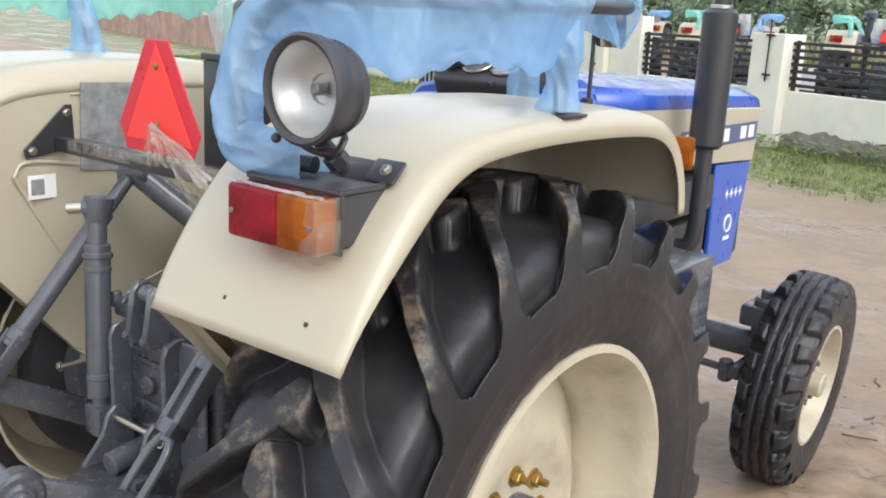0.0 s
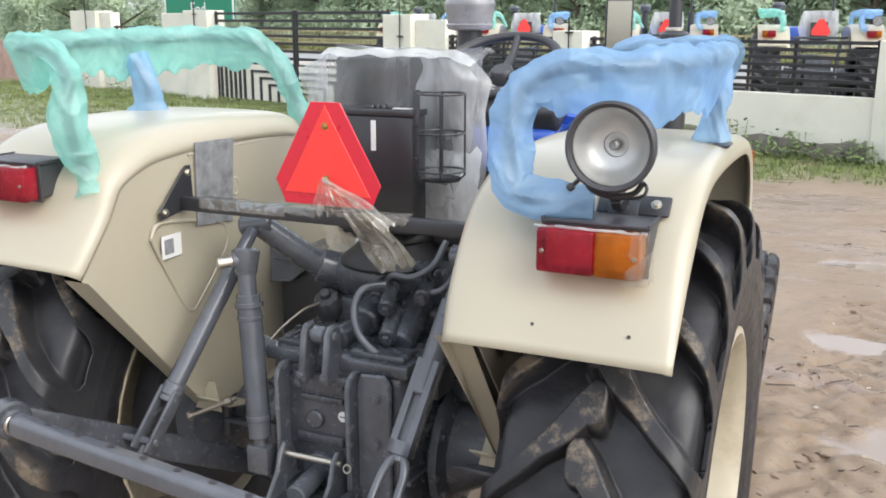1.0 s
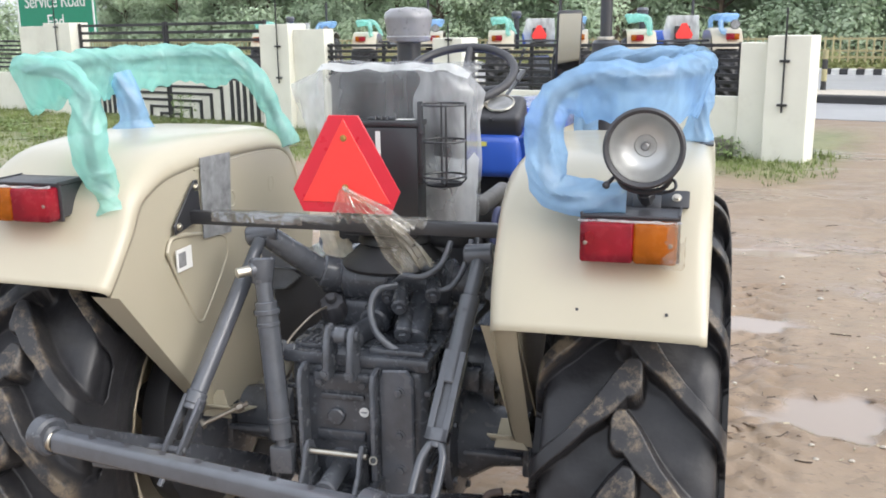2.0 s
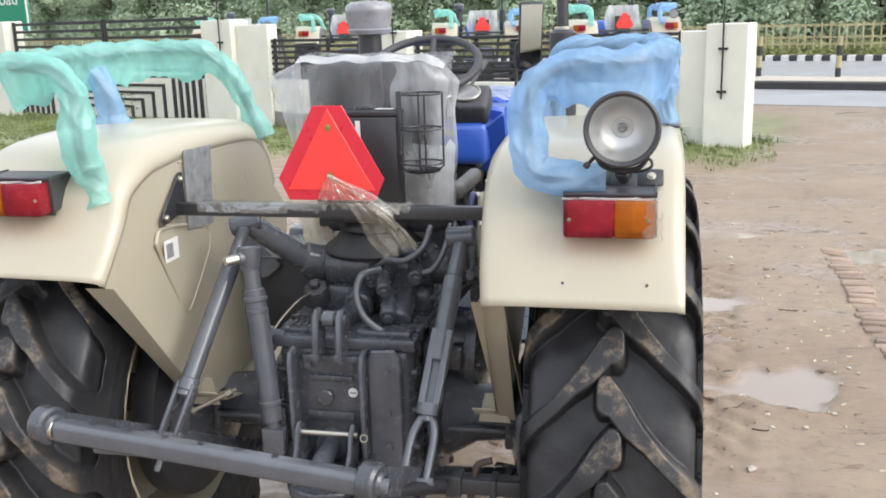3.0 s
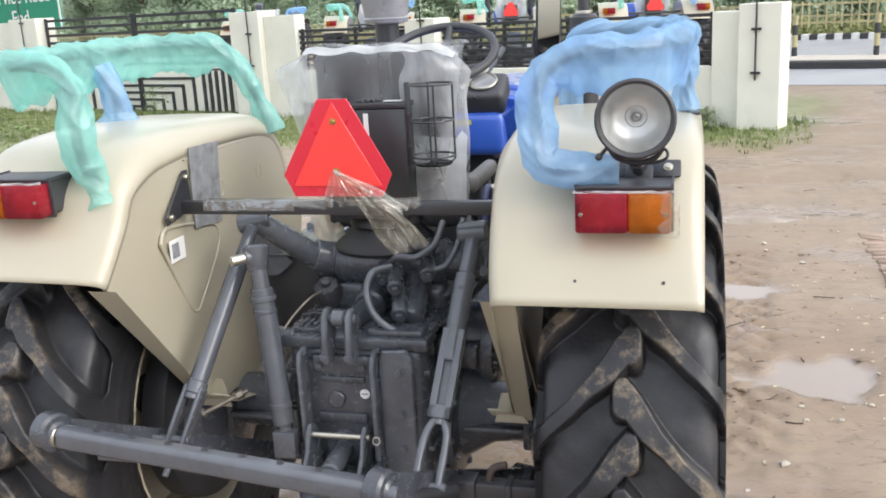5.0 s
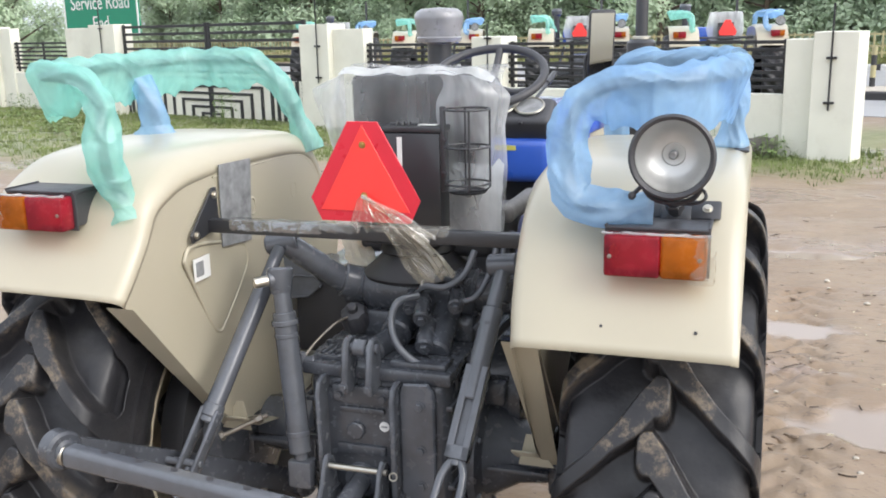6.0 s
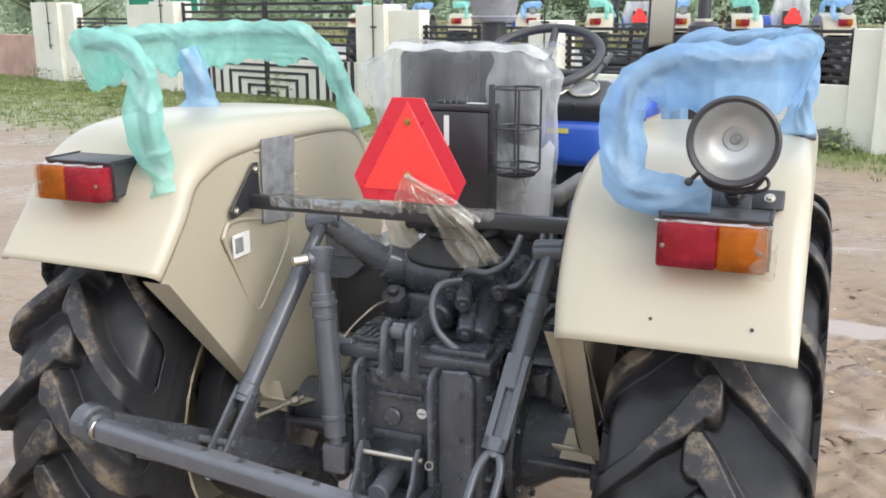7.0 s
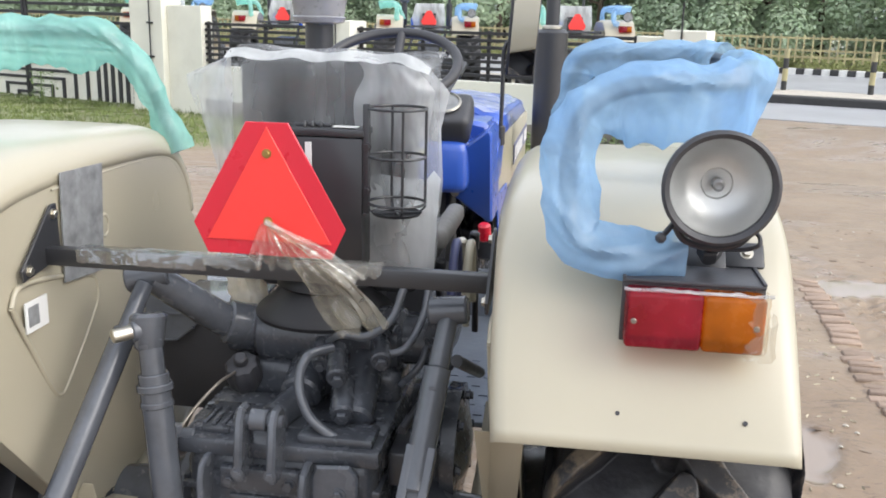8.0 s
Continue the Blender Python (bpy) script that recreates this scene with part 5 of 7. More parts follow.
def seat_area(T):
    # grey seat with its back, on a black frame
    seat = new("seat")
    seat.parent = T
    tagged(seat, "grey padded seat under a milky plastic cover")
    bm = mesh()
    box(bm, (-0.138, 0.045, 1.235), (0.215, 0.115, 1.615), 0.016, seg=4)
    part("backrest", bm, SEAT, seat)
    bm = mesh()
    box(bm, (-0.15, 0.05, 1.15), (0.23, 0.47, 1.235), 0.035, seg=4)
    part("cushion", bm, SEAT, seat)
    bm = mesh()
    box(bm, (-0.02, 0.14, 1.03), (0.10, 0.36, 1.16), 0.02)
    part("seat_stand", bm, BLACK, seat)
    bm = mesh()
    box(bm, (0.235, 0.08, 1.24), (0.275, 0.38, 1.285), 0.016, seg=3)
    box(bm, (0.242, 0.30, 1.16), (0.262, 0.34, 1.25), 0.006)
    part("armrest", bm, VINYL, seat, "dusty grey vinyl armrest")
    # thin film over the backrest, flaring at one side
    bm = mesh()
    nx, nz = 26, 22
    g = []
    for j in range(nz + 1):
        row = []
        fz = j / nz
        z = 1.638 - 0.41 * fz
        for i in range(nx + 1):
            fx = i / nx
            x = -0.152 + 0.415 * fx
            w = noise.noise(Vector((x * 9, z * 7, 3.1)))
            w2 = noise.noise(Vector((x * 30, z * 14, 8.0)))
            y = 0.036 + 0.010 * w + 0.006 * w2 - 0.02 * math.sin(fz * 2.5) * max(0, fx - 0.7)
            if fz < 0.06:
                y += 0.05 * (0.06 - fz) / 0.06
            row.append(bm.verts.new((x, y, z + 0.008 * w)))
        g.append(row)
    back = [bm.verts.new((v.co.x, 0.135, v.co.z - 0.012)) for v in g[0]]
    rows = [back] + g
    for a, b in zip(rows, rows[1:]):
        for i in range(nx):
            bm.faces.new((a[i], a[i + 1], b[i + 1], b[i]))
    cover = part("plastic_cover", bm, FILM_CLEAR, seat, "milky creased plastic film")
    # the cover's loose white edges: a flare at one side, a strip along the top and the other side
    bm = mesh()
    rows = []
    for j in range(19):
        f = j / 18
        out = float(np.interp(f, [0, 0.10, 0.2, 0.35, 0.6, 1], [0.01, 0.115, 0.112, 0.082, 0.058, 0.03]))
        rows.append([Vector((-0.148 - out * i / 8, 0.03 + 0.05 * i / 8 + 0.012 * noise.noise(Vector((i * 0.5, j * 0.4, 9))), 1.632 - 0.012 * (i / 8) - 0.37 * f)) for i in range(9)])
    loft(bm, rows, cap=False, closed=False)
    part("plastic_flap", bm, FILM_MID, seat, "half milky plastic film flaring beside the backrest")
    bm = mesh()
    rows = []
    for j in range(31):
        f = j / 30
        c = Vector((-0.155 + 0.40 * f, 0.03, 1.634 + 0.003 * math.sin(f * 23) - 0.020 * max(0, f - 0.85) / 0.15))
        wid = 0.016 + 0.008 * noise.noise(Vector((j * 0.35, 2, 2)))
        rows.append([c + Vector((0, 0.02 * (1 - i / 2), -wid * i / 4)) + Vector((0, -0.004 - 0.006 * noise.noise(Vector((i * 0.6, j * 0.4, 1))), 0)) for i in range(5)])
    loft(bm, rows, cap=False, closed=False)
    part("plastic_edge", bm, FILM_WHITE, seat, "white creased edge of the plastic cover")
    # the loose side of the cover: a bulging drape with slanting folds that wraps round the backrest
    bm = mesh()
    rows = []
    for j in range(41):
        f = j / 40
        z = 1.632 - 0.40 * f
        reach = float(np.interp(f, [0, 0.12, 0.3, 0.6, 1], [0.105, 0.150, 0.135, 0.140, 0.130]))
        row = []
        for i in range(23):
            u = i / 22
            slant = ridged(Vector((u * 2.2 + f * 2.6, f * 1.2 - u * 0.8, 3.0)))
            row.append(Vector((0.128 + reach * u - (1 - u) * (0.03 + 0.04 * noise.noise(Vector((f * 5, 2.0, 8.0)))), 0.026 - 0.014 * math.sin(u * 2.4) + 0.085 * max(0.0, u - 0.6) ** 1.5 * 2.2 - 0.007 * slant, z - 0.02 * u * (1 - f) - 0.006 * slant)))
        rows.append(row)
    loft(bm, rows, cap=False, closed=False)
    part("plastic_drape", bm, FILM_MID, seat, "half milky plastic film bulging in slanting folds")
    bm = mesh()
    rows = []
    for j in range(15):
        f = j / 14
        rows.append([Vector((0.125 + 0.145 * i / 10 - 0.01 * f + 0.004 * noise.noise(Vector((i, j * 0.6, 1))), 0.022 - 0.012 * math.sin(f * 3) + 0.008 * noise.noise(Vector((i * 0.7, j * 0.5, 4))), 1.40 + 0.03 * noise.noise(Vector((i * 0.6, 1.0, 5.0))) * (1 - f) - 0.175 * f - 0.02 * (i / 10) * f)) for i in range(11)])
    loft(bm, rows, cap=False, closed=False)
    part("plastic_flap", bm, FILM_WHITE, seat, "white plastic film hanging in folds")
    bm = mesh()
    rows = []
    for j in range(13):
        f = j / 12
        rows.append([Vector((-0.195 + 0.085 * i / 10 + 0.02 * f, 0.055 + 0.012 * ridged(Vector((i * 0.4, j * 0.3, 6.0))), 1.215 - 0.115 * f + 0.012 * noise.noise(Vector((i * 0.5, 2.0, f))))) for i in range(11)])
    loft(bm, rows, cap=False, closed=False)
    part("plastic_flap", bm, FILM_PEACH, seat, "peach-tinted plastic film hanging below the seat")
    # toolbox behind the seat
    tool = new("toolbox")
    tool.parent = T
    tagged(tool, "upright black steel battery box with a lid")
    bm = mesh()
    box(bm, (-0.085, -0.075, 1.235), (0.138, -0.005, 1.485), 0.005)
    part("box", bm, BLACK, tool)
    bm = mesh()
    box(bm, (-0.088, -0.078, 1.486), (0.141, -0.002, 1.500), 0.002)
    rod(bm, (0.0, -0.04, 1.502), (0.07, -0.04, 1.502), 0.005, seg=12, chamfer=0.001)
    for x in (0.02, 0.035, 0.05):
        rod(bm, (x, -0.05, 1.502), (x + 0.006, -0.05, 1.502), 0.009, seg=14, chamfer=0.002)
    part("lid", bm, BLACK, tool)
    bm = mesh()
    box(bm, (0.030, -0.0775, 1.405), (0.042, -0.0752, 1.475), 0)
    part("white_strip", bm, WHITE, tool)
    bm = mesh()
    box(bm, (0.08, -0.065, 1.5022), (0.125, -0.045, 1.5035), 0)
    part("white_strip", bm, WHITE, tool)
    # wire bottle holder
    cage = new("bottle_holder")
    cage.parent = T
    tagged(cage, "black wire bottle holder on a flat bar")
    c = Vector((0.198, -0.05, 0))
    for z in (1.540, 1.452, 1.365):
        bm = mesh()
        torus(bm, c + Vector((0, 0, z)), 0.054, 0.0027, None, 36, 6)
        part("ring", bm, BLACK, cage)
    for k in range(4):
        t = math.pi * (0.12 + 0.5 * k)
        d = Vector((0.054 * math.cos(t), 0.054 * math.sin(t), 0))
        bm = mesh()
        pipe(bm, [c + d + Vector((0, 0, 1.54)), c + d + Vector((0, 0, 1.355)), c + d * 0.8 + Vector((0, 0, 1.345)), c * 1 + Vector((0, 0, 1.345))], 0.0027, 6, 1, False)
        part("wire", bm, BLACK, cage)
    bm = mesh()
    lathe(bm, [(1.342, 0.0), (1.342, 0.044), (1.347, 0.048)], c, "z", 28)
    part("base", bm, BLACK, cage)
    bm = mesh()
    box(bm, (0.138, -0.075, 1.345), (0.150, -0.06, 1.548), 0.002)
    for z in (1.39, 1.47):
        bolt(bm, (0.146, -0.075, z), (0, -1, 0), 0.006, 0.006)
    part("bar", bm, BLACK, cage)
    # black linkage under the toolbox
    bm = mesh()
    box(bm, (0.0, 0.09, 1.03), (0.09, 0.18, 1.24), 0.02)
    box(bm, (-0.075, -0.065, 1.205), (0.13, 0.20, 1.236), 0.008)
    part("seat_bracket", bm, BLACK, T)
    bm = mesh()
    box(bm, (-0.36, 0.10, 0.84), (-0.18, 0.34, 1.06), 0.012)
    side = part("side_box", bm, BLACK_PLASTIC, T)
    bm = mesh()
    box(bm, (-0.368, 0.088, 1.061), (-0.172, 0.348, 1.067), 0.002)
    part("lid", bm, GREY, side)
    # folded grey cover plate leaning on the box
    bm = mesh()
    plate(bm, [(-0.395, 1.120), (-0.350, 1.122), (-0.267, 1.043), (-0.308, 1.010), (-0.374, 1.003)], "y", 0.080, 0.084, 0.001)
    bmesh.ops.rotate(bm, verts=bm.verts, cent=(0, 0.082, 1.005), matrix=Matrix.Rotation(radians(-14), 3, "X"))
    pipe(bm, [(-0.374, 0.079, 1.003), (-0.308, 0.0785, 1.010), (-0.267, 0.072, 1.043)], 0.0035, 8, 2, False)
    part("cover_plate", bm, GREY_LIGHT, side)
    # levers beside the seat
    for pts, r, mat in (([(0.27, 0.30, 1.0), (0.275, 0.27, 1.12), (0.285, 0.24, 1.20)], 0.007, STEEL), ([(0.30, 0.45, 0.95), (0.30, 0.42, 1.10), (0.295, 0.40, 1.18)], 0.008, BLACK), ([(0.25, 0.20, 1.0), (0.245, 0.19, 1.12), (0.25, 0.17, 1.17)], 0.007, BLACK)):
        bm = mesh()
        pipe(bm, pts, r, 10, 5)
        e = Vector(pts[-1])
        rod(bm, e - Vector((0, 0, 0.01)), e + Vector((0.004, -0.01, 0.035)), 0.014, 0.012, seg=14, chamfer=0.004)
        part("lever", bm, mat, T)
    bm = mesh()
    rod(bm, (0.305, 0.58, 1.150), (0.302, 0.57, 1.195), 0.017, 0.016, seg=14, chamfer=0.005)
    part("lever_knob", bm, RED, T, "red plastic lever knob")
    for x, mat in ((0.285, BADGE), (0.315, CREAM)):
        bm = mesh()
        pipe(bm, [(x, 0.10, 1.08), (x, 0.12, 1.19), (x, 0.15, 1.235), (x, 0.19, 1.225), (x, 0.22, 1.10)], 0.010, 10, 5)
        part("quadrant", bm, mat, T)


def foot_wells(T):
    for s in (-1, 1):
        bm = mesh()
        box(bm, (min(s * 0.2, s * 0.42), 0.30, 0.76), (max(s * 0.2, s * 0.42), 1.12, 0.775), 0.004)
        box(bm, (min(s * 0.2, s * 0.42), 1.10, 0.76), (max(s * 0.2, s * 0.42), 1.115, 0.93), 0.004)
        for i in range(7):
            for j in range(4):
                x, y = s * (0.235 + 0.045 * j + 0.02 * (i % 2)), 0.34 + 0.06 * i
                box(bm, (x - 0.011, y - 0.003, 0.775), (x + 0.011, y + 0.003, 0.778), 0)
        part("foot_plate", bm, CHEQUER, T, "chequered grey steel foot plate")
    for s in (-1, 1):
        bm = mesh()
        box(bm, (min(s * 0.43, s * 0.60), 0.62, 0.90), (max(s * 0.43, s * 0.60), 1.12, 0.93), 0.006)
        box(bm, (min(s * 0.46, s * 0.60), 0.98, 0.62), (max(s * 0.46, s * 0.60), 1.27, 0.95), 0.012)
        for z in (0.70, 0.78, 0.86):
            box(bm, (min(s * 0.598, s * 0.604), 1.0, z), (max(s * 0.598, s * 0.604), 1.25, z + 0.03), 0.003)
        part("step", bm, GREY, T)


def front_end(T):
    # dashboard cowl in blue, instrument pod, steering wheel
    bm = mesh()
    plate(bm, [(-0.30, 1.34), (-0.24, 1.40), (-0.10, 1.43), (0.18, 1.43), (0.27, 1.415), (0.305, 1.36), (0.30, 1.25), (0.285, 1.18), (0.17, 1.225), (0.10, 1.23), (-0.10, 1.23), (-0.17, 1.225), (-0.285, 1.18)], "y", 0.86, 1.06, 0.012)
    box(bm, (-0.16, 0.70, 1.24), (0.24, 0.90, 1.385), 0.03, seg=3)
    part("cowl", bm, BLUE, T, "bright blue dashboard cowl and side panel")
    bm = mesh()
    plate(bm, [(0.186, 1.335), (0.292, 1.418), (0.302, 1.405), (0.302, 1.155), (0.290, 1.150), (0.195, 1.225), (0.186, 1.24)], "y", 0.70, 0.90, 0.006)
    bmesh.ops.transform(bm, matrix=Matrix(((1, 0, 0, 0), (0, 1, -0.34, 0.478), (0, 0, 1, 0), (0, 0, 0, 1))), verts=bm.verts)
    part("side_cowl", bm, BLUE, T, "flat bright blue side cowl below the dashboard")
    for z in (1.318, 1.262, 1.235):
        bm = mesh()
        bolt(bm, (0.2, 0.70 + 0.34 * (1.406 - z), z), (0, -1, -0.3), 0.008, 0.006)
        part("bolt", bm, STEEL, T)
    bm = mesh()
    box(bm, (-0.17, 0.86, 0.75), (0.17, 1.05, 1.24), 0.03)
    part("dash_column", bm, BLACK, T)
    bm = mesh()
    plate(bm, [(0.93, 1.20), (1.27, 1.18), (1.27, 1.06), (1.02, 1.05)], "x", 0.295, 0.303, 0.003)
    part("lower_side_panel", bm, BLUE, T)
    pod = new("instrument_pod")
    pod.parent = T
    tagged(pod, "black instrument pod with round gauges")
    bm = mesh()
    box(bm, (-0.15, -0.07, -0.03), (0.15, 0.07, 0.055), 0.02, pose(0.09, 0.77, 1.425, 28, 0, 0), 3)
    part("pod_body", bm, BLACK_PLASTIC, pod)
    m = pose(0.09, 0.77, 1.425, 28, 0, 0)
    for x, r in ((-0.10, 0.032), (-0.02, 0.045), (0.075, 0.045)):
        bm = mesh()
        c = m @ Vector((x, 0, 0.055))
        ax = (m.to_3x3() @ Vector((0, 0, 1)))
        rod(bm, c, c + ax * 0.008, r, seg=28, chamfer=0.002)
        ga = part("gauge", bm, LABEL, pod)
        bm = mesh()
        torus(bm, c + ax * 0.008, r, 0.004, m.to_3x3(), 28, 6)
        part("gauge_ring", bm, STEEL, ga)
    bm = mesh()
    box(bm, (0.06, 0.697, 1.345), (0.13, 0.699, 1.36), 0)
    part("yellow_label", bm, material("yellow_label", (0.6, 0.55, 0.12), 0.5), T)
    m = Matrix.Rotation(radians(27), 3, "X")
    sw = new("steering_wheel")
    sw.parent = T
    tagged(sw, "black steering wheel on a black column")
    c = Vector((-0.004, 0.86, 1.566))
    bm = mesh()
    torus(bm, c, 0.188, 0.0145, m, 56, 12)
    part("wheel_ring", bm, BLACK_PLASTIC, sw)
    for k in range(3):
        t = radians(90 + 120 * k)
        bm = mesh()
        pipe(bm, [c + m @ Vector((0.03 * math.cos(t), 0.03 * math.sin(t), -0.035)), c + m @ Vector((0.10 * math.cos(t), 0.10 * math.sin(t), -0.03)), c + m @ Vector((0.185 * math.cos(t), 0.185 * math.sin(t), 0))], 0.013, 10, 5)
        part("spoke", bm, BLACK_PLASTIC, sw)
    bm = mesh()
    rod(bm, c + m @ Vector((0, 0, -0.06)), c + m @ Vector((0, 0, -0.015)), 0.042, 0.036, seg=24, chamfer=0.005)
    rod(bm, c + m @ Vector((0, 0, -0.06)), c + m @ Vector((0, 0.0, -0.22)), 0.028, seg=18)
    part("wheel_hub", bm, BLACK_PLASTIC, sw)
    bm = mesh()
    pipe(bm, [(0.148, 0.68, 1.43), (0.153, 0.80, 1.474), (0.171, 1.02, 1.546)], 0.006, 8, 5)
    rod(bm, (0.168, 0.985, 1.535), (0.176, 1.07, 1.565), 0.0105, seg=10, chamfer=0.003)
    part("throttle_lever", bm, BLACK, T)
    # bonnet
    bonnet = new("bonnet")
    bonnet.parent = T
    tagged(bonnet, "blue topped bonnet with cream sides")
    bm = mesh()
    prof = [(-0.30, 1.36), (-0.285, 1.405), (-0.22, 1.43), (0.0, 1.44), (0.22, 1.43), (0.285, 1.405), (0.30, 1.36)]
    loft(bm, [[Vector((x * (1 - 0.05 * f), 1.02 + 1.36 * f, z - 0.055 * f - 0.012 * (f > 0.99))) for x, z in prof] for f in (0, 0.3, 0.6, 0.9, 0.96, 1.0)], cap=False, closed=False)
    bmesh.ops.recalc_face_normals(bm, faces=bm.faces)
    solid(part("bonnet_top", bm, BLUE, bonnet), 0.006)
    bm = mesh()
    rows = []
    for j in range(25):
        f = j / 24
        rows.append([Vector((-0.27 + 0.54 * i / 18, 1.05 + 1.05 * f, 1.449 - 0.046 * f - 0.030 * abs(i / 9 - 1) ** 3 + 0.012 * abs(noise.noise(Vector((i * 0.35, j * 0.45, 5)))) + 0.004 * ridged(Vector((i * 0.5, j * 0.3, 2))))) for i in range(19)])
    loft(bm, rows, cap=False, closed=False)
    part("plastic_sheet", bm, FILM_SHEET, bonnet, "shiny creased clear plastic sheet over the bonnet")
    for s in (-1, 1):
        bm = mesh()
        plate(bm, [(1.02, 1.36), (2.36, 1.308), (2.33, 1.10), (1.75, 1.13), (1.28, 1.14), (1.02, 1.02)], "x", s * 0.282, s * 0.294, 0.004)
        part("bonnet_side", bm, CREAM, bonnet)
        bm = mesh()
        plate(bm, [(1.98, 1.112), (2.325, 1.095), (2.24, 0.70), (1.99, 0.70)], "x", s * 0.270, s * 0.290, 0.005)
        part("radiator_side", bm, BLUE, bonnet)
        bm = mesh()
        box(bm, (min(s * 0.294, s * 0.2965), 1.62, 1.185), (max(s * 0.294, s * 0.2965), 2.325, 1.258), 0)
        part("badge", bm, BADGE, bonnet, "long dark badge with pale bars")
        for i in range(8):
            if i in (5,):
                continue
            y = 1.65 + i * 0.084
            bm = mesh()
            box(bm, (min(s * 0.2965, s * 0.2985), y, 1.198), (max(s * 0.2965, s * 0.2985), y + 0.055, 1.246), 0)
            part("badge_bar", bm, WHITE, bonnet)
        for i in range(4):
            bm = mesh()
            y, z = 2.11 + 0.045 * i, 0.985
            plate(bm, [(y + 0.017 * (1 if k % 2 == 0 else 0.45) * math.cos(k * math.pi / 4), z + 0.02 * (1 if k % 2 == 0 else 0.45) * math.sin(k * math.pi / 4)) for k in range(8)], "x", s * 0.290, s * 0.292, 0)
            part("star_mark", bm, WHITE, bonnet)
        bm = mesh()
        torus(bm, (s * 0.291, 2.15, 0.865), 0.032, 0.005, Matrix.Rotation(radians(90), 3, "Y"), 24, 6)
        box(bm, (min(s * 0.29, s * 0.293), 2.12, 0.80), (max(s * 0.29, s * 0.293), 2.18, 0.815), 0)
        part("round_mark", bm, WHITE, bonnet)
    bm = mesh()
    box(bm, (-0.27, 2.28, 0.70), (0.27, 2.36, 1.34), 0.03)
    part("grille", bm, BLACK_PLASTIC, bonnet)
    bm = mesh()
    box(bm, (-0.17, 1.0, 0.62), (0.17, 2.25, 1.12), 0.03)
    for i in range(4):
        box(bm, (0.16, 1.15 + 0.2 * i, 0.75), (0.24, 1.29 + 0.2 * i, 1.05), 0.02)
        rod(bm, (0.2, 1.22 + 0.2 * i, 1.05), (0.2, 1.22 + 0.2 * i, 1.12), 0.02, seg=12)
    part("engine", bm, CAST, T, "dark cast engine block")
    bm = mesh()
    box(bm, (0.20, 1.12, 0.95), (0.31, 1.95, 1.09), 0.03)
    rod(bm, (0.27, 1.20, 0.80), (0.27, 1.50, 0.80), 0.06, seg=18, chamfer=0.01)
    box(bm, (0.22, 1.62, 0.70), (0.30, 1.92, 0.93), 0.02)
    part("fuel_pump", bm, BLACK, T)
    bm = mesh()
    box(bm, (0.79, 0.458, 1.315), (0.832, 0.478, 1.385), 0.006)
    part("front_indicator", bm, LENS_AMBER, T, "small amber side indicator")
    bm = mesh()
    lathe(bm, [(1.255, 0.070), (1.205, 0.078), (1.190, 0.094), (1.178, 0.097), (1.172, 0.088), (1.150, 0.108), (1.128, 0.136), (1.120, 0.141), (1.112, 0.138), (1.106, 0.118)], (0.036, 0.035, 0), "z", 36)
    part("rubber_boot", bm, RAIL, T)
    # front axle
    bm = mesh()
    rod(bm, (-0.60, 1.965, 0.47), (0.60, 1.965, 0.47), 0.052, seg=20, chamfer=0.01)
    box(bm, (-0.15, 1.86, 0.42), (0.15, 2.08, 0.66), 0.03)
    for s in (-1, 1):
        rod(bm, (s * 0.552, 1.965, 0.36), (s * 0.552, 1.965, 0.66), 0.05, seg=20, chamfer=0.01)
        rod(bm, (s * 0.552, 1.965, 0.64), (s * 0.552, 1.965, 0.69), 0.03, seg=12, chamfer=0.006)
        rod(bm, (s * 0.552, 1.965, 0.385), (s * 0.66, 1.965, 0.385), 0.06, seg=20, chamfer=0.01)
        rod(bm, (s * 0.15, 1.80, 0.42), (s * 0.50, 1.80, 0.41), 0.014, seg=12)
        box(bm, (s * 0.52 - 0.02, 1.78, 0.38), (s * 0.52 + 0.02, 1.96, 0.43), 0.008)
        rod(bm, (s * 0.485, 1.80, 0.365), (s * 0.485, 1.80, 0.445), 0.026, seg=14, chamfer=0.005)
        box(bm, (s * 0.52 - 0.05, 1.90, 0.55), (s * 0.52 + 0.06, 2.03, 0.63), 0.015)
    part("front_axle", bm, GREY, T)
    front_wheel(T, 0.685, 1.965, 1)
    front_wheel(T, -0.685, 1.965, -1)
    # silencer
    bm = mesh()
    rod(bm, (0.413, 1.545, 1.225), (0.413, 1.545, 1.665), 0.055, seg=32, chamfer=0.012)
    rod(bm, (0.413, 1.545, 1.05), (0.413, 1.545, 1.23), 0.028, seg=20)
    pipe(bm, [(0.413, 1.545, 1.06), (0.412, 1.545, 0.96), (0.395, 1.545, 0.90), (0.34, 1.545, 0.88), (0.22, 1.545, 0.88)], 0.028, 14, 6)
    rod(bm, (0.413, 1.545, 1.66), (0.413, 1.545, 2.10), 0.0235, seg=20)
    part("silencer", bm, BLACK, T, "matt black upright exhaust silencer")
    bm = mesh()
    rod(bm, (0.413, 1.545, 1.664), (0.413, 1.545, 1.678), 0.034, seg=20, chamfer=0.003)
    part("clamp", bm, STEEL, T)
    # air pre-cleaner
    bm = mesh()
    lathe(bm, [(1.66, 0.05), (1.668, 0.088), (1.685, 0.095), (1.69, 0.088), (1.755, 0.100), (1.765, 0.102), (1.785, 0.096), (1.80, 0.075), (1.806, 0.0)], (-0.41, 1.58, 0), "z", 36)
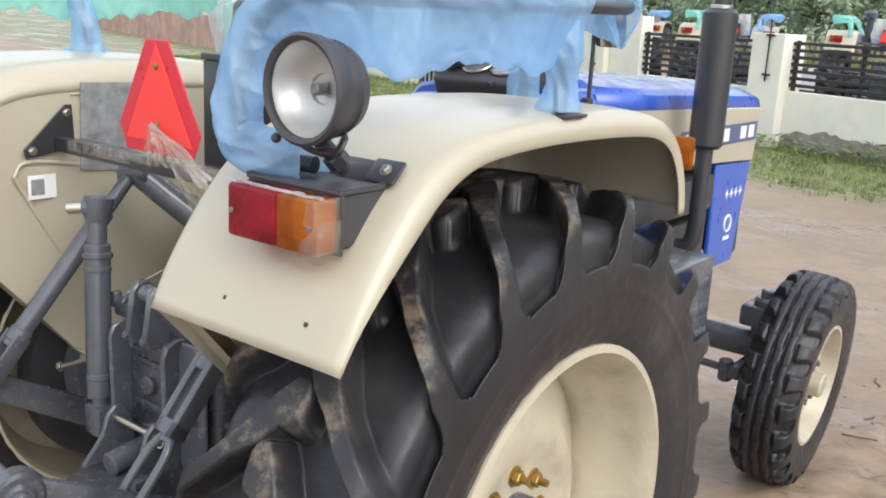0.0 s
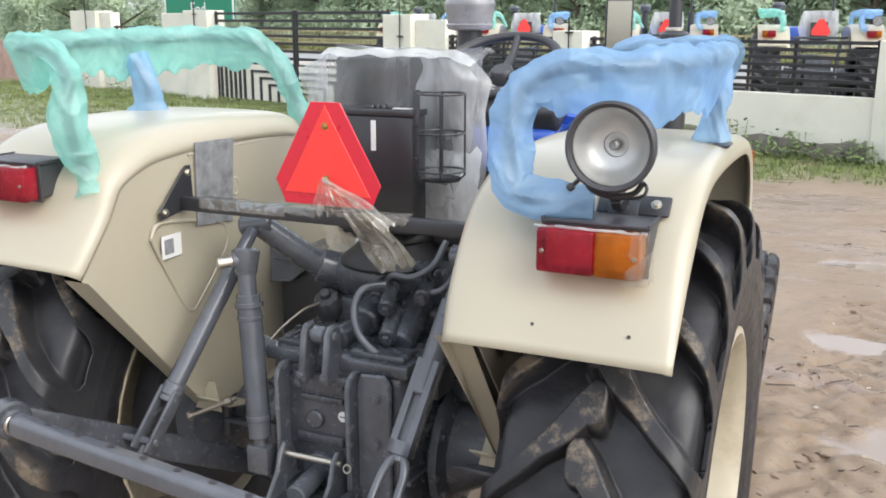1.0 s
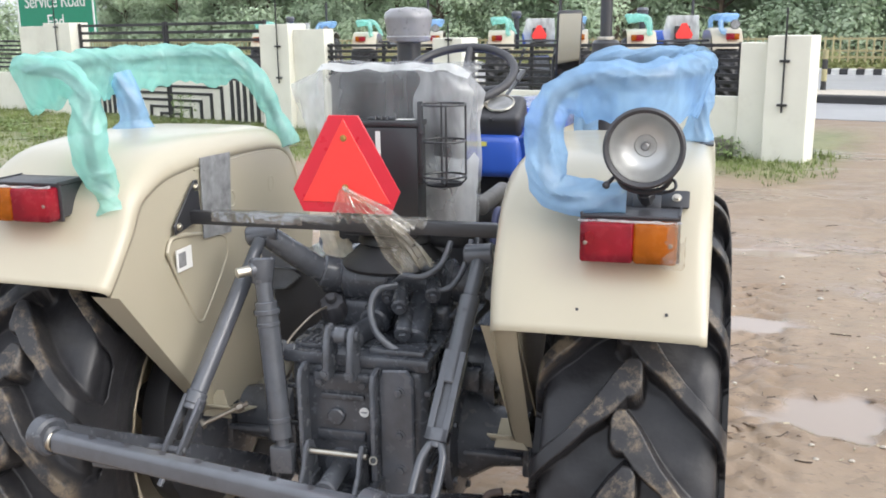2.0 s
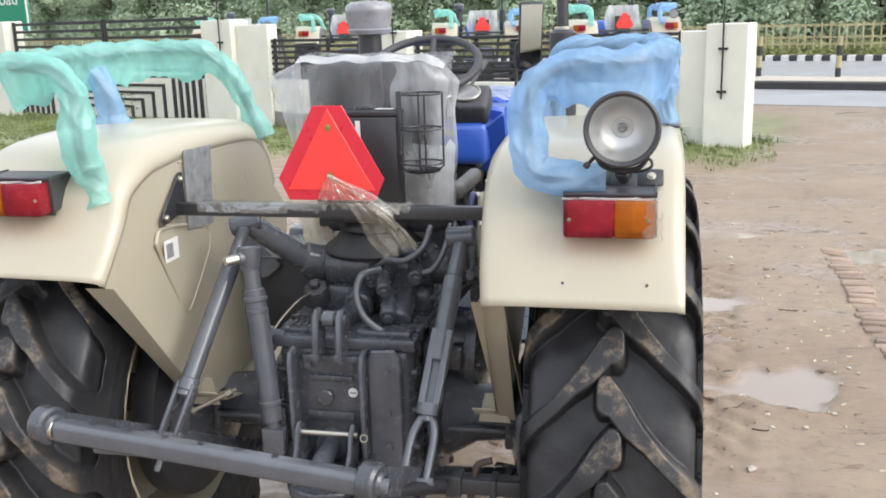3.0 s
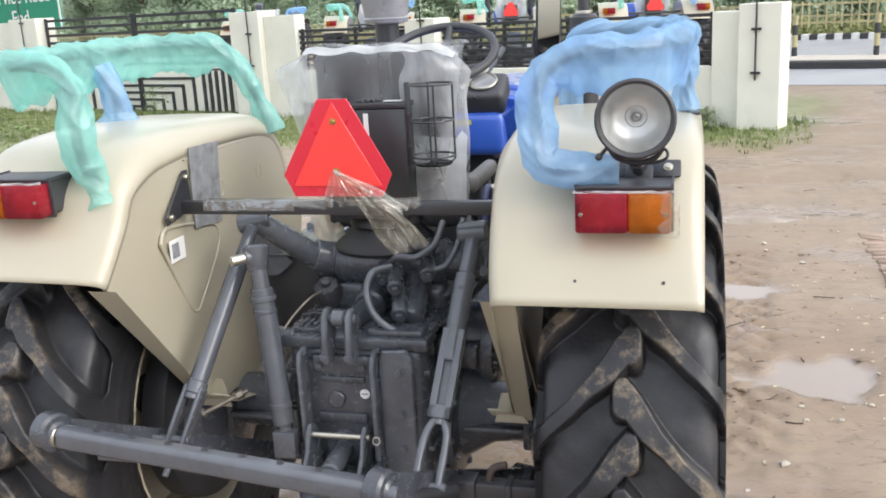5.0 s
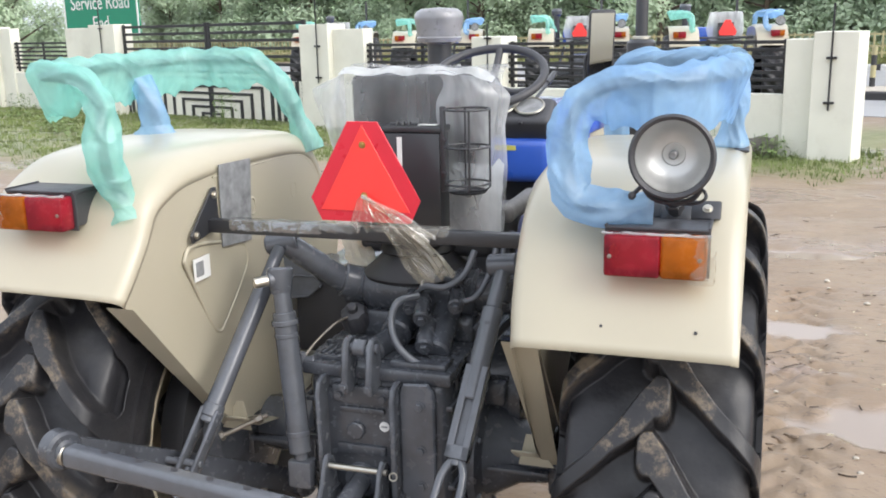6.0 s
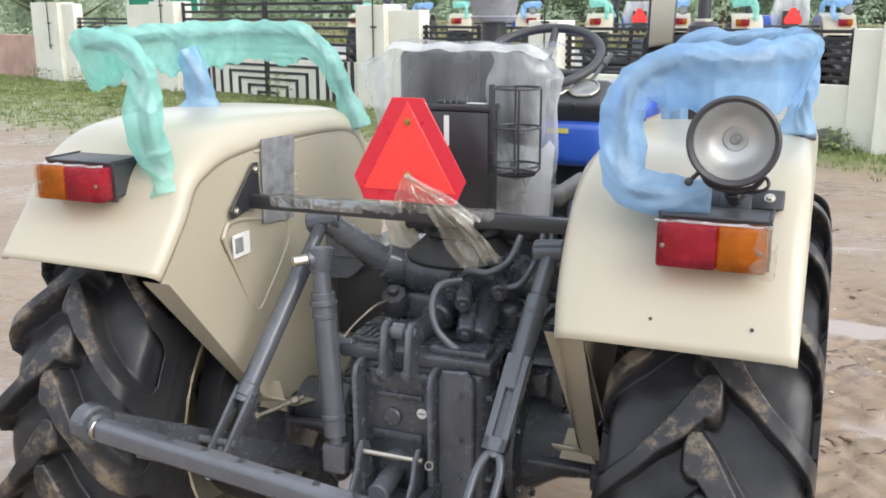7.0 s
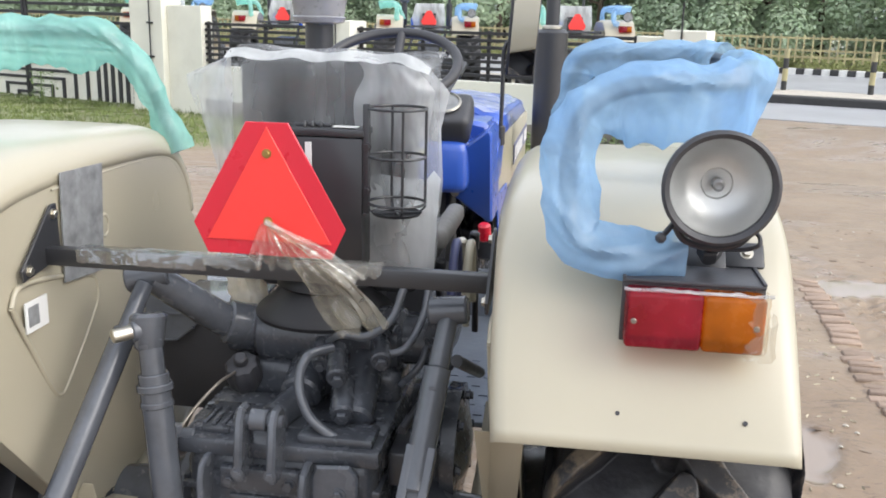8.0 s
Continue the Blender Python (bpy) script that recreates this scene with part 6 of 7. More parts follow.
    part("pre_cleaner", bm, material("smoky_bowl", (0.24, 0.24, 0.25), 0.3, vary=0.2, scale=12, coat=0.4), T, "grey smoky plastic air cleaner bowl")
    bm = mesh()
    rod(bm, (-0.41, 1.58, 1.10), (-0.41, 1.58, 1.665), 0.05, seg=24, chamfer=0.004)
    rod(bm, (-0.41, 1.58, 1.05), (-0.41, 1.58, 1.40), 0.085, seg=24, chamfer=0.012)
    part("air_intake", bm, BLACK, T)
    # mirror on a stalk
    mir = new("mirror")
    mir.parent = T
    tagged(mir, "rectangular rear-view mirror on a black stalk")
    bm = mesh()
    box(bm, (-0.042, -0.008, -0.12), (0.042, 0.016, 0.12), 0.012, pose(0.357, 0.93, 1.655, 17, 0, 15), 3)
    part("mirror_back", bm, BLACK_PLASTIC, mir)
    bm = mesh()
    box(bm, (-0.036, -0.0105, -0.113), (0.036, -0.0078, 0.113), 0.0, pose(0.357, 0.93, 1.655, 17, 0, 15))
    part("mirror_glass", bm, MIRROR, mir)
    bm = mesh()
    pipe(bm, [(0.302, 0.95, 1.36), (0.303, 0.95, 1.50), (0.305, 0.95, 1.62), (0.345, 0.945, 1.65)], 0.006, 10, 6)
    rod(bm, (0.30, 0.95, 1.345), (0.30, 0.95, 1.40), 0.015, seg=14, chamfer=0.003)
    part("mirror_stalk", bm, BLACK, mir)


def labels_on_panel(T):
    x = -XI + 0.0015
    bm = mesh()
    plate(bm, [(-0.177, 1.412), (-0.024, 1.408), (-0.044, 1.195), (-0.186, 1.207)], "x", x, x + 0.003, 0)
    part("instruction_label", bm, LABEL, T, "worn grey instruction plate with faint print")
    bm = mesh()
    box(bm, (x, -0.318, 1.150), (x + 0.003, -0.250, 1.205), 0)
    st = part("paper_sticker", bm, WHITE, T, "small white paper sticker with a dark patch")
    bm = mesh()
    box(bm, (x + 0.003, -0.311, 1.160), (x + 0.0038, -0.279, 1.196), 0)
    part("dark_patch", bm, LABEL, st)
    # cross bar with its triangular bracket
    for s in (-1, 1):
        bm = mesh()
        plate(bm, [(-0.205, 1.362), (-0.222, 1.362), (-0.325, 1.265), (-0.32, 1.245), (-0.20, 1.262)], "x", s * (XI - 0.003), s * (XI - 0.009), 0.001)
        br = part("bar_bracket", bm, BLACK, T)
        for y, z in ((-0.218, 1.345), (-0.305, 1.262)):
            bm = mesh()
            bolt(bm, (s * (XI - 0.009), y, z), (-s, 0, 0), 0.007, 0.007)
            part("bolt", bm, STEEL, br)
    bm = mesh()
    box(bm, (-0.398, -0.252, 1.258), (0.398, -0.226, 1.290), 0.003)
    part("cross_bar", bm, BLACK, T, "black square steel cross bar between the fenders")


def make_tractor():
    T = thing("tractor", (0, 0, 0), "new cream and blue farm tractor parked on wet earth", "tractor")
    for s in (1, -1):
        fender(T, s)
    rear_wheel(T, 0.697, 1)
    rear_wheel(T, -0.697, -1)
    tail_lamp(T, 1, 0.690)
    tail_lamp(T, -1, -0.650, 0.014, 0.019)
    right = hoop(T, 1)
    left = hoop(T, -1)
    work_lamp(T)
    bm = mesh()
    rows = []
    for j in range(9):
        f = j / 8
        row = []
        for i in range(9):
            u = i / 8
            x = 0.752 + 0.040 * min(1, u / 0.7)
            y = -0.575 + max(0, u - 0.7) / 0.3 * 0.04
            z = 1.345 - 0.055 * f - 0.035 * (1 - min(1, u / 0.7)) * (1 - f)
            k = Vector((i * 0.8, j * 0.8, 3.0))
            row.append(Vector((x + 0.004 * noise.noise(k), y - 0.008 * abs(noise.noise(k * 1.3)), z + 0.006 * noise.noise(k + Vector((9, 0, 0))))))
        rows.append(row)
    loft(bm, rows, cap=False, closed=False)
    part("lamp_film", bm, FILM_SCRAP, T, "torn scrap of clear plastic film on the tail lamp's corner")
    slow_triangle(T)
    labels_on_panel(T)
    hitch(T)
    seat_area(T)
    foot_wells(T)
    front_end(T)
    return T, left, right


tractor, RAIL_LEFT, RAIL_RIGHT = make_tractor()


# ---- loose plastic film round the rails and the cross bar ----
def sleeve(name, pts, mat, label, r, sag, seed):
    bm = mesh()
    film_sleeve(bm, pts, r, sag, seed)
    return tagged(part(name, bm, mat), label, "plastic film", "film on the rails")


sleeve("plastic_sleeve", RAIL_RIGHT[:11], FILM_BLUE, "crumpled blue plastic film wrapped round the black hand rail", lambda f: 0.036 - 0.006 * min(1.0, max(0.0, (f - 0.35) / 0.15)), 0.036, 1.0)
sleeve("plastic_sleeve", RAIL_RIGHT[11:], FILM_BLUE, "crumpled blue plastic film on the rail's front leg", 0.028, 0.02, 2.0)
sleeve("plastic_sleeve", [(0.797, -0.03, 1.463), (0.798, -0.03, 1.50), (0.80, -0.03, 1.56), (0.80, -0.03, 1.61)], FILM_BLUE, "loose pale blue plastic film round the rail post", lambda f: 0.036 - 0.012 * f, 0.0, 3.0)
sleeve("plastic_sleeve", [(-0.472, -0.442, 1.318)] + RAIL_LEFT, FILM_GREEN, "crumpled sea-green plastic film wrapped round the hand rail", lambda f: 0.037 - 0.005 * min(1.0, f * 3), 0.035, 4.0)
sleeve("plastic_sleeve", [(-0.735, 0.05, 1.461), (-0.735, 0.05, 1.475), (-0.737, 0.05, 1.50), (-0.745, 0.05, 1.55), (-0.765, 0.05, 1.61)], FILM_BLUE, "blue plastic film tied round the rail post", lambda f: 0.058 - 0.018 * min(1.0, f * 3) - 0.012 * f, 0.0, 5.0)


def torn_film():
    """Torn clear film hanging from the triangle's lower bolt: a long fold over the bar and a short wing beside it."""
    root = thing("torn_plastic_film", (0.023, -0.288, 1.368), "torn dusty clear plastic film hanging over the cross bar", "plastic film")
    for nm, reach, wide, lean, seed, mat in (
            ("long_fold", (0.160, 0.045, -0.192), [0.004, 0.026, 0.058, 0.072, 0.098, 0.092], (0.92, 0.30), 2.0, FILM_TAN),
            ("short_wing", (0.006, 0.012, -0.080), [0.003, 0.022, 0.040, 0.056, 0.072, 0.084], (1.0, -0.12), 9.0, FILM_SCRAP),
            ("side_wing", (0.150, 0.020, -0.098), [0.004, 0.010, 0.020, 0.030, 0.040, 0.036], (0.75, 0.66), 5.0, FILM_SCRAP)):
        bm = mesh()
        rows = []
        for j in range(25):
            f = j / 24
            c = Vector((reach[0] * f ** 0.9, reach[1] * f, reach[2] * (0.92 * f + 0.08 * f * f)))
            w = float(np.interp(f, [0, 0.12, 0.35, 0.55, 0.8, 1], wide))
            row = []
            for i in range(21):
                u = i / 20 - 0.5
                pleat = 0.003 * math.sin(i * 1.1 + 5.0 * f + 3 * noise.noise(Vector((i * 0.3, 1, seed)))) + 0.011 * noise.noise(Vector((i * 0.35, f * 3.0, seed)))
                rag = 0.022 * noise.noise(Vector((i * 0.5, 4.0, seed))) * max(0.0, f - 0.72) * 3.5
                row.append(c + Vector((w * u * lean[0] - rag * 0.4, pleat * (0.4 + f), w * u * lean[1] + 0.5 * pleat + rag)))
            rows.append(row)
        loft(bm, rows, cap=False, closed=False)
        part(nm, bm, mat, root)


torn_film()


def bar_rags():
    """Creased rags of clear film that still cling to the cross bar."""
    for x0, x1, seed in ((-0.10, 0.005, 3.0), (0.085, 0.215, 8.0)):
        bm = mesh()
        rows = []
        n = 22
        for j in range(n + 1):
            f = j / n
            x = x0 + (x1 - x0) * f
            drop = (0.006 + 0.024 * abs(noise.noise(Vector((f * 6, seed, 1))))) * math.sin(math.pi * (0.04 + 0.92 * f)) ** 0.5
            row = []
            for y, z in ((-0.222, 1.294), (-0.240, 1.2945), (-0.2565, 1.2925), (-0.2585, 1.284), (-0.2595, 1.284 - drop * 0.5), (-0.260, 1.284 - drop)):
                k = Vector((x * 26, z * 40, seed))
                row.append(Vector((x + 0.004 * noise.noise(k), y - 0.005 * abs(noise.noise(k * 1.4)), z + 0.004 * abs(noise.noise(k * 0.8)))))
            rows.append(row)
        loft(bm, rows, cap=False, closed=False)
        tagged(part("plastic_rag", bm, FILM_SCRAP), "creased rag of dusty clear film clinging to the cross bar", "plastic film")


bar_rags()


def bar_film():
    """Thin shiny film still stretched over the left half of the cross bar."""
    bm = mesh()
    rows = []
    for j in range(60):
        f = j / 59
        x = -0.335 + 0.24 * f
        rows.append([Vector((x, y - 0.003 * abs(noise.noise(Vector((x * 50, z * 60, 5)))), z + 0.004 * abs(noise.noise(Vector((x * 45, y * 40, 2)))))) for y, z in ((-0.222, 1.285), (-0.224, 1.293), (-0.240, 1.2935), (-0.2545, 1.2925), (-0.2565, 1.282), (-0.257, 1.268))])
    loft(bm, rows, cap=False, closed=False)
    return tagged(part("plastic_film", bm, FILM_THIN), "thin shiny clear plastic film stretched over the black cross bar", "plastic film")


bar_film()


# ---- ground ----
P0, U = Vector((1.8, 10.5)), Vector((-0.9453, 0.326)).normalized()
N = Vector((U.y, -U.x)) * -1
if N.y < 0:
    N = -N


def along(s, back=0.0, z=0.0):
    """A place by metres along the boundary wall, metres behind it and height."""
    p = P0 + U * s + N * back
    return Vector((p.x, p.y, z))


PUDDLES = [(1.43, 1.97, 0.32, 0.24, 0.5), (1.10, 3.35, 0.30, 0.16, 0.0), (0.0, -0.1, 0.2, 0.16, 0.2), (1.75, 0.35, 0.34, 0.26, 0.5), (2.55, 2.6, 0.35, 0.22, 0.4), (2.8, 1.0, 0.5, 0.25, 0.2), (-0.50, 0.42, 0.34, 0.42, 0.2), (0.02, 0.50, 0.30, 0.34, 0.3), (0.33, 0.62, 0.22, 0.30, 0.0), (1.25, 5.2, 0.35, 0.14, 0.1), (2.4, 4.6, 0.5, 0.2, 0.1)]


def puddle_at(x, y):
    best = 0.0
    for cx, cy, a, b, t in PUDDLES:
        dx, dy = x - cx, y - cy
        u, v = dx * math.cos(t) + dy * math.sin(t), -dx * math.sin(t) + dy * math.cos(t)
        q = math.hypot(u / a, v / b) + 0.6 * noise.noise(Vector((x * 2.6, y * 2.6, 0.7))) + 0.35 * noise.noise(Vector((x * 8, y * 8, 3.7))) + 0.15 * noise.noise(Vector((x * 22, y * 22, 1.7)))
        p = 1 - smoothstep(0.75, 1.0, q)
        if cy < 0.7 and abs(cx) < 0.6:
            # trampled, half-wet mud between the wheels
            p = (1 - smoothstep(0.6, 1.15, q)) * smoothstep(-0.42, 0.12, noise.noise(Vector((x * 9, y * 15, 2.2))) + 0.5 * noise.noise(Vector((x * 17, y * 17, 5.1)))) * 0.9
        best = max(best, p)
    return best


def grass_at(x, y):
    p = Vector((x, y)) - P0
    s, b = p.dot(U), p.dot(N)
    w = noise.noise(Vector((x * 0.5, y * 0.5, 4.0))) * 0.9
    edge = -2.1 - 0.8 * smoothstep(0, 2.5, s) - 2.9 * smoothstep(4, 8.5, s)
    g = smoothstep(edge - 0.4 + w, edge + 0.9 + w, b) * smoothstep(-0.9, -0.1, s)
    g *= 1 - smoothstep(1.5, 2.6, b) * (1 - smoothstep(24, 30, b))
    return g


def ground_height(x, y):
    p = Vector((x, y)) - P0
    h = 0.2 * smoothstep(0.2, 2.4, p.dot(N))
    near = 1 - smoothstep(6, 12, math.hypot(x, y))
    h += near * (0.014 * noise.noise(Vector((x * 1.3, y * 1.3, 0))) + 0.012 * noise.noise(Vector((x * 4, y * 3.2, 2))) + 0.006 * max(0.0, noise.noise(Vector((x * 7, y * 9, 6))) - 0.1) * (1 + 2 * noise.noise(Vector((x * 0.9, y * 0.9, 8)))))
    # ruts pressed by lugged tyres
    for rx, lean, y0, y1 in ((1.05, 0.10, 1.2, 4.2), (2.45, -0.06, -1, 8), (1.75, 0.35, 2.6, 6)):
        d = x - rx - lean * (y - 2) - 0.05 * math.sin(y * 1.3)
        if abs(d) < 0.19 and y0 < y < y1:
            bar = math.sin((y + abs(d) * 0.9 + (0.09 if d > 0 else 0)) * 2 * math.pi / 0.19)
            h -= (0.010 + 0.022 * smoothstep(0.1, 0.5, bar)) * smoothstep(0.19, 0.14, abs(d)) * near * (0.35 + 0.65 * smoothstep(-0.3, 0.3, noise.noise(Vector((x * 0.8, y * 0.8, 5)))))
    churn = max(0.0, 1 - math.hypot((x - 1.0) / 0.55, (y - 2.4) / 1.3)) + 0.6 * max(0.0, 1 - math.hypot((x - 2.0) / 0.9, (y - 0.6) / 0.8))
    if churn > 0:
        h += min(1.0, churn * 1.6) * (0.022 * (1 - 2.4 * abs(noise.noise(Vector((x * 3.5, y * 9, 12.0))))) + 0.012 * (1 - 2.4 * abs(noise.noise(Vector((x * 7, y * 17, 4.0))))))
    pd = puddle_at(x, y)
    return h * (1 - pd) - 0.012 * pd


def make_ground():
    def steps(lo, hi, d0, centre, grow):
        out, v, d = [centre], centre, d0
        while v < hi:
            v, d = v + d, d * (grow if abs(v - centre) > 3.2 else 1.0)
            out.append(v)
        v, d = centre, d0
        while v > lo:
            v, d = v - d, d * (grow if abs(v - centre) > 3.2 else 1.0)
            out.insert(0, v)
        return out
    xs, ys = steps(-900, 900, 0.027, 0.9, 1.075), steps(-900, 900, 0.027, 2.2, 1.075)
    verts = [(x, y, ground_height(x, y)) for y in ys for x in xs]
    k = len(xs)
    faces = [(j * k + i, j * k + i + 1, (j + 1) * k + i + 1, (j + 1) * k + i) for j in range(len(ys) - 1) for i in range(k - 1)]
    me = bpy.data.meshes.new("ground")
    me.from_pydata(verts, [], faces)
    me.materials.append(MUD)
    for nm, fn in (("grass", grass_at), ("puddle", puddle_at)):
        at = me.attributes.new(nm, "FLOAT", "POINT")
        at.data.foreach_set("value", [fn(v[0], v[1]) if abs(v[0]) < 60 and abs(v[1]) < 60 else (1.0 if nm == "grass" else 0.0) for v in verts])
    me.polygons.foreach_set("use_smooth", [True] * len(me.polygons))
    return tagged(new("ground", me), "wet brown earth with puddles, ruts and patches of grass", "ground", kind="structure")


make_ground()


def grass_tufts():
    rnd = random.Random(5)
    verts, faces = [], []
    n = 0
    while n < 17000:
        s, b = rnd.uniform(-1.0, 24), rnd.uniform(-7.5, 0.6)
        p = along(s, b)
        if rnd.random() > grass_at(p.x, p.y) * (1.0 if b > -3 else 0.6):
            n += 0.2
            continue
        n += 1
        z = ground_height(p.x, p.y)
        tall = rnd.uniform(0.03, 0.075) * (2.0 if b > -0.35 and rnd.random() < 0.35 else 1)
        for _ in range(4):
            t = rnd.uniform(0, 6.28)
            w = rnd.uniform(0.005, 0.012)
            lean = rnd.uniform(0.2, 0.8) * tall
            q = p + Vector((rnd.uniform(-0.05, 0.05), rnd.uniform(-0.05, 0.05), 0))
            i = len(verts)
            c, s2 = math.cos(t), math.sin(t)
            verts += [(q.x - s2 * w, q.y + c * w, z - 0.01), (q.x + s2 * w, q.y - c * w, z - 0.01), (q.x + c * lean, q.y + s2 * lean, z + tall)]
            faces.append((i, i + 1, i + 2))
    me = bpy.data.meshes.new("grass")
    me.from_pydata(verts, [], faces)
    me.materials.append(GRASS)
    return tagged(new("grass", me), "short green grass and weeds along the wall", "grass", kind="stuff")


grass_tufts()


def weeds():
    """Leafy weeds at the foot of the wall and before the gate."""
    rnd = random.Random(9)
    for s, b, hgt, sp in ((2.4, -0.35, 0.45, 0.5), (1.6, -0.3, 0.35, 0.4), (3.4, -0.3, 0.3, 0.5), (0.7, -0.25, 0.3, 0.3), (11.1, -0.5, 0.55, 0.35), (18.5, -0.4, 0.4, 0.6), (20.5, -0.5, 0.35, 0.8), (16.5, -1.6, 0.22, 0.7), (10.8, -3.4, 0.2, 0.8), (12.3, -3.0, 0.25, 0.7), (13.4, -2.6, 0.2, 0.6), (1.1, -0.4, 0.22, 0.5), (2.0, -0.45, 0.2, 0.5), (2.9, -0.4, 0.24, 0.5), (4.1, -0.4, 0.2, 0.6), (5.0, -0.45, 0.22, 0.6)):
        w = thing("weed", along(s, b), "leafy green weed growing at the foot of the wall", "weed", "weeds at the wall")
        o = along(s, b)
        bm = mesh()
        for _ in range(90):
            p = -o + along(s + rnd.gauss(0, sp * 0.5), b + rnd.gauss(0, 0.12), rnd.uniform(0.02, hgt))
            t, u = rnd.uniform(0, 6.28), rnd.uniform(-0.6, 0.6)
            a = Vector((math.cos(t), math.sin(t), u)) * rnd.uniform(0.03, 0.06)
            c = Vector((-math.sin(t), math.cos(t), rnd.uniform(-0.4, 0.4))) * rnd.uniform(0.015, 0.03)
            bm.faces.new([bm.verts.new(p + v) for v in (-a, c, a, -c)])
        tagged(part("leaves", bm, WEED, w, smooth=False), kind="stuff")
        for _ in range(7):
            p = -o + along(s + rnd.gauss(0, sp * 0.4), b, 0)
            bm = mesh()
            pipe(bm, [p, p + Vector((rnd.uniform(-0.05, 0.05), rnd.uniform(-0.05, 0.05), hgt))], 0.004, 5, 1, False)
            part("stem", bm, WEED, w)


weeds()


def stones():
    rnd = random.Random(3)
    places = [(1.04, 0.70, 0.024), (1.18, 1.10, 0.018), (1.35, 4.4, 0.02), (1.55, 3.9, 0.02), (1.0, 2.3, 0.012), (1.3, 1.5, 0.012), (2.3, 1.6, 0.02), (1.1, -0.2, 0.015)]
    places += [(rnd.uniform(0.95, 3.6), rnd.uniform(-0.6, 7), rnd.uniform(0.006, 0.014)) for _ in range(60)]
    places += [(rnd.uniform(-0.45, 0.45), rnd.uniform(-0.4, 0.9), rnd.uniform(0.006, 0.012)) for _ in range(14)]
    for x, y, r in places:
        bm = mesh()
        bmesh.ops.create_icosphere(bm, subdivisions=2, radius=r)
        for v in bm.verts:
            v.co *= 1 + 0.35 * noise.noise(v.co * (1.2 / r) + Vector((x, y, 0)))
            v.co.z *= 0.6
        ob = tagged(part("stone", bm, STONE), "small pale stone lying on the wet earth", "stone", "scattered stones")
        ob.location = (x, y, ground_height(x, y) + r * 0.25)


stones()


def clods():
    """Small dark lumps of mud, twigs and pale litter strewn over the wet earth."""
    rnd = random.Random(14)
    for name, mat, count, label in (("mud_clods", CLOD, 1000, "small dark lumps of wet mud on the ground"), ("twigs", TWIG, 110, "dark wet twigs and straw on the ground"), ("litter", LITTER, 120, "small pale scraps of straw and leaf on the ground")):
        verts, faces = [], []
        for _ in range(count):
            if name == "litter":
                x, y = rnd.gauss(1.72, 0.25), rnd.uniform(0.9, 4.3)
            else:
                x, y = rnd.uniform(0.93, 3.6), rnd.uniform(-0.8, 6.5)
                pick = rnd.random()
                if pick < 0.22:
                    x, y = rnd.uniform(-0.5, 0.6), rnd.uniform(-0.6, 1.4)
                elif pick < 0.5:
                    x, y = rnd.gauss(1.0, 0.3), rnd.gauss(2.5, 0.7)
                if noise.noise(Vector((x * 1.1, y * 1.6, 3.0))) < rnd.uniform(-0.3, 0.25):
                    continue
            if puddle_at(x, y) > 0.3:
                continue
            z, t = ground_height(x, y), rnd.uniform(0, 6.28)
            c, s = math.cos(t), math.sin(t)
            i = len(verts)
            if name == "mud_clods":
                r = rnd.uniform(0.004, 0.011) * (2.2 if rnd.random() < 0.12 else 1)
                e, h = rnd.uniform(1.2, 3.2), r * rnd.uniform(0.25, 0.5)
                t = rnd.gauss(0, 0.5)
                c, s = math.cos(t), math.sin(t)
                ring = [(rnd.uniform(0.7, 1.2) * r * math.cos(k) * e, rnd.uniform(0.7, 1.2) * r * math.sin(k)) for k in (0, 1.05, 2.09, 3.14, 4.19, 5.24)]
                verts += [(x + c * u - s * v, y + s * u + c * v, z - 0.004) for u, v in ring]
                verts += [(x + 0.6 * (c * u - s * v), y + 0.6 * (s * u + c * v), z + h * rnd.uniform(0.7, 1.2)) for u, v in ring]
                faces += [(i + k, i + (k + 1) % 6, i + 6 + (k + 1) % 6, i + 6 + k) for k in range(6)] + [tuple(range(i + 6, i + 12))]
            else:
                ln, w = (rnd.uniform(0.02, 0.07), 0.0022) if name == "twigs" else (rnd.uniform(0.006, 0.018), rnd.uniform(0.003, 0.006))
                bend = rnd.uniform(-0.3, 0.3) * ln
                for u, v in ((-ln, 0), (0, bend), (ln, 0)):
                    verts += [(x + c * u - s * (v + q), y + s * u + c * (v + q), z + 0.004 + a) for q, a in ((-w, -0.003), (0, 0.003), (w, -0.003))]
                faces += [(i + k, i + k + 3, i + k + 4, i + k + 1) for k in (0, 1, 3, 4)]
        me = bpy.data.meshes.new(name)
        me.from_pydata(verts, [], faces)
        me.materials.append(mat)
        tagged(new(name, me), label, name.replace("_", " "), kind="stuff")


CLOD = material("dark_wet_mud", (0.165, 0.118, 0.082), 0.5, vary=0.4, scale=5, bump=0.3)
TWIG = material("dark_wet_twig", (0.06, 0.042, 0.03), 0.6, vary=0.4, scale=5)
LITTER = material("pale_straw", (0.42, 0.37, 0.27), 0.7, vary=0.4, scale=8)
clods()


# ---- boundary wall ----
PLASTER = material("bare_grey_plaster", (0.235, 0.215, 0.19), 0.9, vary=0.3, scale=5, bump=0.5, bump_scale=20, dirt=(0.16, 0.14, 0.11), dirt_scale=4, dirt_amount=0.6)


def wall_block(bm, s0, s1, z0, z1, front, back, bevel=0.012):
    m = Matrix(((U.x, N.x, 0, P0.x), (U.y, N.y, 0, P0.y), (0, 0, 1, 0), (0, 0, 0, 1)))
    box(bm, (s0, front, z0), (s1, back, z1), bevel, m)


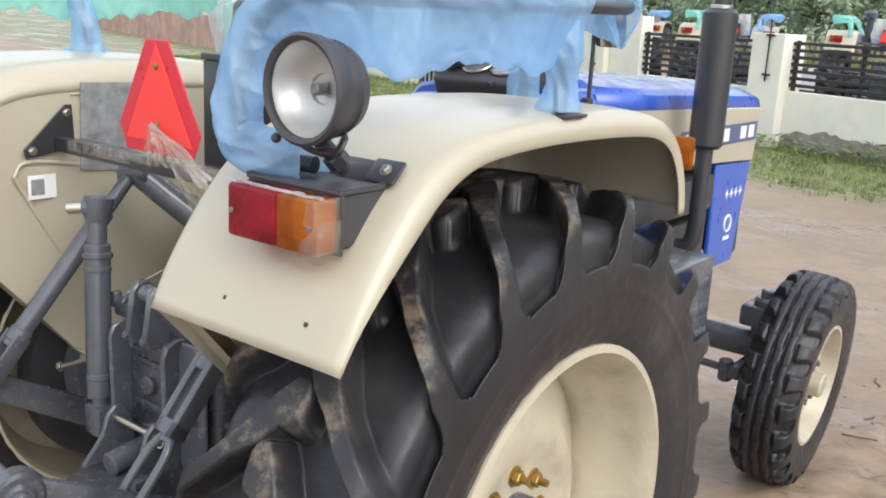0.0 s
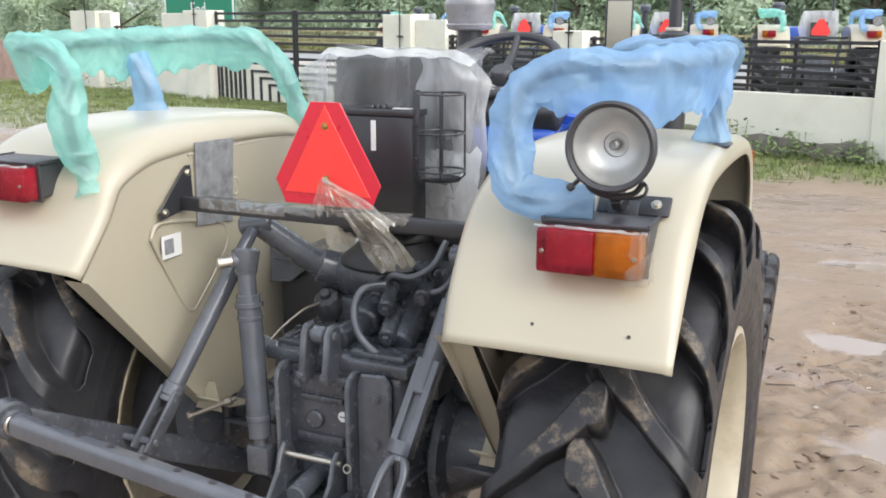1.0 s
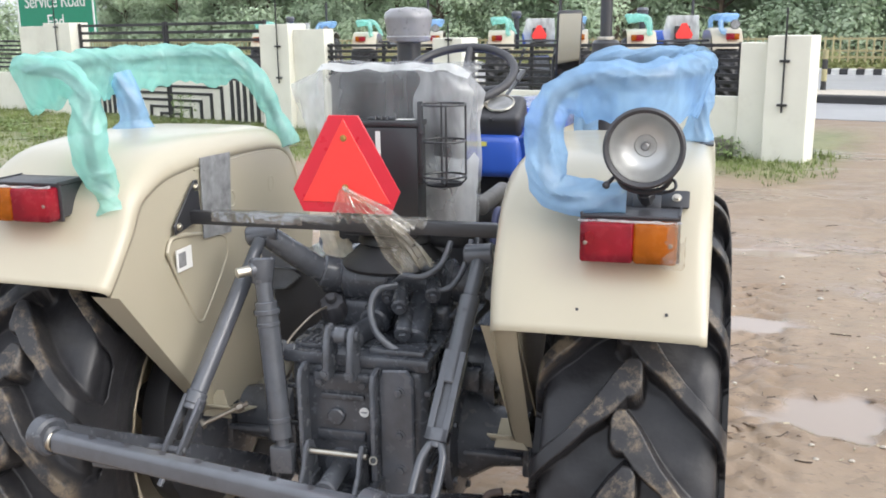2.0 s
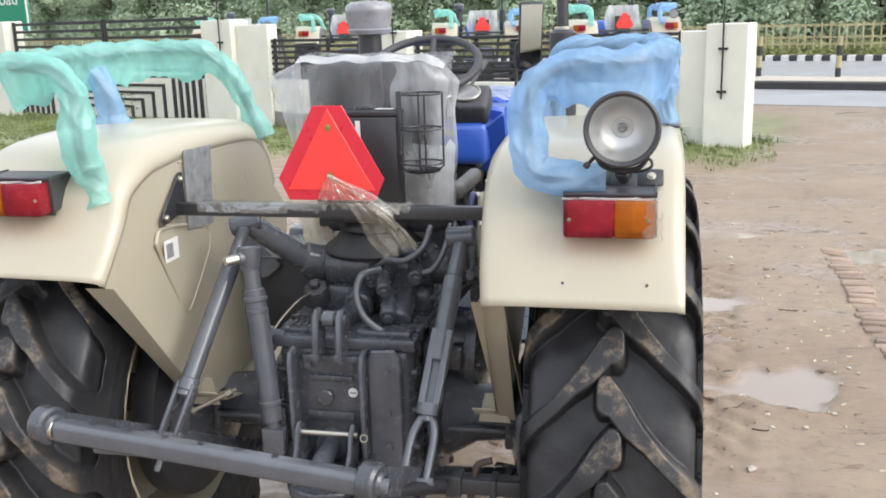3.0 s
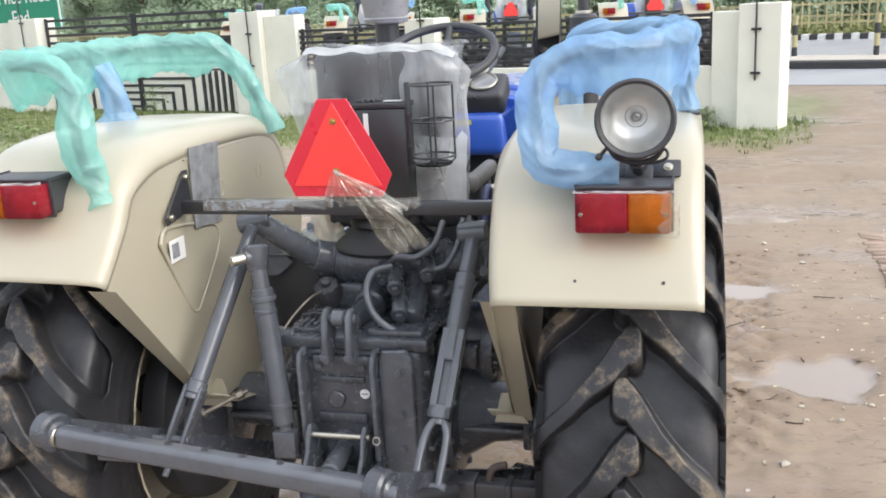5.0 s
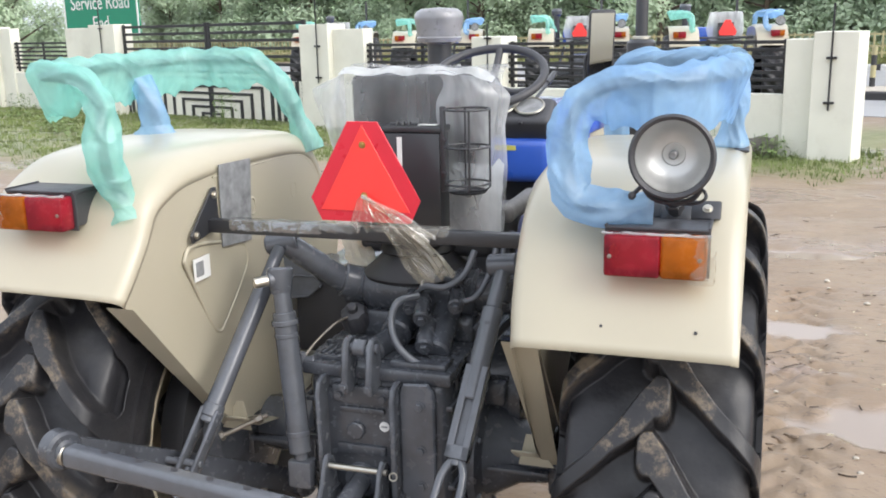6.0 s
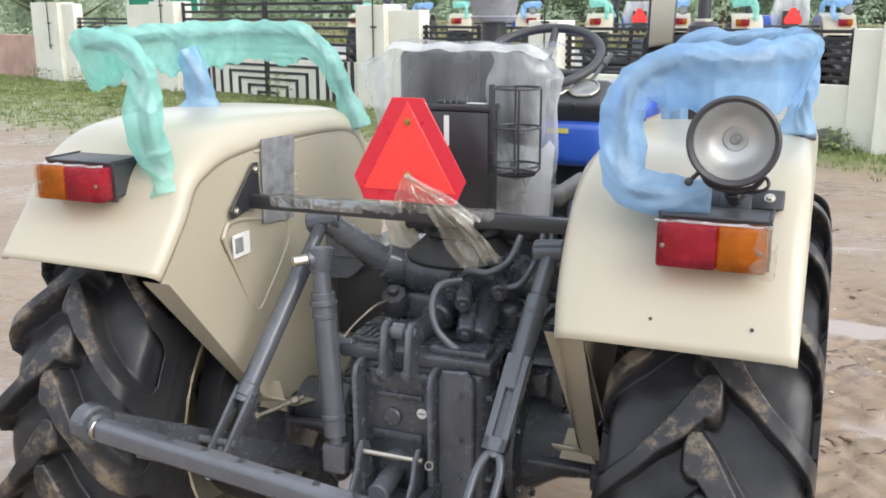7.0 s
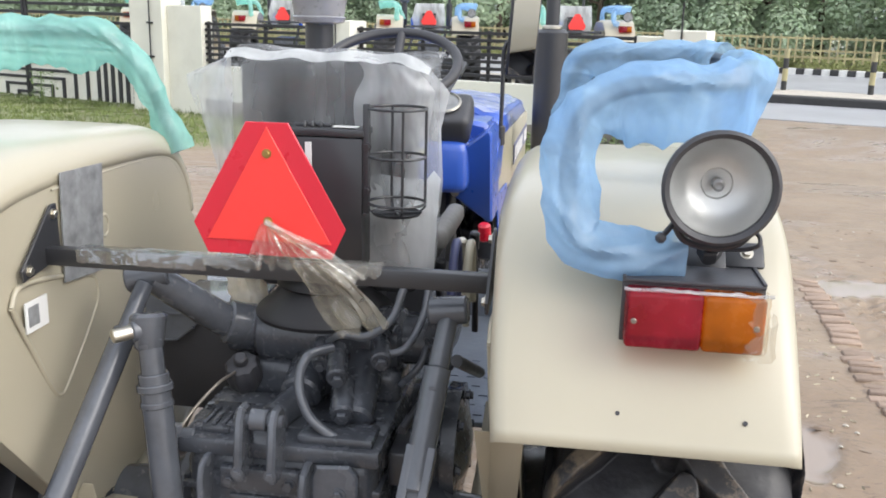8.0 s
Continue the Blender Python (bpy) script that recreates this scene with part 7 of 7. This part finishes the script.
def boundary():
    wall = thing("wall_boundary", (0, 0, 0), "low cream plastered boundary wall with square posts", "wall", kind="structure")
    bm = mesh()
    wall_block(bm, 0.66, 7.75, -0.05, 0.79, -0.06, 0.10)
    wall_block(bm, 16.8, 19.2, -0.05, 0.85, -0.06, 0.10)
    part("wall_panel", bm, WALL, wall, smooth=False)
    for s0, s1, z in ((-0.24, 0.29, 1.565), (4.87, 5.42, 1.56), (8.48, 9.18, 1.81), (14.75, 15.68, 1.92), (19.75, 21.1, 1.94)):
        bm = mesh()
        wall_block(bm, s0, s1, -0.05, z, -0.22, 0.24)
        part("post", bm, WALL, wall, smooth=False)
    for s0, s1, z in ((0.292, 0.66, 1.48), (7.76, 8.478, 1.72), (15.682, 16.8, 1.86), (19.2, 19.748, 1.9)):
        bm = mesh()
        wall_block(bm, s0, s1, -0.05, z, -0.10, 0.16)
        part("pier", bm, WALL, wall, smooth=False)
    # bare grey plaster where the paint has gone along the foot
    for s0, s1 in ((0.7, 4.86), (5.43, 7.74)):
        bm = mesh()
        top, bot = [], []
        n = int((s1 - s0) / 0.08)
        for i in range(n + 1):
            s = s0 + (s1 - s0) * i / n
            h = 0.24 + 0.13 * noise.noise(Vector((s * 1.1, 3, 0))) + 0.07 * noise.noise(Vector((s * 4, 1, 0))) + 0.04 * noise.noise(Vector((s * 11, 2, 0)))
            top.append(bm.verts.new(along(s, -0.0645, max(0.05, h))))
            bot.append(bm.verts.new(along(s, -0.0645, -0.04)))
        for i in range(n):
            bm.faces.new((bot[i], bot[i + 1], top[i + 1], top[i]))
        part("bare_plaster", bm, PLASTER, wall, "stained grey bare plaster", smooth=False)
    pink = thing("wall_side", (0, 0, 0), "old faded pink plastered wall", "wall", kind="structure")
    bm = mesh()
    wall_block(bm, 21.1, 48, -0.1, 1.12, -0.1, 0.14)
    part("wall_panel", bm, PINK, pink, smooth=False)
    # railings on the low walls
    for s0, s1, z0, posts in ((0.66, 4.87, 0.80, 5), (5.42, 7.76, 0.80, 3), (16.8, 19.2, 0.9, 3)):
        r = thing("railing", (0, 0, 0), "black steel bar railing on the low wall", "railing", "railings on the wall")
        for i in range(7):
            z = z0 + 0.05 + 0.095 * i
            bm = mesh()
            wall_block(bm, s0, s1, z, z + 0.045, -0.02, 0.02, 0.004)
            part("bar", bm, RAIL, r, smooth=False)
        for i in range(posts):
            s = s0 + 0.04 + (s1 - s0 - 0.08) * i / (posts - 1)
            bm = mesh()
            wall_block(bm, s - 0.025, s + 0.025, z0 - 0.02, z0 + 0.68, 0.022, 0.06, 0.004)
            part("upright", bm, RAIL, r, smooth=False)
    # rods with stays on the posts
    for s, z0, z1 in ((0.06, 0.62, 1.9), (5.1, 0.9, 1.75), (8.72, 0.8, 2.4), (15.2, 1.2, 2.6), (20.2, 0.8, 2.6)):
        g = thing("steel_rod", (0, 0, 0), "thin rusty steel rod clamped to a wall post", "rod", "rods on the posts")
        bm = mesh()
        a, b = along(s, -0.25, z0), along(s, -0.25, z1)
        rod(bm, a, b, 0.012, seg=8)
        part("shaft", bm, RAIL, g)
        for z in (z0 + 0.08, z0 + 0.62):
            bm = mesh()
            wall_block(bm, s - 0.06, s + 0.06, z, z + 0.03, -0.262, -0.222, 0.004)
            part("clamp", bm, RAIL, g, smooth=False)
    # gate: bars above, patterned sheet below
    gate = thing("gate", (0, 0, 0), "double steel gate with black bars above a cream patterned sheet", "gate")
    mid = 11.95
    for s0, s1 in ((9.22, mid - 0.01), (mid + 0.01, 14.72)):
        leaf = new("gate_leaf")
        leaf.parent = gate
        bm = mesh()
        wall_block(bm, s0, s1, 0.06, 0.80, -0.01, 0.01, 0)
        part("sheet", bm, WALL, leaf, smooth=False)
        for i in range(7):
            z = 0.92 + 0.15 * i
            bm = mesh()
            wall_block(bm, s0, s1, z, z + 0.055, -0.02, 0.02, 0.004)
            part("bar", bm, RAIL, leaf, smooth=False)
        for a in (s0 + 0.03, s1 - 0.03):
            bm = mesh()
            wall_block(bm, a - 0.03, a + 0.03, 0.04, 1.9, -0.03, 0.012, 0.004)
            part("stile", bm, RAIL, leaf, smooth=False)
        # nested square pattern and uprights
        near = s1 if s0 < mid - 1 else s0
        sg = -1 if s0 < mid - 1 else 1
        for k in range(5):
            w, h = 0.25 + 0.30 * k, 0.10 + 0.135 * k
            bm = mesh()
            a, b = sorted((near, near + sg * w))
            wall_block(bm, a, b, h, h + 0.05, -0.034, -0.012, 0)
            wall_block(bm, *sorted((near + sg * w, near + sg * (w + 0.07))), 0.06, h + 0.05, -0.034, -0.012, 0)
            part("pattern_strip", bm, RAIL, leaf, smooth=False)
        for k in range(6):
            c = near + sg * (1.72 + 0.17 * k)
            bm = mesh()
            wall_block(bm, *sorted((c, c + sg * 0.075)), 0.06, 0.80, -0.034, -0.012, 0)
            part("pattern_strip", bm, RAIL, leaf, smooth=False)


boundary()


# ---- beyond the wall: road, railing, sign ----
def beyond():
    road = thing("road", (0, 0, 0), "wet grey asphalt road behind the wall", "road", kind="structure")
    bm = mesh()
    wall_block(bm, -80, 80, 0.19, 0.215, 3.5, 6.6, 0)
    part("carriageway", bm, ASPHALT, road, smooth=False)
    bm = mesh()
    wall_block(bm, -80, 80, 0.19, 0.216, 8.4, 17.2, 0)
    part("carriageway", bm, ASPHALT, road, smooth=False)
    med = thing("median", (0, 0, 0), "paved median strip with a dark kerb", "median", kind="structure")
    bm = mesh()
    wall_block(bm, -80, 80, 0.19, 0.36, 6.6, 8.4, 0.03)
    part("kerb", bm, KERB_B, med, smooth=False)
    bm = mesh()
    wall_block(bm, -80, 80, 0.355, 0.37, 6.8, 8.2, 0)
    part("paving", bm, STONE, med, smooth=False)
    kerb = thing("kerb", (0, 0, 0), "kerb of blocks painted black and white", "kerb", kind="structure")
    for i in range(170):
        bm = mesh()
        s = -20 + 0.23 * i
        wall_block(bm, s, s + 0.226, 0.15, 0.38, 17.2, 17.5, 0.02)
        part("kerb_block", bm, KERB_W if i % 2 else KERB_B, kerb, smooth=False)
    fence = thing("fence", (0, 0, 0), "faded yellow steel railing along the far road edge", "fence")
    for z in (0.62, 0.82, 1.18):
        bm = mesh()
        wall_block(bm, -60, 60, z, z + 0.06, 19.0, 19.05, 0)
        part("rail", bm, YELLOW, fence, smooth=False)
    rnd = random.Random(2)
    bm = mesh()
    for i in range(500):
        s = -60 + 0.24 * i + rnd.uniform(-0.02, 0.02)
        wall_block(bm, s, s + 0.05, 0.5, 1.28 + rnd.uniform(-0.04, 0.04), 18.97, 19.0, 0)
    tagged(part("picket", bm, YELLOW, fence, smooth=False), "faded yellow pickets", kind="stuff")
    for s in (1.5, -0.05, -1.65, -3.2, -4.8):
        b = thing("bollard", along(s, 8.0, 0.37), "short yellow and black banded bollard", "bollard", "bollards on the median")
        for z0, z1, mat in ((0, 0.18, KERB_B), (0.18, 0.42, YELLOW), (0.42, 0.62, KERB_B), (0.62, 0.8, YELLOW)):
            bm = mesh()
            rod(bm, (0, 0, z0), (0, 0, z1), 0.055, seg=12)
            part("band", bm, mat, b)
    # road sign
    sign = thing("road_sign", (0, 0, 0), "green road sign with white lettering behind the gate", "sign")
    bm = mesh()
    wall_block(bm, 18.35, 21.8, 1.68, 3.45, 3.0, 3.04, 0.005)
    board = part("board", bm, SIGN_GREEN, sign, smooth=False)
    bm = mesh()
    for a in ((18.35, 21.8, 1.68, 1.73), (18.35, 21.8, 3.4, 3.45), (18.35, 18.42, 1.68, 3.45), (21.73, 21.8, 1.68, 3.45)):
        wall_block(bm, a[0], a[1], a[2], a[3], 2.99, 3.0, 0)
    part("border", bm, WHITE, board, smooth=False)
    for s in (19.1, 21.0):
        bm = mesh()
        rod(bm, along(s, 3.08, 0.1), along(s, 3.08, 3.2), 0.05, seg=10)
        part("pole", bm, GREY, sign)
    ang = math.atan2(-U.y, -U.x)
    for text, z in (("Service Road", 2.38), ("End", 1.84)):
        cu = bpy.data.curves.new("lettering", "FONT")
        cu.body, cu.size, cu.align_x, cu.extrude = text, 0.52, "CENTER", 0.004
        ob = new("lettering", cu)
        ob.parent = board
        cu.materials.append(WHITE)
        p = along(20.05, 2.985, z)
        ob.matrix_local = Matrix.Translation(p) @ Matrix.Rotation(ang, 4, "Z") @ Matrix.Rotation(radians(90), 4, "X")


beyond()


# ---- parked tractors beyond the wall ----
def far_lugs(A, Wd):
    pitch = 2 * math.pi * 0.672 / 20
    d = (A + np.abs(Wd) * 0.9 + (Wd > 0) * pitch / 2) % pitch
    return (d > pitch * 0.42).astype(float)


FAR_TYRE = turned_tyre([(0.0, 0.672), (0.145, 0.663), (0.184, 0.61), (0.19, 0.517), (0.176, 0.41), (0.15, 0.364)], lambda w: np.interp(w, [0, 0.16, 0.25], [0.05, 0.05, 0.0]), far_lugs, 30, 240)


def far_tractor():
    T = thing("parked_tractor", (0, 0, 0), "parked cream and blue tractor with film-wrapped rails", "tractor", "tractors parked in a row")
    for s in (1, -1):
        path = smooth_path([(0, y, z) for y, z in FENDER_TOP], 2)
        bm = mesh()
        loft(bm, [[Vector((s * x, p.y, p.z - d)) for x, d in ((XO, 0.03), (XO, 0.0), (0.46, 0.0), (XI, 0.03), (XI, 0.3 if -0.4 < p.y < 0.4 else 0.05))] for p in path], cap=False, closed=False)
        solid(part("fender", bm, CREAM, T), 0.004)
        bm = mesh()
        bm.free()
        ty = new("tyre", FAR_TYRE)
        ty.parent, ty.location = T, (s * 0.697, 0, 0.66)
        bm = mesh()
        lathe(bm, [(s * 0.697 + s * a, r) for a, r in ((0.16, 0.38), (0.15, 0.35), (0.02, 0.32), (0.06, 0.15), (0.06, 0.0))], (0, 0, 0.66), "x", 32)
        part("rim", bm, RIM_CREAM, T)
        for nm, a, b, mat in (("red_lens", 0.60, 0.71, LENS_RED), ("amber_lens", 0.71, 0.78, LENS_AMBER)):
            bm = mesh()
            box(bm, (min(s * a, s * b), -0.56, 1.288), (max(s * a, s * b), -0.45, 1.375), 0.006)
            part(nm, bm, mat, T)
        bm = mesh()
        film_sleeve(bm, RAIL_RIGHT[1:] if s > 0 else RAIL_LEFT[1:], 0.035, 0.03, 11.0 + s, 4, 12)
        part("rail_film", bm, FILM_BLUE if s > 0 else FILM_GREEN, T)
        bm = mesh()
        lathe(bm, [(s * 0.685 - 0.1, 0.22), (s * 0.685 - 0.1, 0.32), (s * 0.685, 0.39), (s * 0.685 + 0.1, 0.32), (s * 0.685 + 0.1, 0.22)], (0, 1.965, 0.385), "x", 28)
        part("front_tyre", bm, RUBBER, T)
    bm = mesh()
    lathe(bm, [(0.06, 0.0), (0.04, 0.055), (0.0, 0.072), (-0.01, 0.07)], (0.712, -0.552, 1.505), "y", 24)
    part("work_lamp", bm, BLACK_PLASTIC, T)
    bm = mesh()
    lathe(bm, [(-0.012, 0.0), (-0.008, 0.064)], (0.712, -0.552, 1.505), "y", 24)
    part("lamp_glass", bm, LABEL, T)
    bm = mesh()
    plate(bm, [(0.023 - 0.036, 1.531), (0.059, 1.531), (0.155, 1.358), (0.131, 1.306), (-0.085, 1.306), (-0.109, 1.358)], "y", -0.27, -0.265, 0)
    part("warning_triangle", bm, ORANGE, T, "red slow-vehicle triangle plate")
    bm = mesh()
    box(bm, (-0.16, -0.26, 0.46), (0.21, 1.2, 1.0), 0.03)
    box(bm, (-0.40, -0.252, 1.255), (0.40, -0.226, 1.29), 0.003)
    rod(bm, (-0.6, 0, 0.665), (0.6, 0, 0.665), 0.1, seg=16)
    rod(bm, (-0.23, -0.33, 1.14), (-0.37, -0.45, 0.7), 0.024, seg=10)
    rod(bm, (0.3, -0.18, 1.2), (0.25, -0.4, 0.7), 0.024, seg=10)
    rod(bm, (-0.48, -0.71, 0.86), (0.2, -0.71, 0.8), 0.025, seg=10)
    rod(bm, (-0.7, 1.965, 0.42), (0.7, 1.965, 0.42), 0.06, seg=12)
    part("gearbox", bm, CAST, T)
    bm = mesh()
    box(bm, (-0.135, 0.045, 1.2), (0.225, 0.115, 1.62), 0.03)
    box(bm, (-0.085, -0.075, 1.235), (0.138, -0.005, 1.49), 0.005)
    part("seat", bm, SEAT, T)
    bm = mesh()
    loft(bm, [[Vector((x, y, 1.65)), Vector((x + e, y - 0.02, 1.4)), Vector((x, y, 1.2))] for x, y, e in ((-0.2, 0.02, -0.06), (-0.1, 0.035, 0), (0.24, 0.035, 0), (0.28, 0.06, 0.02))], cap=False, closed=False)
    part("seat_film", bm, FILM_WHITE, T)
    bm = mesh()
    box(bm, (-0.29, 0.9, 1.15), (0.29, 2.36, 1.42), 0.04)
    part("bonnet", bm, BLUE, T)
    bm = mesh()
    rod(bm, (0.413, 1.545, 1.2), (0.413, 1.545, 1.665), 0.055, seg=16)
    rod(bm, (0.413, 1.545, 1.66), (0.413, 1.545, 2.1), 0.023, seg=12)
    part("silencer", bm, BLACK, T)
    bm = mesh()
    rod(bm, (-0.41, 1.58, 1.1), (-0.41, 1.58, 1.67), 0.05, seg=16)
    part("air_intake", bm, BLACK, T)
    bm = mesh()
    lathe(bm, [(1.66, 0.05), (1.69, 0.09), (1.76, 0.102), (1.80, 0.075), (1.806, 0.0)], (-0.41, 1.58, 0), "z", 20)
    part("pre_cleaner", bm, GREY_LIGHT, T)
    return T


row = [(0.30, 12.95), (-2.15, 14.35), (-4.95, 15.2), (-7.6, 16.3)]
first = far_tractor()
head = 10
first.matrix_basis = pose(row[0][0], row[0][1], 0.2, 0, 0, head)
for i, (x, y) in enumerate(row[1:]):
    copy_thing(first, pose(x, y, 0.2, 0, 0, head + 2 * i))


# ---- trees ----
def tree_meshes(seed):
    rnd = random.Random(seed)
    bm = mesh()
    pipe(bm, [(0, 0, 0), (0.1, 0.05, 1.5), (0.0, 0.1, 3.2), (0.15, 0, 5)], lambda f: 0.16 - 0.11 * f, 8, 4)
    clumps = []
    for k in range(9):
        t = rnd.uniform(0, 6.28)
        h = rnd.uniform(1.4, 4.2)
        e = Vector((math.cos(t) * rnd.uniform(1.2, 2.6), math.sin(t) * rnd.uniform(1.2, 2.6), h + rnd.uniform(0.4, 1.6)))
        pipe(bm, [(0, 0, h), e * 0.5 + Vector((0, 0, h * 0.5)), e], lambda f: 0.06 - 0.045 * f, 6, 3)
        clumps += [(e, rnd.uniform(0.8, 1.3)), (e * 0.6 + Vector((0, 0, h * 0.5)), rnd.uniform(0.6, 1.0))]
    clumps.append((Vector((0.1, 0, 5.2)), 1.2))
    for k in range(9):
        t = rnd.uniform(0, 6.28)
        clumps.append((Vector((math.cos(t) * 1.8, math.sin(t) * 1.8, rnd.uniform(0.4, 2.2))), 1.0))
    trunk = part("trunk", bm, BARK)
    verts, faces = [], []
    for c, r in clumps:
        for _ in range(520):
            d = Vector((rnd.gauss(0, 1), rnd.gauss(0, 1), rnd.gauss(0, 0.8)))
            p = c + d.normalized() * r * rnd.uniform(0.35, 1.0) ** 0.6
            face = (d.normalized() + Vector((rnd.gauss(0, 0.5), rnd.gauss(0, 0.5), 0.8 + rnd.gauss(0, 0.4)))).normalized()
            a = face.cross(Vector((rnd.gauss(0, 1), rnd.gauss(0, 1), rnd.gauss(0, 1)))).normalized()
            b = face.cross(a) * rnd.uniform(0.04, 0.07)
            a = a * rnd.uniform(0.06, 0.12)
            i = len(verts)
            verts += [p - a, p + b, p + a, p - b]
            faces.append((i, i + 1, i + 2, i + 3))
    me = bpy.data.meshes.new("crown")
    me.from_pydata(verts, [], faces)
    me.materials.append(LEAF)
    crown = new("crown", me)
    T = thing("tree", (0, 0, 0), "green roadside tree paled by haze, with a loose uneven crown", "tree", "trees beyond the road")
    trunk.parent = T
    crown.parent = T
    return T


def trees():
    rnd = random.Random(21)
    base = [tree_meshes(k) for k in (1, 2, 3)]
    spots = []
    for i in range(37):
        spots.append((-30 + 2.2 * i + rnd.uniform(-0.6, 0.6), 24 + rnd.uniform(0, 3.5), rnd.uniform(0.85, 1.15)))
    for i in range(20):
        spots.append((-36 + 4.6 * i + rnd.uniform(-0.8, 0.8), 37 + rnd.uniform(0, 7), rnd.uniform(1.5, 2.1)))
    for i in range(6):
        spots.append((25.6 + 2.2 * i + rnd.uniform(-0.5, 0.5), 3 + rnd.uniform(0, 3), rnd.uniform(0.5, 0.7)))
    for k, (s, b, z) in enumerate(spots):
        src = base[k % 3]
        m = Matrix.Translation(along(s, b, 0.1)) @ Matrix.Rotation(rnd.uniform(0, 6.28), 4, "Z") @ Matrix.Scale(z, 4)
        if k < 3:
            src.matrix_basis = m
        else:
            c = copy_thing(src, Matrix.Identity(4))
            c.matrix_basis = m


trees()


def scrub():
    """Low yellow-green scrub between the far railing and the trees."""
    rnd = random.Random(31)
    verts, faces = [], []
    for _ in range(900):
        s, b, r = rnd.uniform(-24, 52), rnd.uniform(19.8, 23.5), rnd.uniform(0.25, 0.6)
        c = along(s, b, 0.1)
        for _ in range(60):
            d = Vector((rnd.gauss(0, 1), rnd.gauss(0, 1), abs(rnd.gauss(0, 1)))).normalized()
            p = c + Vector((d.x * r, d.y * r, d.z * r * 1.5)) * rnd.uniform(0.6, 1.0)
            face = (d + Vector((rnd.gauss(0, 0.5), rnd.gauss(0, 0.5), 0.5))).normalized()
            a = face.cross(Vector((rnd.gauss(0, 1), rnd.gauss(0, 1), rnd.gauss(0, 1)))).normalized()
            e = face.cross(a) * rnd.uniform(0.02, 0.045)
            a = a * rnd.uniform(0.06, 0.13)
            i = len(verts)
            verts += [p - a, p + e, p + a, p - e]
            faces.append((i, i + 1, i + 2, i + 3))
    me = bpy.data.meshes.new("scrub")
    me.from_pydata(verts, [], faces)
    me.materials.append(SCRUB)
    return tagged(new("scrub", me), "low yellow-green scrub behind the far railing", "scrub", kind="stuff")


scrub()


# ---- bricks set in the ground ----
def brick_edging():
    rnd = random.Random(4)
    e = thing("brick_edging", (0, 0, 0), "line of old bricks sunk on edge in wet earth", "bricks")
    bm = mesh()
    box(bm, (-0.08, -0.034, -0.05), (0.08, 0.034, 0.05), 0.008, None, 1)
    base = part("brick", bm, BRICK, e)
    me = base.data
    y = 1.2
    k = 0
    while y < 4.75:
        ob = base if k == 0 else new("brick", me)
        ob.parent = e
        x = 2.06 + 0.03 * math.sin(y * 1.7)
        ob.matrix_local = pose(x + rnd.uniform(-0.015, 0.015), y, ground_height(x, y) - 0.036 + rnd.uniform(-0.008, 0.008), rnd.uniform(-5, 5), rnd.uniform(-4, 4), rnd.uniform(-5, 5))
        y += rnd.uniform(0.082, 0.10)
        k += 1


brick_edging()
